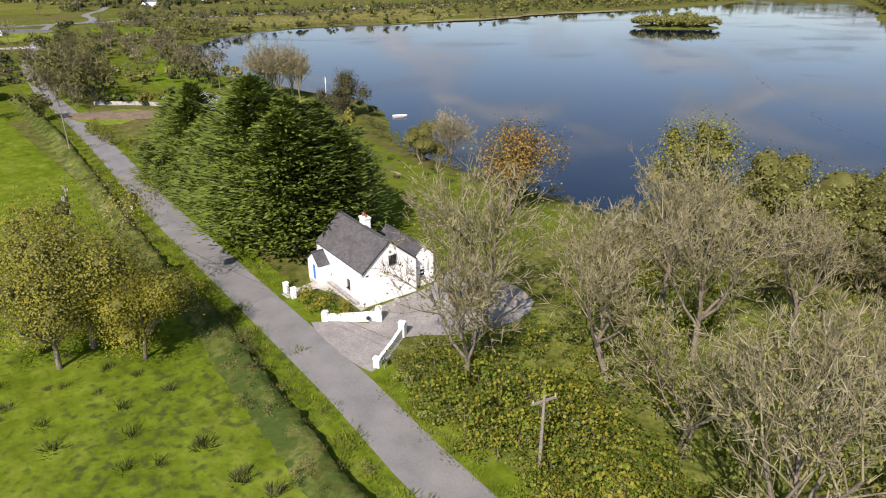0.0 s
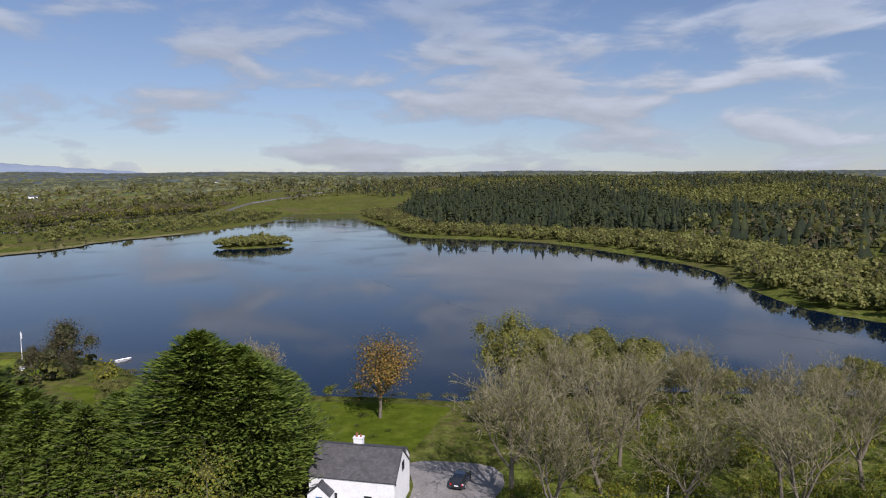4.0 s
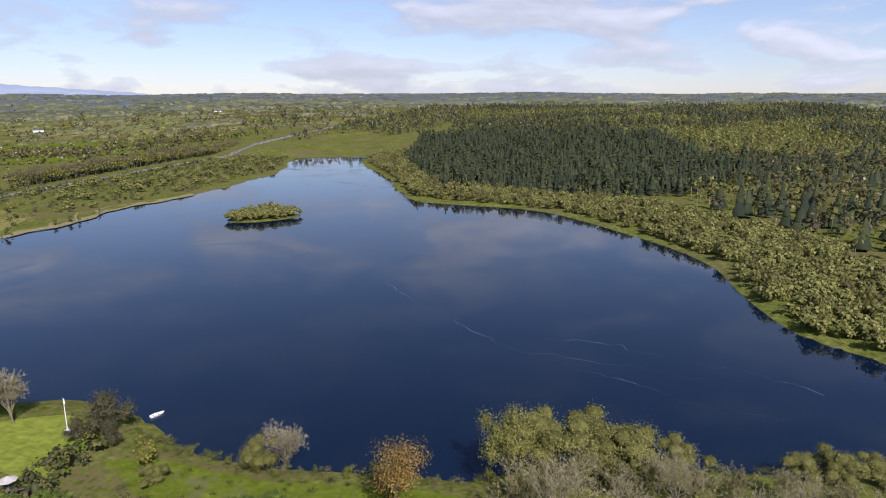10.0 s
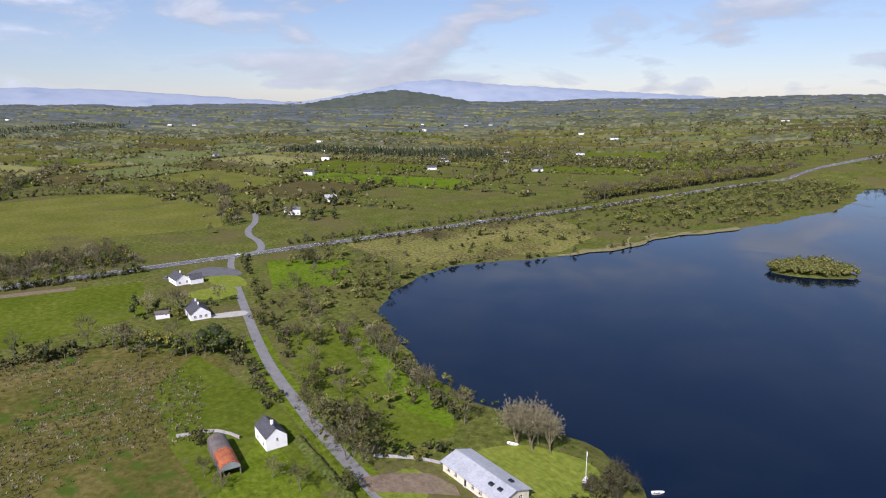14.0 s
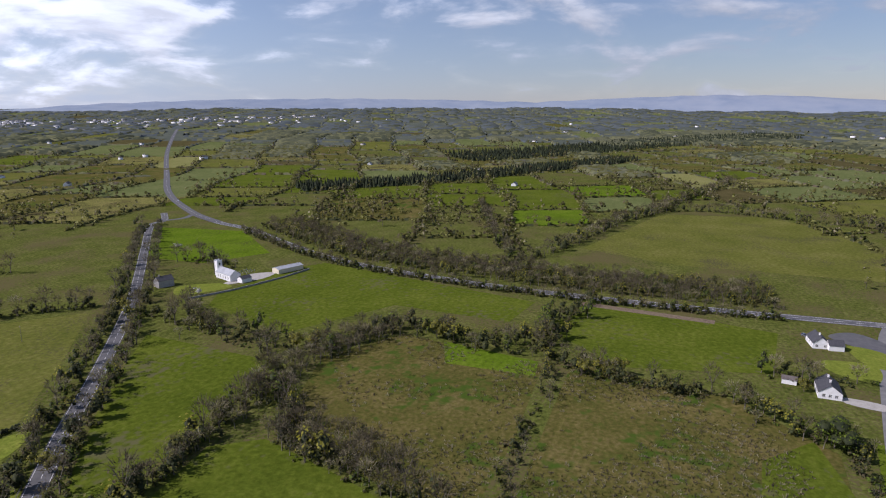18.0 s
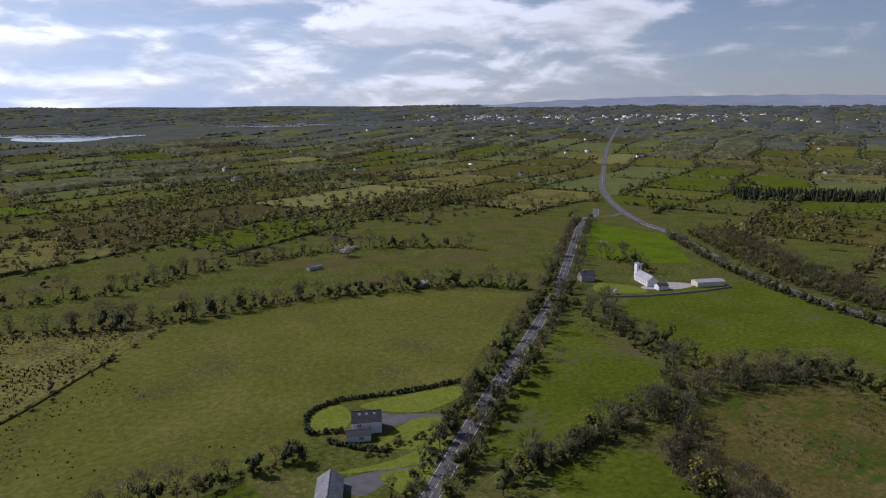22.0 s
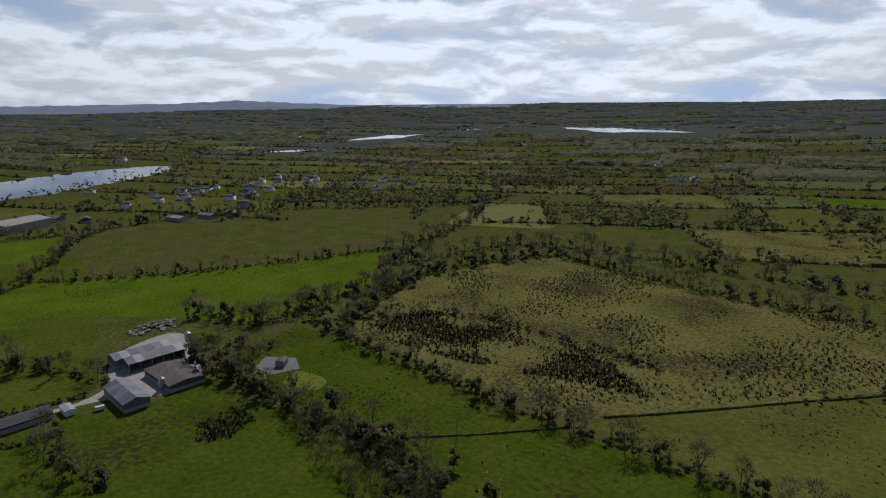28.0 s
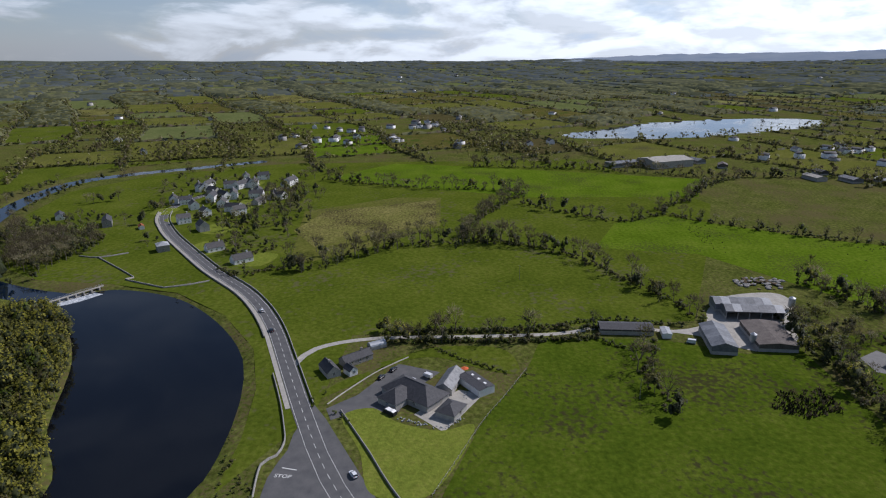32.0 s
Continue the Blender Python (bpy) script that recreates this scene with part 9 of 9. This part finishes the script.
for a, b, n in (((226, -46), (219.5, -63), 34), ((219.5, -63), (226, -70), 22), ((241, -71), (246, -74), 10)):
    for i in range(n):
        f = rng.uniform()
        x, y = a[0] + (b[0] - a[0]) * f + rng.normal() * 0.6, a[1] + (b[1] - a[1]) * f + rng.normal() * 0.6
        w, d, h = rng.uniform(0.2, 0.9), rng.uniform(0.15, 0.45), rng.uniform(0.1, 0.5)
        bmesh.ops.create_cube(bm, size=1.0, matrix=pose(x, y, h / 2 + 0.07, rng.uniform(-8, 8), rng.uniform(-8, 8), rng.uniform(0, 180)) @ Matrix.Diagonal((w, d, h, 1)))
tagged(part("rubble", bm, PALEROOF), "pale blocks and timber left round a terrace", "rubble", kind="stuff")

# ---- single trees and thickets along the western shore and round the farms ----
MIDBIG = [bare_tree(61, 11, 0.8, (0, 4, 4, 5), 5, (B_, T_), T_, 0.09, 2, LB_, 0.45), bare_tree(62, 10, 0.9, (0, 4, 4, 3), 5, (B_, TP_), TP_, 0.09, 2, LB_, 0.4, stems=2), leafy_tree(63, 9, 8.5, 420, 0.85, LB_, 0.08, 12, twigs=120, second=LD_)]
grove(MIDBIG, [(-156, 3, 1.2), (-148, 5, 1.3), (-142, 4, 1.35), (-139, 9, 1.3), (-134, 6, 1.25), (-128, 10, 1.1), (-131, 2, 0.9), (-145, 9, 1.0), (-152, 9, 0.9), (-137, 14, 0.9), (-126, 5, 0.8), (-178, 14, 0.8), (-183, 16, 0.9), (-203, 25, 0.75), (-216, 34, 0.8), (-224, 28, 0.85), (-231, 26, 0.8), (-253, 24, 0.85), (-262, 36, 0.7), (-278, 57, 0.8), (-260, 45, 0.7), (-300, 60, 0.7), (-322, 80, 0.7), (-346, 84, 1.0), (-352, 88, 1.0), (-341, 88, 0.9), (-360, 92, 0.9), (-231, -8, 0.9), (-240, 4, 0.8), (-118, -4, 0.7), (-125, -14, 0.8), (-135, -18, 0.7), (-163, -28, 0.7), (-146, -32, 0.6), (-138, -30, 0.6)], "bare_tree", "grey-brown spring tree in a thicket near the lane", "lane-side trees")
BIRCH = [bare_tree(64, 12, 0.42, (0, 5, 5, 4), 10, (TP_, TP_), TP_, 0.06, 0, stems=3)]
grove(BIRCH, [(-109, 46, 1.15), (-104, 47, 1.25), (-100, 50, 1.1), (-106, 51, 1.15), (-112, 49, 1.0)], "birch_tree", "tall bare birch with pale stems at the lake edge", "birches")
GREENTREE = [leafy_tree(65, 13, 13, 1100, 0.75, L_, 0.10, 18, twigs=80, core=0.8)]
grove(GREENTREE, [(-233, -4, 1.0)], "sycamore_tree", "broad sycamore in full fresh green leaf by a lane", "")
YELT = [leafy_tree(66, 10, 8.5, 420, 0.8, LY_, 0.10, 12, twigs=60, core=0.7)]
grove(YELT, [(-295, -180, 1.1), (-263, -236, 0.9), (-273, -92, 0.9), (-276, -84, 0.9), (-270, -100, 0.8), (-258, -244, 0.9), (-60, 38, 0.55), (-119, 19, 0.35), (-128, -262, 0.8), (-280, -380, 0.8)], "willow_tree", "yellow-green willow in young leaf", "young willows")
GOLD = [leafy_tree(67, 6.5, 4, 420, 0.5, LY_, 0.03, 8, twigs=0, core=0.9)]
grove(GOLD, [(-283, -5.5, 1.1), (-118.5, 17.5, 0.5)], "golden_conifer", "golden yellow garden conifer", "golden conifers")
PINK = material("pink_blossom", [(0.42, 0.20, 0.24), (0.55, 0.30, 0.34)], 1.0, 2.0, 0.8, 0.0, island=0.4)
t = leafy_tree(68, 5, 5.5, 260, 0.7, BL_, 0.2, 8, twigs=20)
ob = plant_thing("cherry_tree", t, pose(-324, -361, 0), "pink flowering cherry before a church", "tree")
ob.children[1].data.materials[0] = PINK
grove([leafy_tree(69, 9, 11, 380, 1.0, BL_, 0.08, 10, twigs=80)], [(-218, -572, 1.2), (-440, -480, 0.5)], "blackthorn_tree", "large pale grey-white flowering tree in a hedge", "pale blossom trees")
# lakeside row between the lane and the shore
scatter("tree_row", along([(-205, 52), (-190, 48), (-172, 46), (-155, 44), (-140, 40), (-128, 42)], 3.0, 1.2), MID_LEAF[:1] + MID_BARE + MID_LEAF[3:], "row of slim budding trees along the shore", "trees", (0.85, 1.25))
k = fill([(-240, 30), (-215, 36), (-205, 55), (-235, 70), (-262, 90), (-285, 125), (-330, 130), (-384, 120), (-384, 90), (-330, 65), (-280, 40)], 5.2)
k = k[noise_at(k, 40) > -0.12]
scatter("scrub", k[::2], MID_SHRUB[:2] + MID_SHRUB[3:4] + WILLOW[1:] + MID_BARE[:2], "olive and russet scrub in rough lakeside grass", "trees", (0.5, 1.05))
hedgerow([(-116, 30), (-121, 24), (-126, 14)], trees=0, bush=2)
hedgerow([(-78, 22), (-77, 32), (-78, 42), (-76, 50)], trees=6, bush=1.6, mix=(0, 0, 1, 0), size=(0.45, 0.7))
a, b = band([(-392, 60), (-371, 51), (-336, 43), (-285, 31), (-241, 21), (-205, 14)], 0.1, 8)
hedgerow(a + (0, 5), trees=0, bush=2.2, gap=0.3)
hedgerow([(-235, 8), (-232, 2), (-200, 1), (-172, -2)], trees=22, bush=2.0, size=(0.5, 0.8))
hedgerow([(-300, 20), (-296, -4), (-300, -18)], trees=7, bush=3, width=3)
# groves at the river
scatter("riverside_trees", along([(178, 62), (188, 66), (222, 86), (250, 95), (276, 105), (300, 119), (318, 132), (334, 154)], 3.2, 1.6), MID_LEAF[:2], "golden-green trees leaning over a river bank", "trees", (0.8, 1.4), weights=[0.2, 0.8])
riv = fill([(180, 66), (222, 88), (276, 108), (318, 135), (336, 160), (318, 175), (250, 130), (190, 100)], 5.0)
scatter("riverside_trees", riv, MID_LEAF + WILLOW[:1], "golden-green riverside trees hanging over dark water", "trees", (0.9, 1.6), weights=[0.15, 0.6, 0.1, 0.1, 0.05])
scatter("riverside_trees", fill([(402, 214), (430, 180), (462, 178), (490, 200), (480, 232), (446, 236)], 6.0), MID_BARE + MID_LEAF[:1] + MID_DARK, "grove of bare and ivy-dark trees beside a river", "trees", (0.9, 1.4))
scatter("scrub", fill([(150, 14), (185, 8), (205, 12), (186, -4), (150, -4)], 4.5), MID_SHRUB, "green scrub at a river bank", "undergrowth", (0.5, 0.9))
scatter("scrub", along([(215, 12), (251, 16), (288, 28), (328, 55), (356, 88)], 5, 0.8, 0.5), MID_SHRUB[:2], "low bushes along a river bank", "undergrowth", (0.3, 0.5))
scatter("scrub", fill([(95, 48), (150, 24), (150, 2), (90, 0)], 5.5), MID_SHRUB + WILLOW[:2], "willow scrub between a lane and the river", "trees", (0.7, 1.2))
grove(MIDBIG, [(399, -297, 0.6), (420, -168, 0.8), (352, -186, 0.9), (347, -192, 0.9), (300, -262, 0.9), (278, -240, 0.8), (268, -242, 0.9), (300, -42, 0.9), (306, -60, 0.8), (246, -146, 0.7), (318, -260, 1.0), (312, -252, 0.9), (296, -52, 0.8)], "field_tree", "dark spring tree standing by a field", "field trees")
hedgerow([(-406, -440), (-400, -400), (-380, -385)], trees=5, bush=3, width=3)
hedgerow([(-300, -350), (-282, -330), (-262, -300)], trees=6, bush=3)
for x, y in ((-700, 520), (-720, 560), (-560, 200), (-585, 230), (-600, 205), (-500, 165), (-545, 140), (-640, 300), (-660, 320)):
    k = rng.normal(size=(9, 2)) * 12 + (x, y)
    scatter("copse", k, MID_LEAF[1:3] + MID_DARK, "small copse of fresh green trees near houses", "trees", (0.9, 1.5))
scatter("thicket", fill([(226, -226), (262, -228), (300, -236), (306, -262), (286, -272), (276, -246), (240, -240), (224, -238)], 4.4), MID_BARE + MID_DARK[:1] + MID_LEAF[:1], "dense dark thicket round a small house", "trees", (0.45, 0.85))
scatter("thicket", fill([(160, -236), (200, -236), (222, -228), (200, -214), (150, -190), (110, -190), (130, -214)], 4.6), MID_BARE + MID_LEAF[:1], "thicket of grey willows and young trees", "trees", (0.45, 0.8))
scatter("thicket", fill([(-190, -205), (-186, -175), (-176, -150), (-160, -146), (-158, -170), (-172, -206)], 4.4), MID_BARE + MID_DARK[:1], "dark thicket of bare trees in a field corner", "trees", (0.7, 1.1))
scatter("thicket", fill([(-300, -215), (-262, -236), (-225, -236), (-190, -232), (-130, -230), (-130, -222), (-190, -220), (-240, -222), (-290, -200)], 4.6), MID_BARE + MID_IVY + MID_DARK[:1], "dark belt of bare and ivy-clad trees between fields", "trees", (0.7, 1.15))
scatter("thicket", fill([(286, -48), (306, -30), (308, -56), (290, -70)], 5.5), MID_BARE + MID_DARK, "trees and tall shrubs along a farm lane", "trees", (0.5, 0.9))
scatter("hedge", np.concatenate([along([(292, -50), (291, -76), (291, -94), (292, -121), (293, -137), (285, -142), (281, -162)], 1.7, 0.7), along([(303, -40), (303, -74), (306, -112), (314, -142), (313, -157), (305, -182)], 1.7, 0.7)]), MID_SHRUB[1:3], "thick green hedge along a farm lane", "hedge", (0.7, 1.0))
scatter("hedge", along([(290, -55), (284, -61), (274, -71), (264, -84), (260, -92)], 1.6, 0.4), MID_SHRUB[1:3], "trimmed garden hedge behind a bungalow", "hedge", (0.5, 0.75))
rush_field([(242, -196), (244, -216), (226, -214), (222, -196), (230, -188)], 1.5, "patch of dark rushes in a farm field", -0.3, 20)
for x, y, s in ((240, -12, 0.6), (236, -13, 0.5), (230, -22, 0.6), (227, -25, 0.55), (224, -28, 0.5), (258, -98, 0.6), (245, -16, 0.5)):
    ob = plant_thing("shrub", MID_LEAF[2], pose(x, y, 0, 0, 0, x * 40 % 360), "rounded garden shrub beside a drive", "shrub", "garden shrubs")
    ob.scale = (s * 0.6, s * 0.6, s * 0.45)
k = fill([(-236, 24), (-200, 15), (-170, 9), (-128, 8), (-122, 22), (-130, 46), (-160, 48), (-200, 52), (-226, 62)], 4.6)
k = k[noise_at(k, 30) > -0.08]
scatter("scrub", k[rng.uniform(size=len(k)) < 0.55], MID_SHRUB[:2] + MID_SHRUB[3:4] + WILLOW[:1] + MID_BARE + MID_LEAF[:1], "tangle of willow, bramble and bare trees between lane and lake", "trees", (0.5, 0.95))
shore = LAKE[(LAKE[:, 0] < -128) & (LAKE[:, 1] < 330)]
shore = np.repeat(shore, 3, 0) + rng.normal(size=(len(shore) * 3, 2)) * 2.2 - (2.0, 1.0)
scatter("scrub", shore[noise_at(shore, 22) > -0.05], MID_SHRUB[:2] + WILLOW[:1] + MID_LEAF[3:], "low willow and reed tufts at the water's edge", "undergrowth", (0.3, 0.75))
spots = [(x, y) for x, y in rng.uniform((430, 40), (760, 230), (420, 2)) if edge_distance(np.float64(x), np.float64(y), near_road, False) > 12 and all(math.hypot(x - v[0], y - v[1]) > 10 for v in VILLAGE)]
scatter("garden_trees", np.array(spots)[noise_at(np.array(spots), 45) > 0.02], MID_BARE + MID_LEAF + MID_DARK, "garden trees and hedges among village houses", "trees", (0.5, 1.1))
scatter("riverside_trees", np.concatenate([along([(372, 190), (400, 240), (455, 284), (530, 320), (610, 338), (690, 336)], 6, 3, 0.15), along([(384, 178), (412, 218), (460, 250), (535, 288), (612, 304), (684, 302), (720, 270)], 7, 3, 0.25)]), MID_BARE + MID_LEAF[:1] + MID_DARK, "bare and budding trees along a river", "trees", (0.6, 1.1))
scatter("lakeside_trees", np.concatenate([along([(1008, -250), (972, -382), (1006, -508), (1112, -712), (1215, -785)], 9, 8, 0.2), along([(1000, -330), (980, -420), (1040, -560)], 8, 10, 0.3)]), FAR_BARE + FAR_CLUMP, "dark trees along a far lake shore", "trees", (0.6, 1.1))
# low banks added in place of old field ditches; their shadow gives the dark line
earth_bank([(-14, -426), (0, -412), (25, -384), (46, -364), (72, -337), (94, -315), (110, -300)], 0.7, 1.2, 1.0, "low turf bank standing in for a field ditch")
earth_bank([(118, -284), (130, -272), (142, -260), (152, -251), (166, -239)], 0.6, 1.2, 1.0, "low turf bank standing in for a pasture ditch")
# thin lines of foam drifting on the lake
FOAMLINE = material("drift_foam", [(0.02, 0.035, 0.06), (0.05, 0.075, 0.11), (0.16, 0.19, 0.23)], 6.0, 0.6, 0.5, 0.0)
FOAM_LINES = ([(-60, 205), (-40, 172), (-20, 146), (-12, 137), (2, 120), (13, 110), (26, 101), (37, 95), (46, 90), (54, 82), (74, 77)], [(18, 122), (40, 120), (56, 109), (74, 104), (86, 92)], [(-4, 126), (10, 113), (24, 108), (40, 104), (60, 98)])
for line in FOAM_LINES:
    k = spline(line, 2.5)
    k = k + rng.normal(size=k.shape) * 0.9
    wide = 0.15 * np.clip(np.sin(np.arange(len(k)) * 0.31 + k[0, 0]), 0, 1) * rng.uniform(0.2, 1.0, len(k)) + 0.015
    d = np.gradient(k, axis=0)
    n = np.stack([-d[:, 1], d[:, 0]], 1) / (np.linalg.norm(d, axis=1, keepdims=True) + 1e-9)
    c = len(k)
    i = np.arange(c - 1)
    v = np.concatenate([np.column_stack([k + n * wide[:, None], np.full(c, LAKE_Z + 0.012)]), np.column_stack([k - n * wide[:, None], np.full(c, LAKE_Z + 0.012)])])
    tagged(new("foam_line", raw_mesh("foam_line", v, np.stack([i + c, i + c + 1, i + 1, i], 1), [FOAMLINE])), "thin drifting line of pale foam on the lake", "foam", kind="stuff")
# garden hedges, a small wood and a rough slope at the village's edge
hedgerow([(399, 77), (388, 60), (404, 36), (416, 22)], trees=40, bush=2.2)
hedgerow([(533, 138), (511, 97), (508, 66)], trees=30, bush=2.4)
hedgerow([(458, 98), (431, 74), (444, 48)], trees=40, bush=2.4)
scatter("garden_trees", fill([(596, 104), (653, 106), (674, 88), (617, 58), (530, 52), (536, 78)], 8.5), MID_BARE + MID_LEAF + MID_DARK, "bare and dark trees behind village gardens", "trees", (0.7, 1.2))
field([(489, 48), (549, 33), (587, -61), (500, -60), (480, -16), (445, 24)], RUSHY, "rough straw-coloured slope above a hedge")
scatter("hedge_trees", along([(450, 0), (470, -28), (481, -55), (487, -68)], 7.0, 2.0, 0.1, False), MID_BARE, "row of bare hedgerow trees along a slope", "trees", (0.8, 1.2))
